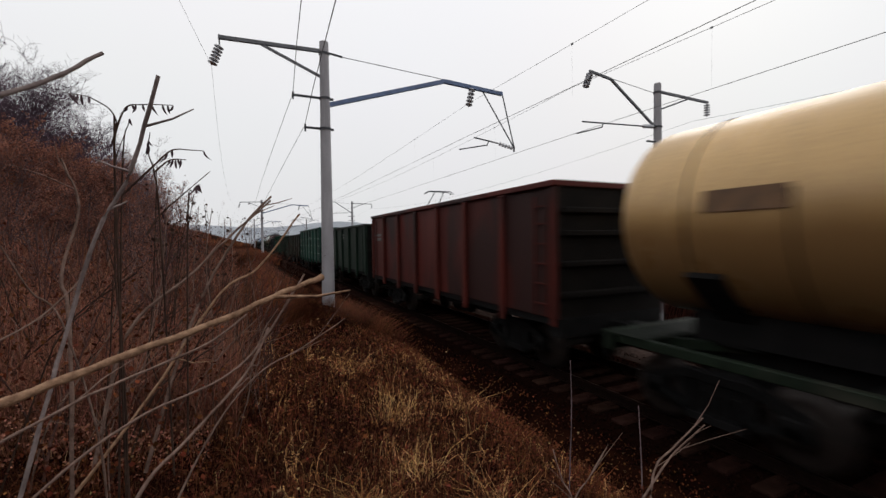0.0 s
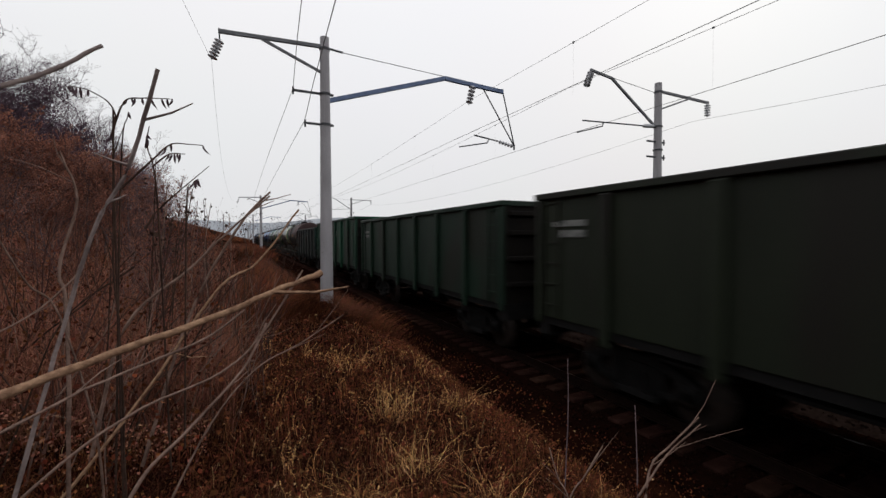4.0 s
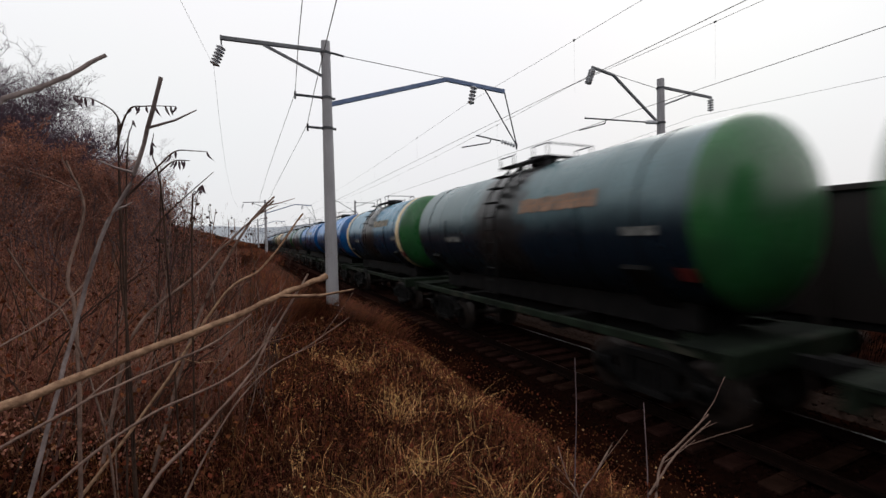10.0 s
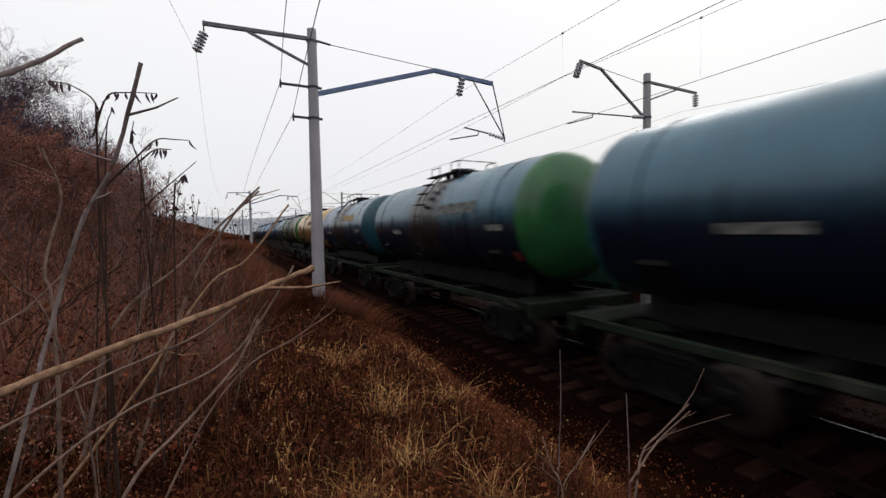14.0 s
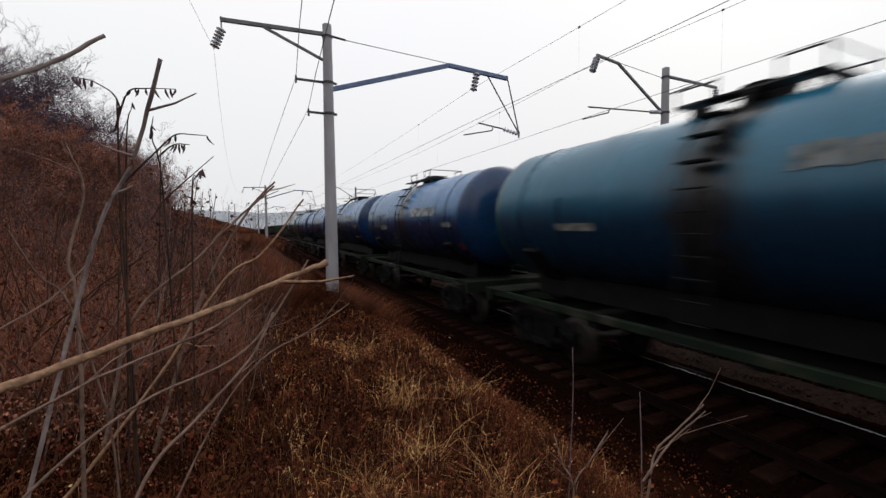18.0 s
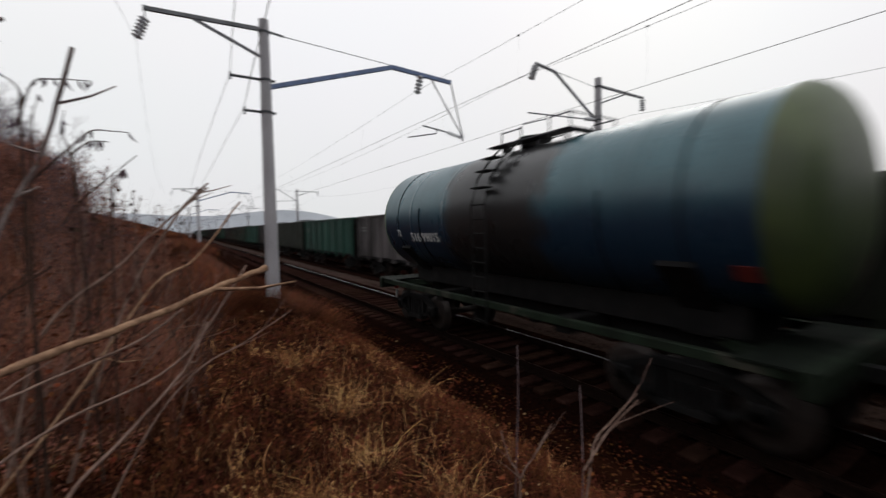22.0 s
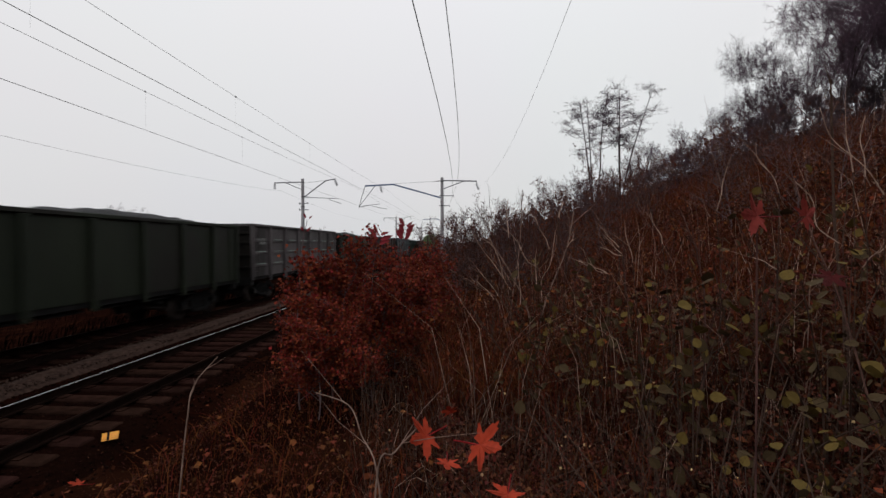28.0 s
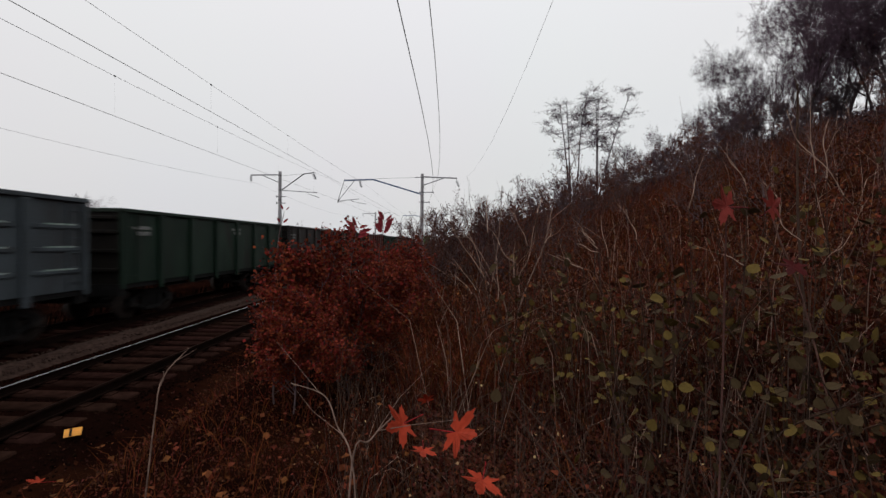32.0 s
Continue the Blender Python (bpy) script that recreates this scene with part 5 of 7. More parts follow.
carpet("dead_grass", 90000, 11, 1.3, 26, -55, 125, 0.05, 0.22, 0.0045, 2.0, GRASS_RED, "matted rusty-brown dead grass")
# rear side: the same dead grass in the dimmed colour
carpet("dead_grass", 18000, 19, 1.3, 26, 125, 240, 0.08, 0.36, 0.0045, 1.5, BRUSH_DIM, "matted dark brown dead grass")
carpet("straw_grass", 2600, 12, 1.5, 18, -40, 75, 0.1, 0.34, 0.0035, 1.9, GRASS_STRAW, "dry straw-coloured grass tufts", 3.4, 0.12, 0.1)
carpet("dead_grass", 30000, 24, 0.9, 40, 236, 308, 0.1, 0.6, 0.007, 1.2, BRUSH_DIM, "matted dark brown dead grass")
carpet("dead_grass", 9000, 25, 0.35, 1.6, 0, 360, 0.04, 0.14, 0.004, 1.6, GRASS_RED, "trodden rusty-brown dead grass")
carpet("brushwood", 65000, 14, 4.0, 75, -70, -1, 0.25, 0.8, 0.005, 1.1, WARM_BRUSH, "red-brown brush on the bank", 0.2)
carpet("brushwood", 60000, 15, 3.0, 75, 174, 262, 0.2, 0.9, 0.0045, 1.3, BRUSH_DIM, "dark red-brown brush on the bank", 0.9)
carpet("brushwood", 16000, 18, 14, 60, 183, 222, 0.4, 1.1, 0.006, 0.6, BRUSH_DIM, "tall dark brush along the bank", 0.0)
carpet("brushwood", 12000, 55, 18, 130, 176.5, 191, 0.3, 1.1, 0.0025, 0.8, BRUSH_DIM, "dark brush along the edge of the bank", 0.6)
carpet("dry_stalks", 1200, 16, 2.6, 40, 178, 250, 0.6, 1.5, 0.0036, 0.9, PALE_STALK, "pale dry stalks standing in the brush", 0.7)
carpet("dry_stalks", 1300, 17, 4.0, 40, -60, 4, 0.6, 1.4, 0.005, 0.7, STEM, "pale dry stalks standing in the brush", 0.2)
for n, sd, y0, y1 in ((50000, 21, 9, 75), (14000, 22, -70, -6)):
    r = np.random.default_rng(sd)
    x, y = r.uniform(-3.5, 4.1, n), y0 + (y1 - y0) * r.random(n) ** (1.6 if y0 > 0 else 0.6)
    h = r.uniform(0.15, 0.5, n) * np.clip((4.4 - x) / 1.5, 0.3, 1)
    v, f = strips(n, x, y, ground_z(x, y), h, 0.006 * (0.7 + 0.16 * np.abs(y)), 1.3, sd)
    tagged(put("verge_grass", array_mesh("verge_grass", v, f, GRASS_RED)), "dead reddish grass along the line", "grass", kind="stuff")
r = np.random.default_rng(29)
x, y = r.uniform(-16, 2.6, 26000), r.uniform(34, 170, 26000)
v, f = strips(26000, x, y, ground_z(x, y), r.uniform(0.3, 1.1, 26000), 0.02 + 0.0006 * y, 0.9, 29)
tagged(put("verge_grass", array_mesh("verge_grass", v, f, GRASS_RED)), "dead reddish brush far along the bank", "grass", kind="stuff")
x, y = r.uniform(-45, 1.5, 26000), r.uniform(100, 330, 26000)
v, f = strips(26000, x, y, ground_z(x, y), r.uniform(0.6, 1.9, 26000), 0.03 + 0.0006 * y, 0.8, 30)
tagged(put("far_brush", array_mesh("far_brush", v, f, LITTER)), "rusty brush on the far part of the bank", "brush", kind="stuff")
# added growth beyond the second track, a dark filling seen under the wagons
r = np.random.default_rng(23)
x, y = r.uniform(14.3, 30, 36000), r.uniform(-85, 60, 36000)
v, f = strips(36000, x, y, ground_z(x, y), r.uniform(0.3, 0.8, 36000) * np.clip((x - 13.8) / 1.6, 0.4, 1), 0.02 + 0 * x, 0.9, 23)
tagged(put("verge_weeds", array_mesh("verge_weeds", v, f, WEED)), "near-black weeds added to darken the gap under the far wagons", "weeds", kind="stuff")
for a0, a1, n, sd in ((-35, 70, 420, 36), (160, 235, 300, 37)):
    x, y, d = polar(n, sd, 1.6, 14, a0, a1, 3.2)
    v, f = flakes(np.stack([x, y, ground_z(x, y) + 0.12 + 0.4 * rng.random(len(x))], axis=-1), 0.012 + 0.002 * d, sd)
    tagged(put("seed_heads", array_mesh("seed_heads", v, f, FLECK)), "pale dry seed heads in the grass", "seed heads", kind="stuff")


def arches(name, n, seed, r0, r1, a0, a1, h0, h1, w, material, label, xmax, patch=None):
    """Bent blades and twiglets that rise, arch over and hang: 8 points and 3 faces each."""
    x, y, d = polar(n, seed, r0, r1, a0, a1, xmax)
    r = np.random.default_rng(seed + 1)
    if patch is not None:
        k = wave(x, y, 2.6, seed + 3) + 0.3 * r.normal(0, 1, len(x)) > patch
        x, y, d = x[k], y[k], d[k]
    n = len(x)
    h = r.uniform(h0, h1, n)
    b, c = r.uniform(0, 6.283, n), r.normal(0, 0.5, n)
    o = np.stack([np.cos(b), np.sin(b), 0 * b], axis=-1) * h[:, None]
    q = np.stack([np.cos(b + c), np.sin(b + c), 0 * b], axis=-1) * h[:, None]
    up = np.stack([0 * h, 0 * h, h], axis=-1)
    side = np.stack([-np.sin(b), np.cos(b), 0.5 + 0 * b], axis=-1) * (w * (0.6 + 0.15 * d) * r.uniform(0.6, 1.3, n))[:, None]
    p = np.stack([x, y, ground_z(x, y) + 0.01], axis=-1)
    bend = r.uniform(0.2, 1.0, n)[:, None]
    pts = [p, p + o * 0.22 * bend + up * 0.6, p + o * 0.6 * bend + up * (0.95 - 0.15 * bend), p + (o * 0.6 + q * 0.55) * bend + up * (0.9 - 0.5 * bend)]
    v = np.stack([e for a, k in zip(pts, (1, 1, 0.7, 0.2)) for e in (a - side * k, a + side * k)], axis=1)
    f = np.array([[0, 1, 3, 2], [2, 3, 5, 4], [4, 5, 7, 6]])[None] + 8 * np.arange(n)[:, None, None]
    return tagged(put(name, array_mesh(name, v.reshape(-1, 3), f.reshape(-1, 4), material)), label, "grass", kind="stuff")


def mottle(name, n, seed, r0, r1, a0, a1, lo, hi, size, material, label, xmax, xmin=-60):
    """Small leaves scattered through the height of the brush."""
    x, y, d = polar(n, seed, r0, r1, a0, a1, xmax, xmin)
    r = np.random.default_rng(seed + 1)
    top = lo + (hi - lo) * np.clip(0.55 + 0.8 * wave(x, y, 2.2, seed), 0.1, 1.2)
    c = np.stack([x, y, ground_z(x, y) + lo + (top - lo) * r.random(len(x)) ** 0.7], axis=-1)
    return tagged(put(name, array_mesh(name, *flakes(c, size * np.minimum(0.6 + 0.13 * d, 2.2), seed), material)), label, "leaves", kind="stuff")


arches("bent_grass", 16000, 301, 1.3, 12, -35, 80, 0.06, 0.26, 0.0013, GRASS_RED, "tangled bent blades of rusty dead grass", 3.3)
arches("bent_grass", 3200, 304, 1.3, 10, -20, 72, 0.06, 0.24, 0.0012, GRASS_STRAW, "tangled bent blades of straw-coloured grass", 2.9, 0.08)
arches("bent_grass", 1100, 307, 1.3, 9, -20, 66, 0.05, 0.2, 0.0012, FLECK, "pale curled grass blades", 2.6)
arches("bent_twigs", 420, 310, 1.7, 8, 165, 245, 0.15, 0.5, 0.0013, PALE_STALK, "thin pale bent stalks in the brush", 1.4)
arches("bent_twigs", 2600, 313, 1.5, 9, 165, 250, 0.2, 0.7, 0.0018, BROWN_BARK, "thin dark bent twigs in the brush", 1.4)
mottle("leaf_litter", 44000, 321, 1.3, 14, -40, 80, 0.03, 0.24, 0.02, LITTER, "rusty leaf litter caught in the grass", 3.6)
mottle("leaf_litter", 42000, 335, 2.2, 30, 8, 82, 0.0, 0.1, 0.024, LITTER, "rusty leaf litter along the ditch", 5.2, 2.2)
mottle("leaf_litter", 26000, 341, 5, 45, -12, 40, 0.02, 0.3, 0.02, LITTER, "rusty leaf litter along the verge", 4.2)
mottle("leaf_litter", 12000, 338, 2.2, 30, 100, 172, 0.0, 0.12, 0.022, MOTTLE, "dark leaf litter along the ditch", 5.2, 1.4)
mottle("leaf_litter", 9000, 324, 1.4, 12, 140, 185, 0.0, 0.25, 0.02, MOTTLE, "dark leaf litter beside the track", 3.6)
mottle("bramble_leaves", 60000, 327, 1.7, 14, 176, 250, 0.1, 0.95, 0.026, MOTTLE, "small dark leaves of the bramble thicket", 1.0)
mottle("bramble_leaves", 26000, 330, 10, 45, 178, 245, 0.1, 1.1, 0.028, MOTTLE, "small dark leaves of the bramble thicket", 0.3)
mottle("ridge_brush", 60000, 344, 20, 48, 199, 242, 0.1, 1.3, 0.022, LEAF_DUSK, "dark leafless brush at the foot of the trees", -5)
mottle("ridge_brush", 30000, 347, 24, 90, 184, 200, 0.05, 0.55, 0.02, LEAF_BROWN, "dark brush along the edge of the bank", -1)
mottle("bramble_leaves", 34000, 333, 3.2, 30, -60, -4, 0.1, 0.8, 0.02, WARM_BRUSH, "small rusty leaves of the brush on the bank", 0.3)


def tussocks(name, n, seed, x0, x1, y0, y1, material, label, pods=False):
    """Clumps of arching blades, or stalks strung with small pods."""
    r = np.random.default_rng(seed)
    cx, cy = r.uniform(x0, x1, n), y0 + (y1 - y0) * r.random(n) ** 1.5
    m = 7 if pods else 30
    px, py = np.repeat(cx, m) + r.normal(0, 0.07, n * m), np.repeat(cy, m) + r.normal(0, 0.07, n * m)
    h = np.repeat(r.uniform(0.16, 0.3, n), m) * r.uniform(0.5, 1.15, n * m)
    far = 0.75 + 0.14 * np.hypot(px, py)
    v, f = strips(n * m, px, py, ground_z(px, py), h, 0.0032 * far, 0.6 if pods else 2.2, seed)
    if pods:
        tips = v.reshape(-1, 6, 3)
        a, b, c = tips[:, 0], tips[:, 2], tips[:, 4]
        c = np.concatenate([b + (c - b) * k + r.normal(0, 0.007, b.shape) for k in np.linspace(0.1, 1, 7)])
        v2, f2 = flakes(c, 0.0095 * np.tile(far, 7), seed)
        f = np.concatenate([f, f2 + len(v)])
        v = np.concatenate([v, v2])
    return tagged(put(name, array_mesh(name, v, f, material)), label, "grass", kind="stuff")


for k, (x, y, n, w) in enumerate(((1.15, 3.1, 5, 0.16), (0.72, 2.75, 4, 0.13), (1.55, 2.45, 4, 0.13), (1.35, 6.0, 4, 0.2), (1.35, 4.2, 4, 0.2), (2.2, 4.4, 3, 0.22))):
    tussocks("golden_tussock", n, 91 + k, x - w, x + w, y - w, y + w, GOLD, "arching golden tussock of dry grass")
tussocks("seeded_stalks", 90, 92, 0.2, 2.6, 1.2, 7.0, GOLD, "dry stalks strung with pale seed pods", True)

x, y, d = polar(9000, 31, 1.2, 30, -60, 240, 4.2)
v, f = flakes(np.stack([x, y, ground_z(x, y) + 0.02 + 0.3 * rng.random(len(x)) ** 2], axis=-1), 0.045 + 0.0015 * d, 32, 0.6)
tagged(put("fallen_leaves", array_mesh("fallen_leaves", v, f, LEAF_BROWN)), "withered brown leaves lying in the grass", "leaves", kind="stuff")
for a0, a1, n, sd in ((-60, -2, 12000, 33), (172, 250, 15000, 34)):
    x, y, d = polar(n, sd, 3.0, 50, a0, a1, 0.4)
    v, f = flakes(np.stack([x, y, ground_z(x, y) + 0.2 + 0.9 * rng.random(len(x))], axis=-1), 0.032 + 0.0007 * d, sd + 5)
    tagged(put("brush_leaves", array_mesh("brush_leaves", v, f, LEAF_BROWN)), "rusty leaves clinging to the brush", "leaves", kind="stuff")


def grown(seed, h, r0, spread, levels, first=0.3, up=0.25, count=(7, 6, 5, 4), sides=(7, 5, 4, 3, 3)):
    """A branching skeleton: polylines with radii, level by level."""
    r = np.random.default_rng(seed)
    lines = [[] for _ in range(levels + 1)]

    def shoot(p, d, length, rad, lvl):
        n = 6 if lvl == 0 else 4
        pts, rr = [p], [rad]
        for i in range(n):
            d = d + r.normal(0, 0.13 + 0.05 * lvl, 3) + np.array([0, 0, up * 0.25])
            d = d / np.linalg.norm(d)
            p = p + d * length / n
            pts.append(p)
            rr.append(rad * (1 - 0.72 * (i + 1) / n))
        lines[lvl].append((pts, rr))
        if lvl < levels:
            for k in range(count[lvl]):
                f = r.uniform(first if lvl == 0 else 0.25, 1.0)
                j = min(int(f * n), n - 1)
                q = pts[j] + (pts[j + 1] - pts[j]) * (f * n - j)
                s = r.normal(0, 1, 3)
                s -= s.dot(d) * d
                s /= np.linalg.norm(s) + 1e-6
                nd = d * 0.55 + s * spread + np.array([0, 0, up])
                shoot(q, nd / np.linalg.norm(nd), length * r.uniform(0.36, 0.58), rr[j] * r.uniform(0.42, 0.6), lvl + 1)
    shoot(np.zeros(3), np.array([r.normal(0, 0.06), r.normal(0, 0.06), 1.0]), h, r0, 0)
    return lines, sides


def joined(groups):
    vs, fs, base = [], [], 0
    for lines, sides in groups:
        if not lines:
            continue
        v, f = tubes(lines, sides)
        vs.append(v)
        fs.append(f + base)
        base += len(v)
    return np.concatenate(vs), np.concatenate(fs)


def smooth_line(pts, n=6):
    """A rounded line through the points (Catmull-Rom)."""
    p = [np.array(q, dtype=float) for q in pts]
    p = [2 * p[0] - p[1]] + p + [2 * p[-1] - p[-2]]
    out = []
    for i in range(1, len(p) - 2):
        for k in range(n):
            t = k / n
            a, b, c, d = p[i - 1:i + 3]
            out.append(0.5 * (2 * b + (c - a) * t + (2 * a - 5 * b + 4 * c - d) * t * t + (3 * b - a - 3 * c + d) * t ** 3))
    out.append(p[-2])
    return np.array(out)


def stout(lines, least):
    """The same lines with no end thinner than least."""
    return [(p, np.maximum(r, least)) for p, r in lines]


TREES = []
for sd, h, leafy in ((41, 9.0, 0), (42, 10.0, 1), (43, 8.0, 0), (44, 9.5, 2), (45, 7.0, 1)):
    lines, sides = grown(sd, h, 0.12, 0.8, 4, 0.25, 0.22, (12, 8, 6, 5))
    tr_me = array_mesh("trunk", *joined([(lines[0], 7), (stout(lines[1], 0.012), 5)]), TREEBARK, smooth=True)
    tw_me = array_mesh("crown", *joined([(stout(lines[2], 0.009), 4), (stout(lines[3], 0.0075), 3), (stout(lines[4], 0.006), 3)]), TREE_TWIG)
    tips = np.array([p[k] for p, _ in lines[4] for k in (2, 4)] + [p[-1] for p, _ in lines[3]])
    r = np.random.default_rng(sd)
    m = (500, 1500, 2200)[leafy]
    c = tips[r.integers(0, len(tips), m)] + r.normal(0, 0.07, (m, 3))
    lf_me = array_mesh("foliage", *flakes(c, 0.042 + 0 * c[:, 0], sd), LEAF_RUST if leafy == 2 else LEAF_DARK)
    TREES.append((tr_me, tw_me, lf_me, float(np.percentile(tips[:, 2], 99))))


def umbrella(seed, h, lean):
    """A forked tree with a bare lower half and flat, layered clumps of crown."""
    r = np.random.default_rng(seed)
    limbs, twigs, clumps = [], [], []
    for k in range(3):
        a = k * 2.1 + r.uniform(-0.4, 0.4)
        o = np.array([math.cos(a), math.sin(a), 0])
        top = np.array([lean, 0, h * r.uniform(0.78, 0.97)]) + o * h * r.uniform(0.1, 0.24)
        line = smooth_line([(0, 0, 0), o * 0.05 * h + [lean * 0.2, 0, 0.3 * h], top * [0.6, 0.6, 0.68], top])
        limbs.append((line, np.linspace(0.055, 0.02, len(line))))
        for q in range(9):
            j = int(r.uniform(0.5, 1.0) * (len(line) - 1))
            b = r.uniform(0, 6.28)
            e = line[j] + np.array([math.cos(b), math.sin(b), r.uniform(0.25, 0.7)]) * h * r.uniform(0.06, 0.15)
            twigs.append((smooth_line([line[j], (line[j] + e) / 2 + [0, 0, -0.02 * h], e]), None))
            clumps.append(e)
    twigs = [(p, np.linspace(0.022, 0.009, len(p))) for p, _ in twigs]
    sprays = []
    for e in clumps:
        for q in range(14):
            d = r.normal(0, 1, 3) * [0.055, 0.055, 0.02] * h + [0, 0, 0.012 * h]
            sprays.append((np.stack([e, e + d * 0.5 + [0, 0, 0.01 * h], e + d]), [0.008, 0.007, 0.005]))
    ends = np.array([p[-1] for p, _ in sprays] + [p[1] for p, _ in sprays])
    m = 8500
    c = ends[r.integers(0, len(ends), m)] + r.normal(0, 0.1, (m, 3)) * [1, 1, 0.6]
    return (array_mesh("trunk", *joined([(limbs, 7)]), TREEBARK, smooth=True), array_mesh("crown", *joined([(twigs, 4), (sprays, 3)]), TREE_TWIG),
            array_mesh("foliage", *flakes(c, 0.05 + 0 * c[:, 0], seed), LEAF_DUSK), float(np.percentile(ends[:, 2], 99)))


def tree(i, ang, dist, h, label, slim=1.0):
    """A bare tree on the bank; ang: degrees from the track's direction."""
    x, y = dist * math.sin(radians(ang)), dist * math.cos(radians(ang))
    tm, cm, lm, h0 = TREES[i % 5] if i < 900 else TREES[i - 895]
    t = thing("tree", label, "tree", "trees on the bank", at=Matrix.LocRotScale((x, y, float(ground_z(x, y)) - 0.15), Euler((0, 0, dist * 1.7 + ang)), Vector((h / h0 * slim, h / h0 * slim, h / h0))))
    put("trunk", tm, t)
    put("crown", cm, t)
    if lm is not None:
        put("foliage", lm, t)
    return t


for i in range(52):
    a = -34 + 26 * (i / 51) + random.uniform(-0.6, 0.6)
    d = random.uniform(22, 42)
    top = np.interp(a, [-34, -21, -19, -17, -13.6, -10.7, -9.3, -8.1], [22, 18.7, 17, 14.6, 12.8, 10.5, 7.5, 4.5]) * random.uniform(0.68, 1.0)
    x, y = d * math.sin(radians(a)), d * math.cos(radians(a))
    h = 2.85 + d * math.tan(radians(top)) - float(ground_z(x, y))
    if h > 1.6:
        tree(i, a, d, h, "bare purple-brown tree standing on the bank")
TREES += [umbrella(46, 9.0, 0.4), umbrella(47, 8.0, -0.5)]
for sd, h, leaf in ((48, 9.5, LEAF_DUSK), (49, 8.5, LEAF_RUST)):
    lines, sides = grown(sd, h, 0.13, 0.75, 4, 0.22, 0.24, (13, 9, 7, 5))
    tips = np.array([p[k] for p, _ in lines[4] for k in (2, 4)] + [p[-1] for p, _ in lines[3]])
    r = np.random.default_rng(sd)
    c = tips[r.integers(0, len(tips), 2200)] + r.normal(0, 0.05, (2200, 3))
    TREES.append((array_mesh("trunk", *joined([(lines[0], 7), (stout(lines[1], 0.016), 5)]), TREEBARK, smooth=True),
                  array_mesh("crown", *joined([(stout(lines[2], 0.011), 4), (stout(lines[3], 0.009), 3), (stout(lines[4], 0.007), 3)]), TREE_TWIG),
                  array_mesh("foliage", *flakes(c, 0.045 + 0 * c[:, 0], sd), leaf), float(np.percentile(tips[:, 2], 99))))
for k, a, d, top, words in ((0, -19.6, 26, 18.5, "slender bare tree with a spreading crown"), (2, -22.5, 27, 21, "slender bare tree with a spreading crown"),
                            (900, 196.4, 40, 18.4, "forked tree with flat layered clumps of crown"), (901, 199.6, 42, 19.3, "forked tree with flat layered clumps of crown"),
                            (1, 191.9, 55, 8.8, "small round bare tree on the bank"), (4, 203.0, 42, 13.4, "low bare tree with a dense crown")):
    x, y = d * math.sin(radians(a)), d * math.cos(radians(a))
    tree(k, a, d, 2.65 + d * math.tan(radians(top)) - float(ground_z(x, y)), words)
r = np.random.default_rng(58)
for i in range(50):
    a = 202 + 40 * (i / 49) + r.uniform(-0.4, 0.4)
    d = r.uniform(25, 38)
    top = np.interp(a, [202, 204, 208, 210, 212, 214, 216, 218, 221, 230, 243], [11, 13.5, 14.6, 15.2, 17, 19, 21.5, 24.5, 29, 32, 33]) * r.uniform(0.74, 1.0)
    x, y = d * math.sin(radians(a)), d * math.cos(radians(a))
    h = 2.85 + d * math.tan(radians(top)) - float(ground_z(x, y))
    if h > 1.6:
        tree((902, 903, 902, 3)[i % 4] if a > 211 else i, a, d, h, "bare tree with a few rusty leaves on the bank" if i % 2 else "bare purple-brown tree on the bank", 0.68 if a < 222 else 0.85)
for i, (a, d, h) in enumerate(((139.7, 120, 14.2), (136.6, 125, 9.5), (161.0, 210, 13.5), (131, 160, 7), (72, 140, 8), (47, 190, 9))):
    tree(2 * i, a, d, h, "small bare tree on the plain beyond the tracks")

# undergrowth at the foot of the trees
SHRUBS = []
for sd in (51, 52, 53):
    lines, sides = grown(sd, 1.9, 0.02, 0.9, 3, 0.05, 0.35, (10, 7, 5))
    SHRUBS.append((array_mesh("twig_spray", *joined([(lines[0], 5), (lines[1], 4), (stout(lines[2], 0.0035), 3), (stout(lines[3], 0.0028), 3)]), TWIG), np.concatenate([p[len(p) // 3:] for p, _ in lines[3] + lines[2]])))


def shrub(i, x, y, s, material, label, n=500, size=0.07, above=0.0, loose=0.025):
    me, tips = SHRUBS[i % 3]
    t = thing("shrub", label, "shrub", "shrubs on the bank", at=Matrix.LocRotScale((x, y, float(ground_z(x, y)) - 0.05), Euler((0, 0, i * 1.3)), Vector((s,) * 3)))
    put("twig_spray", me, t)
    key = (i % 3, material.name, n)
    if key not in SHRUB_LEAVES:
        r = np.random.default_rng(60 + i)
        high = tips[tips[:, 2] > above]
        c = high[r.integers(0, len(high), n)] + r.normal(0, loose, (n, 3))
        SHRUB_LEAVES[key] = array_mesh("foliage", *flakes(c, size + 0 * c[:, 0], 70 + i), material)
    put("foliage", SHRUB_LEAVES[key], t)
    return t


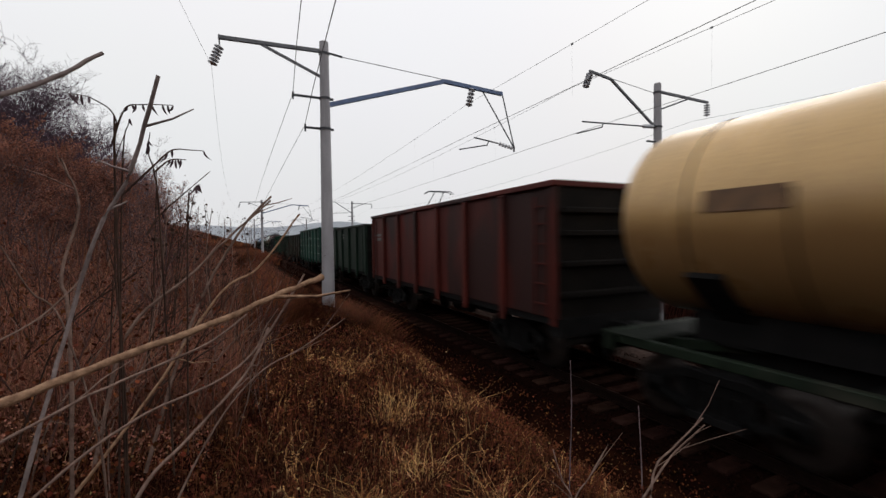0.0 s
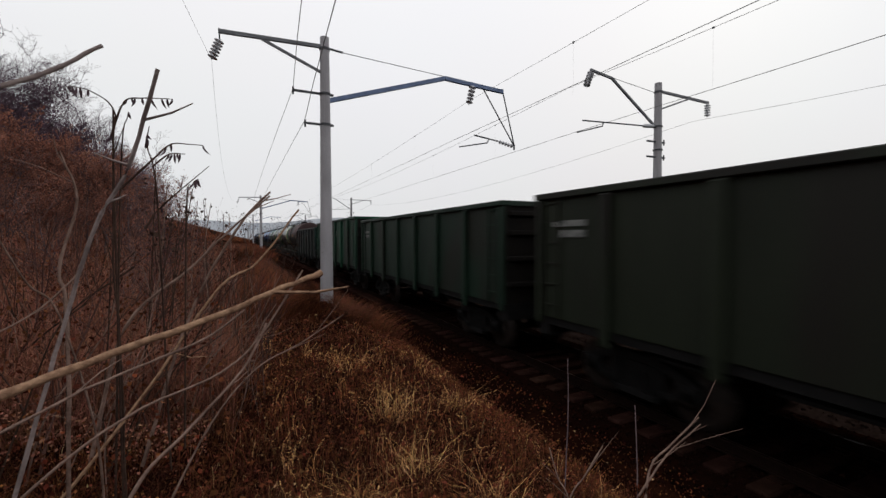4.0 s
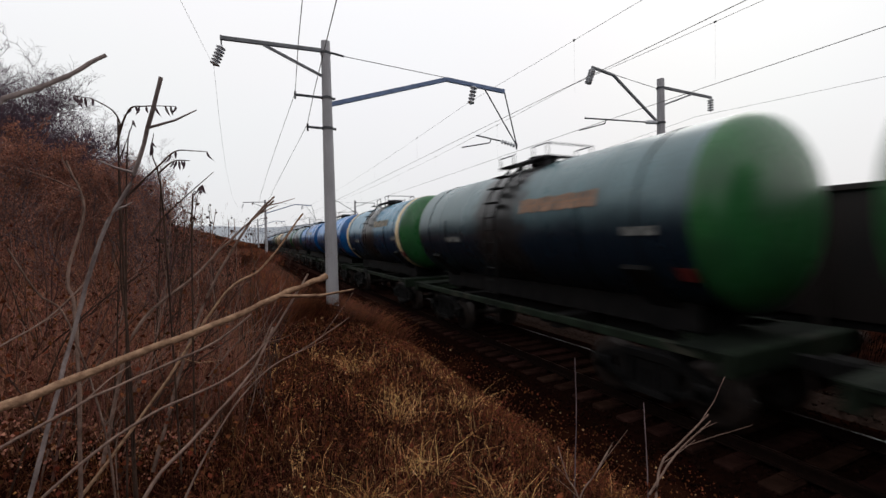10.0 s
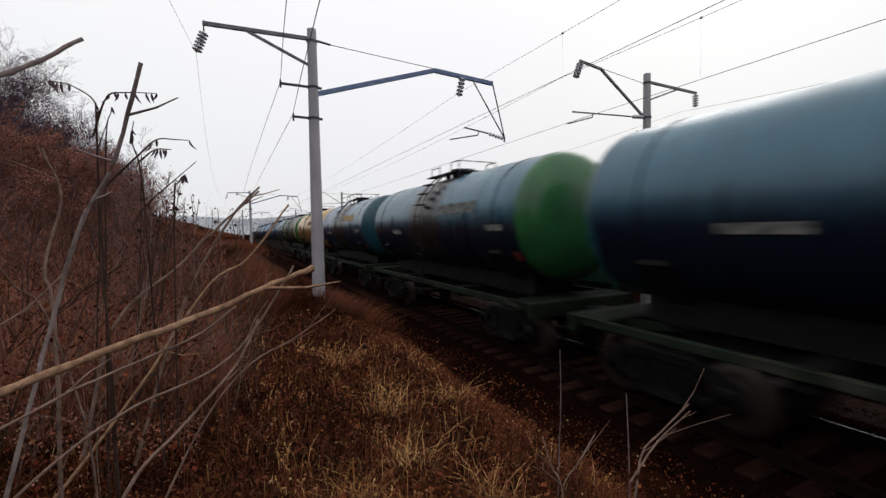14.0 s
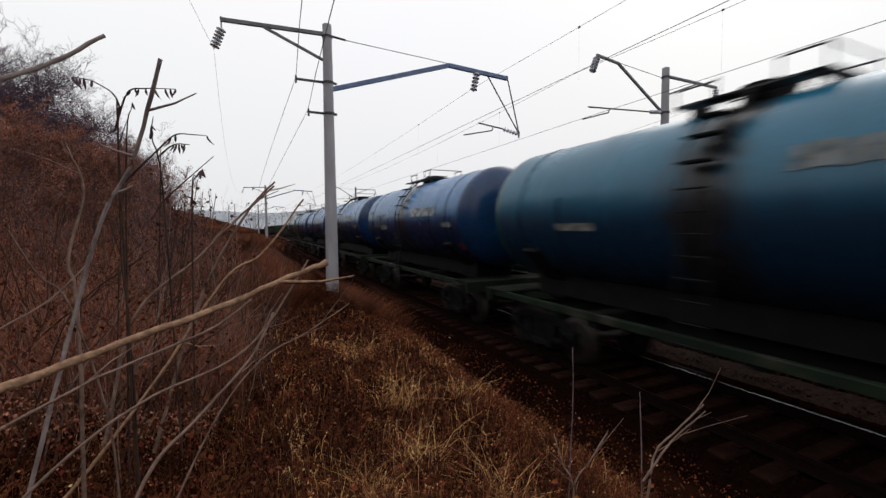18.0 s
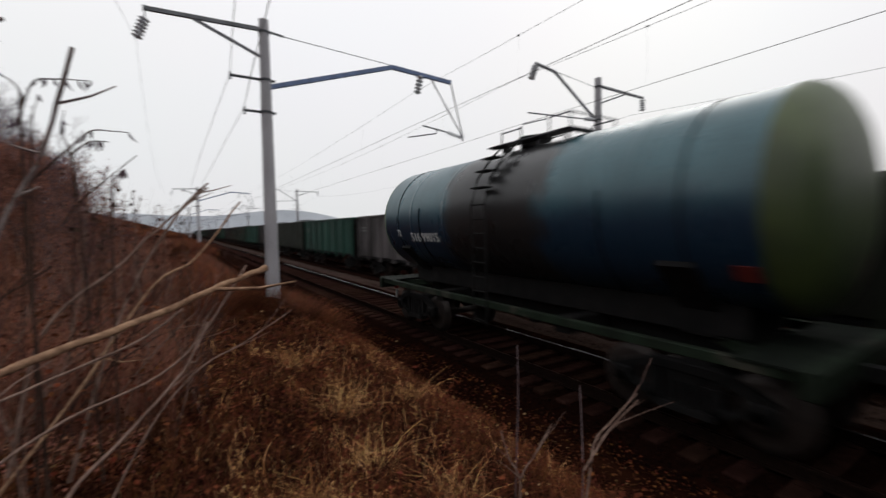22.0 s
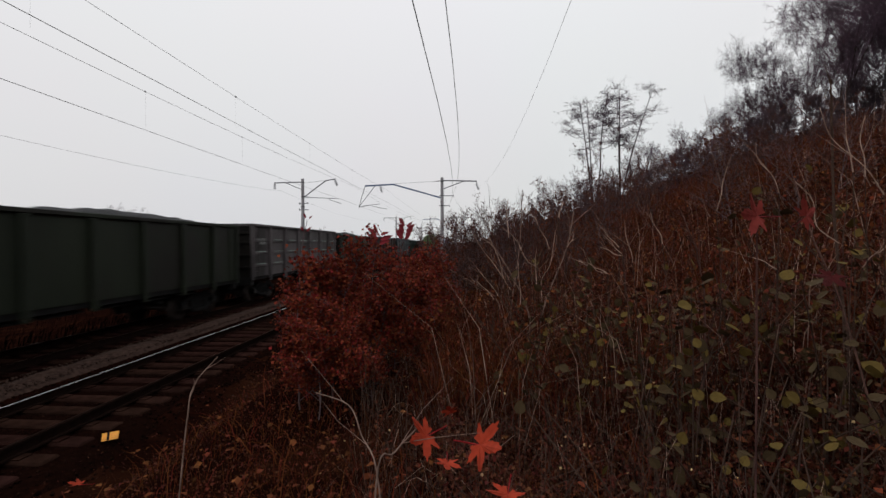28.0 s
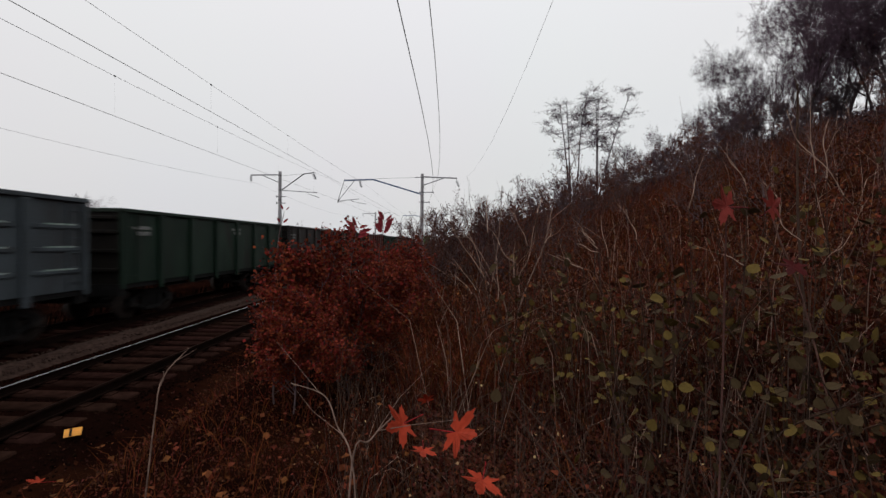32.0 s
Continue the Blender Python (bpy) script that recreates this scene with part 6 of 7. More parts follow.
SHRUB_LEAVES = {}
for i in range(80):
    a = radians(random.uniform(-34, -7) if i % 2 else random.uniform(190, 236))
    d = random.uniform(9, 30)
    if i % 2:
        top = np.interp(math.degrees(a), [-34, -16, -11, -7], [7.6, 7.6, 5.6, 2.5]) * random.uniform(0.8, 1.0)
    else:
        top = np.interp(math.degrees(a), [190, 200, 214, 236], [4.2, 8.0, 11.5, 14]) * random.uniform(0.8, 1.0)
    s = min(1.5, max(0.35, (2.85 + d * math.tan(radians(top)) - float(ground_z(d * math.sin(a), d * math.cos(a)))) / 1.9))
    shrub(i, d * math.sin(a), d * math.cos(a), s, LEAF_WARM if i % 2 else LEAF_BROWN, "leafless red-brown shrub on the bank", 2601 if i % 2 else 2600, 0.028)
for i in range(96):
    a = -34 + 24 * random.random() if i % 3 == 0 else 189 + 50 * random.random()
    d = random.uniform(22, 38) if a > 0 else random.uniform(13, 26)
    top = np.interp(a, [-34, -16, -11, -8.6, 189, 193, 201, 209, 216, 240], [7.6, 7.8, 6.0, 3.6, 4.2, 5.6, 9.2, 12.0, 15, 19]) * random.uniform(0.75, 1.0)
    x, y = d * math.sin(radians(a)), d * math.cos(radians(a))
    h = 2.85 + d * math.tan(radians(top)) - float(ground_z(x, y))
    if h > 0.7:
        shrub(i, x, y, min(h, 4.5) / 1.9, LEAF_DARK if a > 0 else LEAF_WARM, "dense brown thicket shrub at the foot of the trees", 9000, 0.024 if a > 0 else 0.03)

r = np.random.default_rng(740)
for i in range(15):
    a, d = 211 + 2.1 * i + r.uniform(-0.5, 0.5), r.uniform(24, 30)
    x, y = d * math.sin(radians(a)), d * math.cos(radians(a))
    h = 2.65 + d * math.tan(radians(float(np.interp(a, [211, 218, 240], [13.2, 15, 18])) * r.uniform(0.85, 1.0))) - float(ground_z(x, y))
    shrub(i, x, y, max(0.8, h) / 1.9, LEAF_DUSK, "dense dark thicket shrub under the trees", 9000, 0.03)
for i in range(24):
    a, d = radians(random.uniform(181.5, 190)), random.uniform(26, 110)
    shrub(i, d * math.sin(a) - 1.0, d * math.cos(a), random.uniform(0.5, 1.0), LEAF_DARK if i % 2 else LEAF_BROWN, "dark leafless shrub along the cutting", 2400, 0.026)

# the red shrub beside the track, and its upright sprigs
for i, (x, y, s) in enumerate(((1.45, -4.45, 0.7), (1.05, -4.8, 0.64), (1.75, -4.3, 0.56), (0.72, -5.0, 0.56), (1.3, -5.6, 0.66), (0.95, -4.2, 0.46),
                               (1.45, -4.0, 0.44), (1.75, -4.9, 0.58), (0.62, -5.8, 0.58), (0.75, -6.6, 0.62), (0.95, -7.4, 0.62))):
    shrub(i, x, y, s * 0.96, LEAF_SHRUB, "rust-red leafy shrub beside the railway", 5200 - (i % 2), 0.062, 0.6, 0.07)
# dark brush at the foot of the bank
r = np.random.default_rng(720)
for i in range(20):
    a, d = 176.3 + 0.85 * i + r.uniform(-0.5, 0.5), r.uniform(7, 13)
    top = float(np.interp(a, [176.3, 182.3, 186, 192], [0.4, 2.4, 3.2, 4.2])) * r.uniform(0.75, 1.0)
    x, y = d * math.sin(radians(a)), d * math.cos(radians(a))
    shrub(i, x, y, (2.65 + d * math.tan(radians(top)) - float(ground_z(x, y))) / 2.0, LEAF_BROWN if i % 2 else MOTTLE, "dark red-brown shrub at the foot of the bank", 3000, 0.03)
shrub(2, -2.6, 8.5, 0.8, LEAF_WARM, "rust-brown shrub on the bank", 3000, 0.03)
shrub(4, -1.4, 7.2, 0.5, LEAF_WARM, "rust-brown shrub on the bank", 3000, 0.03)


def stem(pts, r0, r1, label="bare dry branch in the thicket", material=None, twigs=2, seed=0, knob=False):
    """One branch with its side twigs."""
    t = thing("bare_branch", label, "branch", "bare branches in front")
    line = smooth_line(pts)
    n = len(line)
    r = np.random.default_rng(seed + 100)
    line[1:-1] += r.normal(0, r0 * 0.1, (n - 2, 3))
    rad = np.linspace(r0, r1, n) * 0.8 * (1 + 0.07 * np.sin(np.arange(n) * 2.1))
    if knob:
        rad[-1] *= 1.5
        rad[-2] *= 1.25
    put("stem", array_mesh("stem", *tubes([(line, rad)], 8), material or STEM, smooth=True), t)
    tl = []
    for k in range(twigs):
        j = int(r.uniform(0.35, 0.95) * (n - 1))
        d = line[min(j + 1, n - 1)] - line[j - 1]
        d = d / np.linalg.norm(d) + r.normal(0, 0.45, 3)
        q = line[j] + d * r.uniform(0.12, 0.3)
        tl.append((np.stack([line[j], (line[j] + q) / 2 + r.normal(0, 0.01, 3), q]), [r1 * 0.6, r1 * 0.45, r1 * 0.25]))
    if tl:
        tagged(put("twig_spray", array_mesh("twig_spray", *tubes(tl, 4), material or STEM), t), kind="stuff")
    return t


stem([(-0.62, 1.2, 2.47), (-0.56, 1.38, 2.46), (-0.38, 1.6, 2.49), (-0.08, 1.8, 2.56), (0.14, 1.94, 2.63), (0.33, 2.07, 2.68)], 0.0165, 0.0145,
     "thick peeled tan branch with a broken end", PALE_BARK, 1, 1, True)
stem([(-0.95, 2.1, 1.2), (-0.8, 2.18, 1.93), (-0.69, 2.33, 2.53), (-0.58, 2.33, 2.92), (-0.45, 2.28, 3.17), (-0.32, 2.16, 3.57)], 0.0105, 0.0105, "grey upright branch with a cut tip", GREY_BARK, 3, 2)
stem([(-1.2, 1.2, 1.4), (-1.12, 1.25, 2.5), (-0.95, 1.35, 2.98), (-0.71, 1.52, 3.15), (-0.61, 1.6, 3.27), (-0.52, 1.68, 3.36), (-0.41, 1.74, 3.48)], 0.011, 0.0075, "grey bare branch tip overhead", GREY_BARK, 0, 3)
stem([(-0.8, 3.0, 1.6), (-0.65, 3.09, 2.31), (-0.33, 3.24, 2.64), (-0.13, 3.33, 2.86), (0.18, 3.38, 3.16)], 0.014, 0.008, seed=4)
stem([(-1.1, 2.5, 1.3), (-0.8, 2.65, 1.6), (-0.5, 2.8, 2.0), (-0.14, 2.98, 2.54), (0.08, 3.09, 2.68), (0.36, 3.17, 3.05)], 0.012, 0.008, "pale peeled branch in the thicket", PALE_BARK, 1, 5)
stem([(-1.1, 1.75, 1.35), (-0.8, 1.92, 1.85), (-0.46, 2.13, 2.1), (-0.11, 2.31, 2.19), (0.08, 2.45, 2.33), (0.31, 2.57, 2.66)], 0.008, 0.007, seed=6)
stem([(-0.55, 1.75, 1.4), (-0.4, 1.93, 1.87), (-0.23, 2.16, 2.0), (-0.01, 2.37, 2.18), (0.11, 2.55, 2.37)], 0.0095, 0.008, seed=7)
stem([(-1.5, 1.85, 1.4), (-1.1, 2.02, 1.95), (-0.69, 2.2, 2.18), (-0.52, 2.33, 2.23), (-0.19, 2.47, 2.33), (0.0, 2.57, 2.45)], 0.008, 0.008, "dry branch in the thicket", STEM, 1, 8)
stem([(-0.5, 2.2, 1.25), (-0.2, 2.38, 1.85), (0.04, 2.51, 2.12), (0.3, 2.66, 2.21), (0.59, 2.79, 2.34)], 0.007, 0.004, seed=9)
stem([(-1.5, 1.9, 1.45), (-1.2, 1.98, 2.0), (-0.95, 2.1, 2.4), (-0.78, 2.31, 2.55), (-0.65, 2.41, 2.72)], 0.007, 0.004, seed=10)
stem([(-0.87, 2.24, 2.85), (-0.81, 2.31, 2.66), (-0.73, 2.37, 2.51), (-0.62, 2.42, 1.9), (-0.6, 2.44, 1.2)], 0.004, 0.007, seed=11)
stem([(-0.76, 2.5, 1.3), (-0.76, 2.56, 2.44), (-0.8, 2.61, 2.71), (-0.74, 2.66, 3.04), (-0.8, 2.65, 3.27)], 0.012, 0.006, seed=12)
stem([(-0.6, 2.8, 1.3), (-0.63, 2.88, 2.3), (-0.66, 2.92, 2.62), (-0.66, 2.93, 2.87), (-0.63, 2.85, 3.55)], 0.007, 0.005, "brown upright sapling stem", BROWN_BARK, 5, 13)
stem([(-0.6, 3.2, 1.4), (-0.39, 3.31, 2.17), (-0.21, 3.42, 2.62), (0.03, 3.46, 3.02), (0.19, 3.48, 3.2)], 0.014, 0.009, seed=14)
stem([(1.6, 1.38, 1.0), (1.68, 1.35, 1.58), (1.79, 1.4, 1.73), (1.91, 1.38, 1.82), (2.04, 1.33, 1.95)], 0.008, 0.005, "pale forked twig standing in the grass", seed=15)
stem([(1.68, 1.38, 1.62), (1.86, 1.37, 1.78), (2.04, 1.32, 1.92)], 0.007, 0.004, "pale forked twig standing in the grass", seed=16)
stem([(1.45, 1.6, 1.0), (1.48, 1.63, 1.48), (1.62, 1.67, 1.58), (1.77, 1.69, 1.7)], 0.006, 0.004, "thin dry twig standing in the grass", seed=17)
stem([(1.45, 1.62, 1.0), (1.48, 1.63, 1.48), (1.51, 1.75, 1.56), (1.55, 1.87, 1.66)], 0.006, 0.004, "thin dry twig standing in the grass", seed=18)
stem([(1.5, 1.7, 0.9), (1.53, 1.72, 1.45), (1.74, 1.93, 1.79), (1.87, 2.08, 2.07)], 0.005, 0.003, "thin dark stalk standing in the grass", TWIG, 0, 19)
stem([(1.9, 1.58, 0.9), (1.95, 1.61, 1.42), (2.08, 1.73, 1.66), (2.16, 1.81, 1.82)], 0.005, 0.003, "thin dark stalk standing in the grass", TWIG, 0, 20)
stem([(0.3, -1.5, 0.93), (0.34, -1.59, 1.71), (0.46, -1.79, 1.83), (0.56, -1.94, 1.90), (0.75, -2.04, 1.92)], 0.005, 0.003, "thin arching twig in the grass", seed=21)
stem([(0.3, -1.2, 1.03), (0.28, -1.26, 1.91), (0.24, -1.36, 1.97), (0.17, -1.45, 2.02)], 0.004, 0.003, "thin pale twig bearing red leaves", seed=22)
stem([(1.7, -2.3, 0.73), (1.71, -2.46, 1.56), (1.77, -2.63, 1.75), (1.73, -2.82, 1.88)], 0.006, 0.004, "pale arching stalk beside the ballast", seed=23)
stem([(-1.85, -2.1, 1.33), (-1.92, -2.24, 2.14), (-2.0, -2.41, 2.71), (-2.02, -2.46, 3.40), (-2.0, -2.44, 3.55)], 0.011, 0.005, "dark sapling stem in the brush", BROWN_BARK, 5, 24)
stem([(-1.65, -1.7, 1.63), (-1.6, -1.89, 2.37), (-1.57, -2.01, 2.68), (-1.54, -2.08, 2.95)], 0.0045, 0.004, "brown crooked stalk in the brush", SAPLING_BARK, seed=25)
stem([(-0.63, -4.39, 1.33), (-0.63, -4.39, 1.94), (-0.32, -4.54, 2.58), (-0.08, -4.6, 2.76)], 0.011, 0.006, "pale leaning stalk in the brush", twigs=4, seed=26)
stem([(-0.5, -5.3, 1.23), (-0.56, -5.41, 1.84), (-0.68, -5.51, 2.63), (-0.72, -5.51, 3.36)], 0.011, 0.006, "pale upright stalk in the brush", twigs=4, seed=27)
stem([(-0.7, -4.3, 1.23), (-0.77, -4.37, 1.94), (-1.02, -4.43, 2.58), (-1.11, -4.45, 2.99)], 0.011, 0.006, "pale leaning stalk in the brush", twigs=4, seed=28)

# thin crooked stems of the thicket, leaning towards the line
r = np.random.default_rng(640)
for k in range(24):
    x, y = r.uniform(-1.5, 0.1), r.uniform(2.9, 4.8)
    g = float(ground_z(x, y))
    o = np.array([r.uniform(0.05, 0.75), r.uniform(-0.15, 0.35), min(r.uniform(0.8, 1.6), 2.78 + 0.07 * y - 0.25 * x - g)])
    p = np.array([x, y, g - 0.05])
    w = r.uniform(0.0045, 0.0085)
    stem([p, p + o * [0.25, 0.3, 0.35] + r.normal(0, 0.04, 3), p + o * [0.6, 0.6, 0.7] + r.normal(0, 0.05, 3), p + o], w, w * 0.55,
         "thin crooked stem in the thicket", (STEM, BROWN_BARK)[k % 2], 6, 650 + k)


# upright twigs with withered buds above the thicket
TWIG_TOPS = [(-0.64, 4.15, 3.5), (-0.62, 4.56, 3.36), (-0.48, 5.18, 3.37), (-0.41, 5.59, 3.29), (-0.3, 4.99, 3.21), (-0.58, 5.77, 3.3), (-0.55, 4.77, 3.18), (-0.52, 6.18, 3.32), (-0.22, 6.0, 3.15), (-0.68, 5.36, 3.15), (-0.14, 5.2, 3.12), (-0.02, 6.4, 3.1)]
r = np.random.default_rng(660)
for k, (x, y, z) in enumerate(TWIG_TOPS):
    g = float(ground_z(x, y))
    p, q = np.array([x + r.uniform(-0.35, 0.1), y + r.uniform(-0.15, 0.15), g - 0.05]), np.array([x, y, z])
    mid = (p + q) / 2 + r.normal(0, 0.06, 3)
    t = stem([p, (p + mid) / 2 + r.normal(0, 0.03, 3), mid, (mid + q) / 2 + r.normal(0, 0.025, 3), q], 0.009, 0.0042, "upright twig with withered buds in the thicket", (BROWN_BARK, STEM)[k % 3 == 1], 5, 700 + k)
    c = q + (mid - q) * r.uniform(0, 0.7, (22, 1)) + r.normal(0, 0.035, (22, 3))
    tagged(put("withered_bud", array_mesh("withered_bud", *flakes(c, r.uniform(0.02, 0.05, 22), 720 + k), BROWN_BARK), t), kind="stuff")


def stalk(k, x0, y0, z0, x1, y1, z1, r0=0.006, pale=True):
    """A crooked stalk rooted below its first point."""
    r = np.random.default_rng(300 + k)
    p, q = np.array([x0, y0, z0]), np.array([x1, y1, z1])
    g = float(ground_z(x0, y0))
    mids = [p + (q - p) * f + r.normal(0, 0.035 * np.linalg.norm(q - p), 3) for f in (0.3, 0.62)]
    root = np.array([x0 + (x0 - x1) * 0.25, y0, g - 0.05])
    t = stem([p, *mids, q], r0, r0 * 0.5, "crooked pale dry stalk in the brush" if pale else "dark bare stalk in the brush", PALE_STALK if pale else BROWN_BARK, 2, k)
    low = smooth_line([root, root * 0.4 + p * 0.6 + r.normal(0, 0.02, 3), p])
    put("stalk_foot", array_mesh("stalk_foot", *tubes([(low, np.full(len(low), r0 * 0.6))], 6), BROWN_BARK, smooth=True), t, "dark lower stalk")


stalk(0, -0.37, -4.28, 2.3, -0.05, -4.4, 2.78)
stalk(1, -0.44, -4.28, 2.19, -0.23, -4.39, 2.73)
stalk(2, -0.7, -4.24, 2.42, -0.36, -4.39, 2.83)
stalk(3, -0.53, -4.27, 2.03, -0.53, -4.37, 2.46)
stalk(4, -0.81, -4.22, 2.6, -0.69, -4.34, 2.94)
stalk(5, -0.75, -4.23, 2.03, -0.89, -4.31, 2.79)
stalk(6, -0.98, -4.19, 2.62, -1.06, -4.27, 2.77)
stalk(7, -1.34, -4.09, 2.37, -1.11, -4.26, 2.49)
stalk(8, -1.46, -4.04, 2.54, -1.3, -4.2, 2.62)
stalk(9, -1.43, -4.06, 2.62, -1.34, -4.19, 2.75)
stalk(10, -0.9, -4.2, 2.92, -0.96, -4.29, 3.07)
stalk(11, -0.42, -4.28, 2.72, -0.42, -4.38, 3.11)
stalk(12, -0.5, -4.27, 2.66, -0.58, -4.36, 3.19, 0.0034, False)
stalk(13, -0.25, -4.29, 2.9, -0.23, -4.39, 3.17, 0.0034, False)
stalk(14, -0.19, -4.3, 2.74, -0.15, -4.4, 3.07, 0.0034, False)
stalk(15, -0.62, -4.25, 2.96, -0.64, -4.35, 3.16, 0.0034, False)
stalk(16, -0.31, -4.29, 2.13, -0.11, -4.4, 2.4)
stalk(17, -0.27, -4.29, 2.09, -0.09, -4.4, 2.28)
stalk(18, -0.69, -4.24, 2.25, -0.71, -4.34, 2.62)
stalk(40, -1.44, -2.52, 2.84, -1.55, -2.57, 3.16, 0.0034)
stalk(41, -1.86, -2.22, 2.65, -1.78, -2.41, 3, 0.0034)
stalk(42, -1.68, -2.37, 2.92, -1.65, -2.51, 3.23, 0.0034)
stalk(43, -1.98, -2.12, 2.88, -1.87, -2.35, 3.37, 0.0034)
stalk(44, -1.87, -2.21, 2.63, -1.93, -2.3, 3.13, 0.0034, False)
stalk(45, -1.93, -2.17, 2.53, -2.07, -2.17, 2.69, 0.0034)
stalk(46, -0.9, -2.76, 2.46, -0.76, -2.9, 2.54, 0.0034)
stalk(47, -1.04, -2.71, 2.53, -1.03, -2.82, 2.81, 0.0034)
stalk(48, -0.98, -2.73, 2.59, -0.91, -2.86, 2.71, 0.0034)
stalk(49, -1.19, -2.64, 2.65, -1.17, -2.76, 2.85, 0.0034)
stalk(50, -1.67, -2.37, 2.51, -1.64, -2.51, 2.57, 0.0034)
stalk(51, -1.93, -2.16, 2.97, -2, -2.24, 3.29, 0.0034)
stalk(52, -1.9, -2.19, 3, -1.94, -2.28, 3.3, 0.0034)


def hanging_twig(pts, leaves, seed, label="thin twig with withered hanging leaflets"):
    """A thin arching twig with narrow dark leaflets hanging from it."""
    r = np.random.default_rng(seed)
    t = thing("hanging_twig", label, "twig", "twigs with hanging leaflets")
    line = smooth_line(pts)
    put("stem", array_mesh("stem", *tubes([(line, np.linspace(0.006, 0.0022, len(line)))], 5), BROWN_BARK), t)
    for f in leaves:
        p = line[int(f * (len(line) - 1))]
        n = 6
        d = r.uniform(0.035, 0.06)
        bend = r.normal(0, 0.018, 2)
        vs = []
        for k in range(n):
            u = k / (n - 1)
            c = p + np.array([bend[0] * u * u, bend[1] * u * u, -d * u])
            w = 0.0065 * math.sin(math.pi * min(0.97, u * 0.85 + 0.12))
            vs += [c + [-w, 0.3 * w, 0], c + [0, -0.6 * w, 0], c + [w, 0.3 * w, 0]]
        fs = [(3 * k + j, 3 * k + j + 1, 3 * k + j + 4, 3 * k + j + 3) for k in range(n - 1) for j in (0, 1)]
        put("leaf", array_mesh("leaf", vs, fs, LEAF_DARK), t)


hanging_twig([(-0.62, 2.83, 1.4), (-0.63, 2.83, 3.25), (-0.62, 2.83, 3.53), (-0.71, 2.81, 3.62), (-0.8, 2.79, 3.63)], (0.9, 0.93, 0.96, 1.0, 0.82), 401)
hanging_twig([(-0.64, 2.84, 3.4), (-0.58, 2.84, 3.59), (-0.5, 2.86, 3.63), (-0.36, 2.88, 3.65)], (0.0, 0.4, 0.5, 0.6, 0.72, 0.82, 0.9, 0.95, 1.0), 402)
hanging_twig([(-0.66, 2.85, 1.4), (-0.6, 2.84, 3.22), (-0.56, 2.84, 3.54)], (1.0,), 403)
hanging_twig([(-0.4, 2.87, 1.5), (-0.44, 2.87, 3.05), (-0.48, 2.86, 3.36), (-0.47, 2.86, 3.48)], (0.75, 0.8, 0.84, 0.88, 0.78), 404)
hanging_twig([(-0.6, 2.84, 3.12), (-0.45, 2.86, 3.3), (-0.37, 2.88, 3.39), (-0.28, 2.89, 3.4), (-0.21, 2.89, 3.4)], (1.0, 0.45, 0.5), 405)
hanging_twig([(-0.46, 2.86, 3.25), (-0.38, 2.87, 3.33), (-0.3, 2.88, 3.34)], (0.5, 0.6, 0.7, 0.8, 0.9), 406)
hanging_twig([(-0.5, 2.86, 2.9), (-0.42, 2.87, 3.03), (-0.18, 2.89, 3.28)], (0.5,), 407)
hanging_twig([(-0.33, 2.88, 1.6), (-0.3, 2.88, 3.0), (-0.27, 2.89, 3.16), (-0.24, 2.89, 3.2)], (0.75, 0.8, 0.85, 0.9, 0.95, 1.0), 408)

# saplings of the thicket
SAPLINGS = []
for sd in (81, 82, 83, 84, 85):
    lines, sides = grown(sd, 1.9, 0.011, 0.5, 2, 0.25, 0.35, (6, 3))
    st = array_mesh("stem", *joined([(lines[0], 6)]), SAPLING_BARK if sd % 2 else BROWN_BARK, smooth=True)
    tw = array_mesh("twig_spray", *joined([(lines[1], 4), (lines[2], 3)]), SAPLING_BARK if sd % 2 else BROWN_BARK)
    r = np.random.default_rng(sd)
    tips = np.array([p[-1] for p, _ in lines[1]] + [p[-1] for p, _ in lines[2]])
    c = np.repeat(tips, 2, axis=0) + r.normal(0, 0.01, (2 * len(tips), 3)) - [0, 0, 0.012]
    lf = array_mesh("foliage", *flakes(c, 0.022 + 0 * c[:, 0], sd), LEAF_BROWN)
    SAPLINGS.append((st, tw, lf))


def sapling(i, x, y, s, lean, turn):
    a, d = math.degrees(math.atan2(x, y)) % 360, math.hypot(x, y)
    top = np.interp(a, [0, 178, 190, 200, 210, 238, 322, 339, 343, 347, 352, 356, 360], [4, 2.5, 5, 8, 10, 15, 13, 10.5, 9, 7, 5.5, 5, 4])
    s = max(0.3, min(s, (2.75 + d * math.tan(radians(float(top))) - float(ground_z(x, y))) / 2.3))
    t = thing("sapling", "thin bare sapling with a few withered leaves", "sapling", "bare saplings",
              at=Matrix.LocRotScale((x, y, float(ground_z(x, y)) - 0.05), Euler((lean * math.cos(turn), lean * math.sin(turn), turn)), Vector((s,) * 3)))
    st, tw, lf = SAPLINGS[i % 5]
    put("stem", st, t)
    tagged(put("twig_spray", tw, t), kind="stuff")
    if i % 2:
        put("foliage", lf, t)


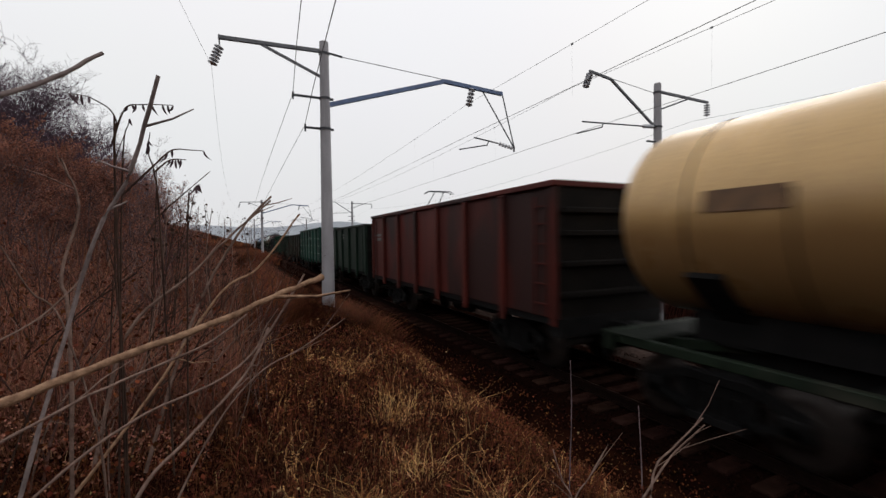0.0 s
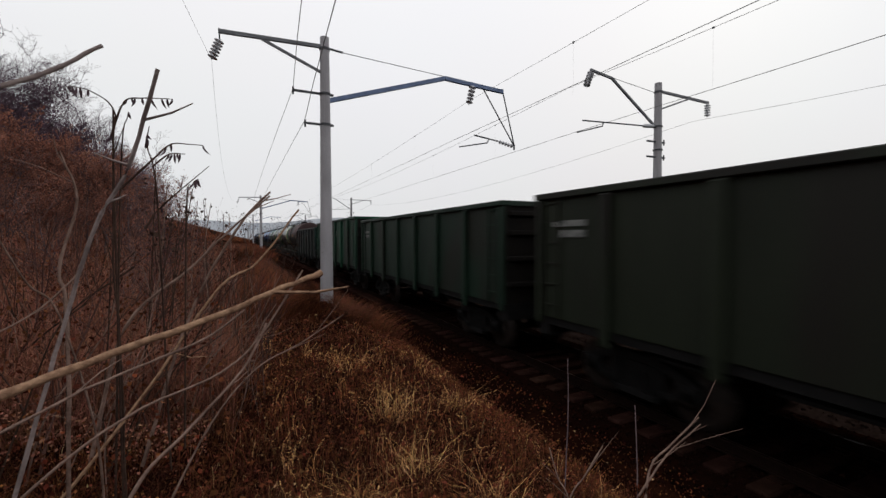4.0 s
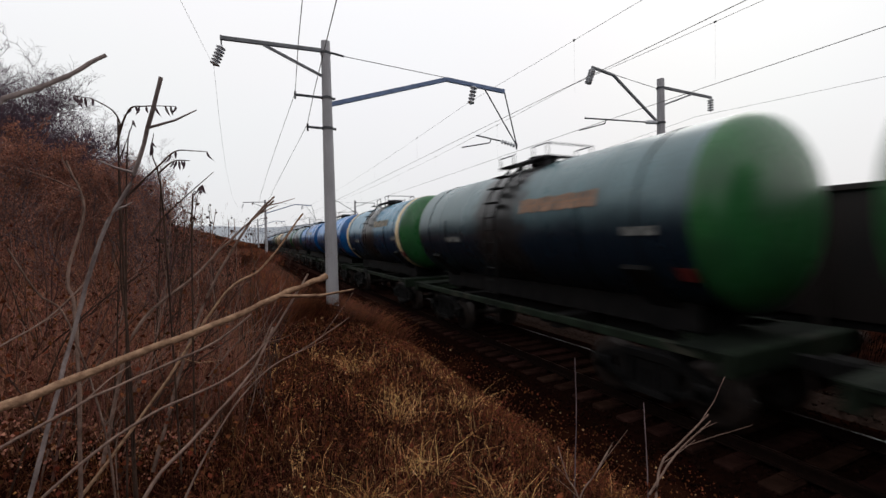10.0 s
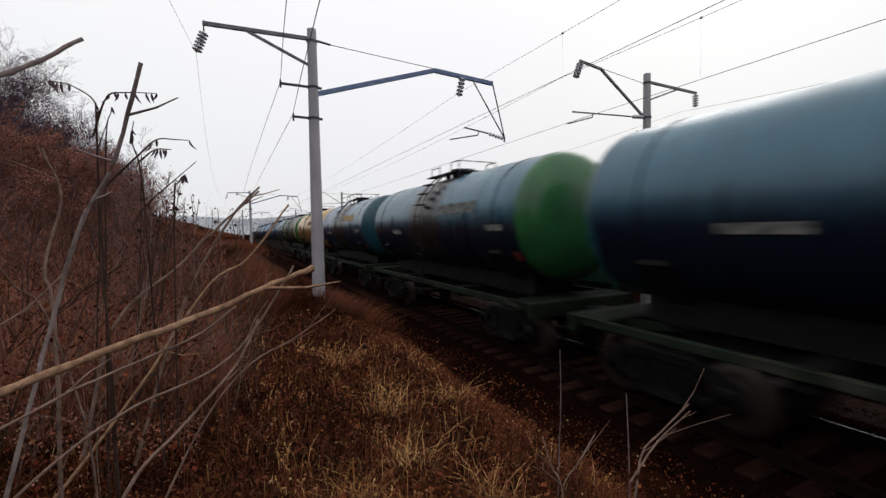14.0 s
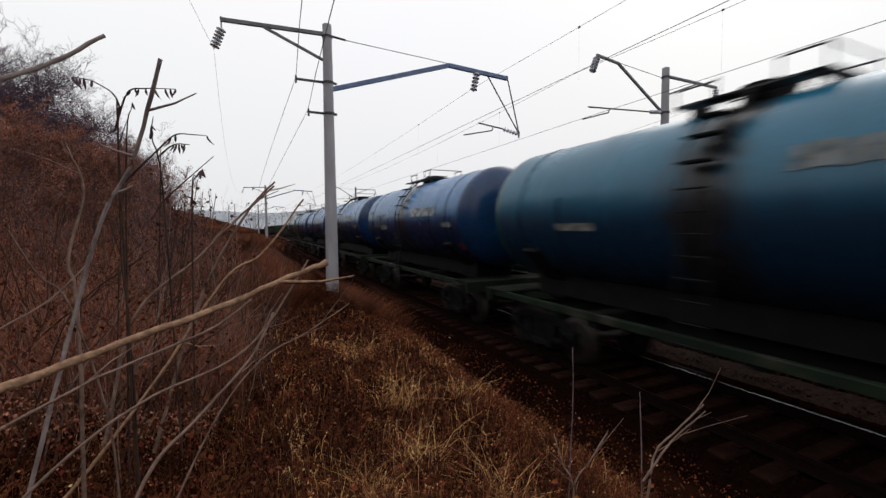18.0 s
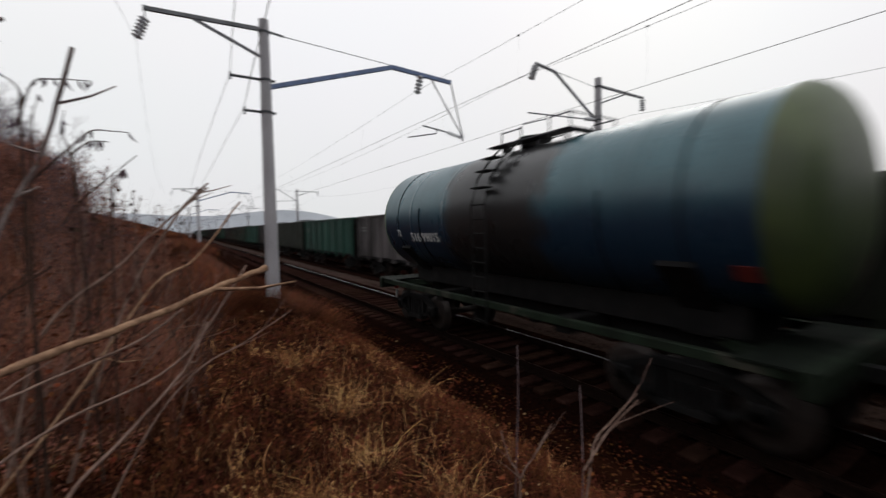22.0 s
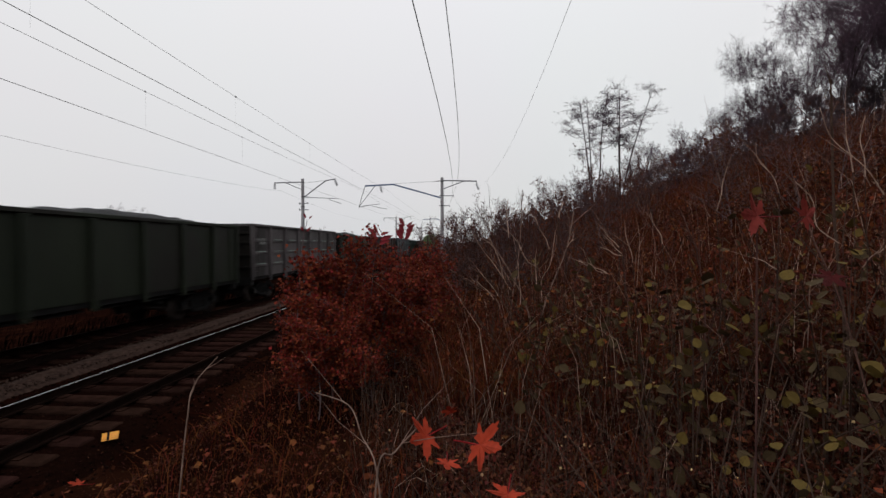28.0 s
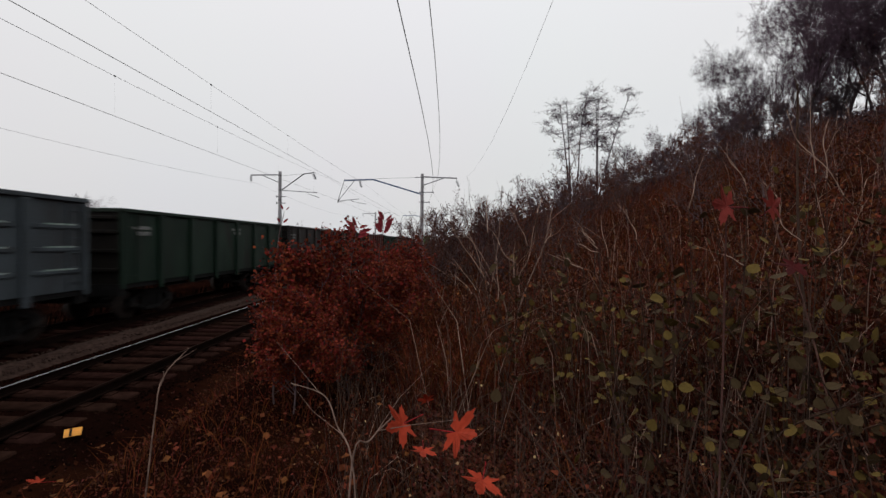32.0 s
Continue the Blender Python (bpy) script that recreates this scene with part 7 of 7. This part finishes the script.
for i in range(60):
    a, d = radians(random.uniform(-38, -4)), math.exp(random.uniform(math.log(3.6), math.log(15)))
    sapling(i, d * math.sin(a), d * math.cos(a), random.uniform(0.6, 1.15), random.uniform(0.05, 0.5), random.uniform(0, 6.28))
for i in range(42):
    a, d = radians(random.uniform(178, 238)), math.exp(random.uniform(math.log(2.8), math.log(16)))
    sapling(i, d * math.sin(a), d * math.cos(a), random.uniform(0.6, 1.0), random.uniform(0.05, 0.4), random.uniform(0, 6.28))
for i in range(38):
    a, d = radians(random.uniform(-10, 3.5)), random.uniform(4.5, 10)
    sapling(i, d * math.sin(a), d * math.cos(a), random.uniform(0.45, 0.9), random.uniform(0.05, 0.3), random.uniform(0, 6.28))
for i in range(14):
    sapling(i, 1.0 + 1.2 * random.random(), 10 + 2.2 * i + random.random(), random.uniform(0.4, 0.7), 0.2, random.uniform(0, 6.28))


# broad leaves near the standpoint
def leaf_mesh(name, lobes, material, length):
    """A broad leaf with a fold along its rib; lobes: how deep its edge is cut."""
    bm = bmesh.new()
    n = 22
    mid = [bm.verts.new((0, length * (k / 5), -0.02 * length * math.sin(k / 5 * 3.14))) for k in range(6)]
    for s in (-1, 1):
        edge = []
        for k in range(n + 1):
            u = k / n
            w = math.sin(math.pi * u ** 0.8) ** 0.8 * 0.42
            w *= 1 - lobes * (0.5 + 0.5 * math.cos(u * 2 * math.pi * 3.2))
            edge.append(bm.verts.new((s * w * length, length * (u + (0.12 * lobes * math.sin(u * 20))), 0.12 * w * length)))
        for k in range(n):
            a, b = mid[min(5, k * 5 // n)], mid[min(5, (k + 1) * 5 // n)]
            vs = [a, edge[k], edge[k + 1]] + ([b] if b is not a else [])
            if len({v.co.copy().freeze() for v in vs}) == len(vs):
                bm.faces.new(vs)
    rod(bm, (0, 0, 0), (0, -length * 0.5, -0.05 * length), 0.012 * length, 4)
    return data(name, bm, material)


def maple_mesh(name, material, length):
    """A five-lobed leaf, cupped and toothed, with its stalk."""
    bm = bmesh.new()
    lobes = ((0, 1.0), (52, 0.88), (-52, 0.86), (108, 0.6), (-110, 0.58))
    mid = bm.verts.new((0, 0.3 * length, -0.02 * length))
    rim = []
    for k in range(73):
        a = -158 + 316 * k / 72
        r = 0.3
        for c, h in lobes:
            r = max(r, h * max(0.0, 1 - abs(a - c) / 34) ** 0.75)
        r *= 0.62 * (1 + 0.09 * math.sin(k * 2.7)) * length
        x, y = r * math.sin(radians(a)), 0.3 * length + r * math.cos(radians(a))
        rim.append(bm.verts.new((x, y, 0.9 * r * r / length * (0.35 + 0.3 * math.sin(a * 0.05)))))
    for p, q in zip(rim[:-1], rim[1:]):
        bm.faces.new((mid, q, p))
    rod(bm, (0, 0.28 * length, -0.01), (0.05 * length, -0.45 * length, -0.08 * length), 0.012 * length, 4)
    return data(name, bm, material)


MAPLE = maple_mesh("maple_leaf", LEAF_RED, 0.14)
OVAL = leaf_mesh("oval_leaf", 0.0, LEAF_YELLOW, 0.075)
OVAL_B = leaf_mesh("withered_oval_leaf", 0.05, LEAF_DULL, 0.075)


def single_leaf(me, x, y, z, turn, tilt, s, label):
    """A leaf whose face looks about towards the standpoint, its tip turned by degrees in its own plane."""
    n = (Vector(EYE) - Vector((x, y, z))).to_track_quat("Z", "Y").to_matrix().to_4x4()
    ob = put(me.name, me)
    ob.matrix_basis = Matrix.Translation((x, y, z)) @ n @ pose(0, 0, 0, tilt, 0, turn) @ Matrix.Diagonal((s, s, s, 1))
    return tagged(ob, label, "leaf", "broad leaves")


single_leaf(MAPLE, 0.11, -1.50, 1.98, 115, 45, 1.25, "bright red maple leaf on a thin twig")
single_leaf(MAPLE, 0.00, -1.50, 1.95, -110, 45, 1.45, "bright red maple leaf on a thin twig")
single_leaf(MAPLE, 0.06, -1.52, 2.03, 20, 60, 0.55, "dull red maple leaf on a thin twig")
single_leaf(MAPLE, 0.07, -1.48, 1.90, 175, 55, 0.8, "bright red maple leaf hanging below a twig")
single_leaf(MAPLE, -0.14, -1.39, 1.86, 165, 50, 1.15, "orange-red maple leaf in the grass")
ROSE = maple_mesh("dull_maple_leaf", LEAF_ROSE, 0.14)
FLYING = maple_mesh("dark_maple_leaf", LEAF_MAROON, 0.14)
single_leaf(ROSE, -0.68, -0.99, 2.71, 95, 55, 0.8, "dull rose-red leaf on a twig in the brush")
single_leaf(ROSE, -0.72, -0.96, 2.70, -70, 62, 0.62, "dull rose-red leaf on a twig in the brush")
single_leaf(FLYING, -0.83, -1.00, 2.59, 160, 40, 0.55, "dark maroon leaf on a twig in the brush")
stem([(-0.72, -1.1, 1.35), (-0.7, -1.06, 2.2), (-0.68, -1.03, 2.6), (-0.66, -1.0, 2.72)], 0.0035, 0.002, "thin twig bearing red leaves", SAPLING_BARK, 2, 29)
for x, y in ((4.75, -4.95), (4.95, -4.1)):
    tagged(put("fallen_maple_leaf", MAPLE, at=Matrix.LocRotScale((x, y, -0.3), Euler((0.1, 0.05, x * 9)), Vector((1.5,) * 3))), "red leaf fallen on the ballast", "leaf", "broad leaves")

for k in range(62):
    near = k > 35
    a, d = (radians(203 + 1.05 * (k - 36)), 1.35 + 1.0 * random.random()) if near else (radians(188 + 1.3 * k), 2.4 + 2.4 * random.random())
    x, y = d * math.sin(a), d * math.cos(a)
    g = float(ground_z(x, y))
    p = thing("leafy_seedling", "young shrub with yellow-green leaves in the brush", "shrub", "yellow-leaved shrubs", at=pose(x, y, g))
    tl = []
    for b in range(2 if near else 5):
        top = np.array([random.uniform(-0.45, 0.45), random.uniform(-0.45, 0.45), random.uniform(0.15, 0.75) if near else random.uniform(0.3, 1.2)])
        line = smooth_line([(0, 0, 0), top * [0.3, 0.3, 0.55], top])
        tl.append((line, np.linspace(0.006, 0.002, len(line))))
        for q in range(7):
            c = line[random.randint(len(line) // 3, len(line) - 1)] + np.array([random.uniform(-0.08, 0.08), random.uniform(-0.08, 0.08), random.uniform(-0.04, 0.04)])
            put("leaf", OVAL if random.random() < 0.4 else OVAL_B, p,
                at=Matrix.LocRotScale(Vector(c), Euler((random.uniform(-0.4, 1.6), random.uniform(-0.8, 0.8), random.uniform(0, 6.28))), Vector((random.uniform(0.4, 0.8) if near else random.uniform(0.55, 1.05),) * 3)))
    put("stem", array_mesh("stem", *tubes(tl, 4), BROWN_BARK), p)

# red-leaved sprigs above the shrub
SPRIG_LEAF = leaf_mesh("sprig_leaf", 0.28, LEAF_ROSE, 0.13)
for i, (top, spread, n, size) in enumerate((((1.04, -4.89, 2.76), 1.25, 9, 1.1), ((0.73, -4.95, 2.84), 0.8, 12, 1.0), ((1.80, -4.66, 2.93), 0.8, 6, 0.5))):
    s = thing("red_sprig", "upright sprig with dark red leaves above the shrub", "sprig", "red sprigs")
    x, y, z = top
    line = smooth_line([(x + 0.12, y + 0.1, 1.2), (x + 0.05, y + 0.05, z - 0.4), top])
    put("stem", array_mesh("stem", *tubes([(line, np.linspace(0.007, 0.003, len(line)))], 5), TWIG), s)
    for q in range(n):
        c = Vector(line[len(line) - 1 - (q // 3) * (3 if i == 2 else 1)])
        turn = spread * ((q % 3) - 1) + 0.35 * math.sin(q * 2.1)
        d = Vector((math.sin(turn), 0.25 * math.sin(q * 1.7), math.cos(turn))).normalized()
        f = Vector((0.4 * math.sin(q * 1.9), 1.0, 0.3))
        f = (f - d * f.dot(d)).normalized()
        m = Matrix((d.cross(f), d, f)).transposed().to_4x4()
        k = size * (0.75 + 0.12 * (q % 4))
        put("leaf", SPRIG_LEAF, s, at=Matrix.Translation(c + d * 0.03) @ m @ Matrix.Diagonal((k * 0.5, k, k, 1)))

# the orange marker lying by the sleepers
mk = thing("orange_marker", "folded orange marker plate lying beside the sleepers", "marker", at=pose(5.3, -5.94, -0.2, 0, 0, 35) @ Matrix.Scale(0.82, 4))
for s, nm in ((-1, "plate"), (1, "folded_plate")):
    bm = bmesh.new()
    bar(bm, (0, 0, 0.1), (0, s * 0.13, 0.01), 0.24, 0.012)
    pl = part(nm, bm, ORANGE, mk)
    bm = bmesh.new()
    bar(bm, (0.03, 0, 0.108), (0.03, s * 0.13, 0.018), 0.035, 0.006)
    part("stripe", bm, STEEL, pl, "dark stripe")


# ---- what moves ----
def near_rear(t):
    """Where the near train's rear coupler is along the track at t seconds."""
    lead = np.interp(t, [-5, 0, 1, 2.5, 4, 6, 8, 9, 10, 11, 12, 13, 15, 18, 20, 21, 21.6, 22.2, 22.6, 23, 25, 27.5, 32],
                     [-1.5, -1.25, -0.8, 0.1, 0.75, 1.4, 1.65, 1.85, 2.0, 1.9, 1.75, 1.6, 1.25, 0.6, 0.3, -0.1, -0.18, -0.3, -0.65, -1.0, -1.9, -6.0, -14.0])
    return 320.8 - 13.98 * t + float(lead)


def motions():
    times = [0, 1, 2.5, 4, 6, 8, 9, 10, 11, 12, 13, 15, 18, 20, 21, 21.6, 22.2, 22.6, 23, 25, 26.2, 27.5, 29.5, 32]
    at = 0.0
    for w, length in zip(near_train, near_length):
        mid = at + length / 2
        walk(w, [(t, pose(TRACK_A, near_rear(t) - mid, 0)) for t in times])
        at += length
    for k, w in far_train:
        walk(w, [(t, pose(TRACK_B, -313.3 + 15.49 * t - 13.92 * (k + 0.5), LOW_B)) for t in (0, 16, 32)])
    walk(loco, [(t, pose(TRACK_B, 38.5 + 15.49 * t, LOW_B)) for t in (0, 16, 32)])


motions()
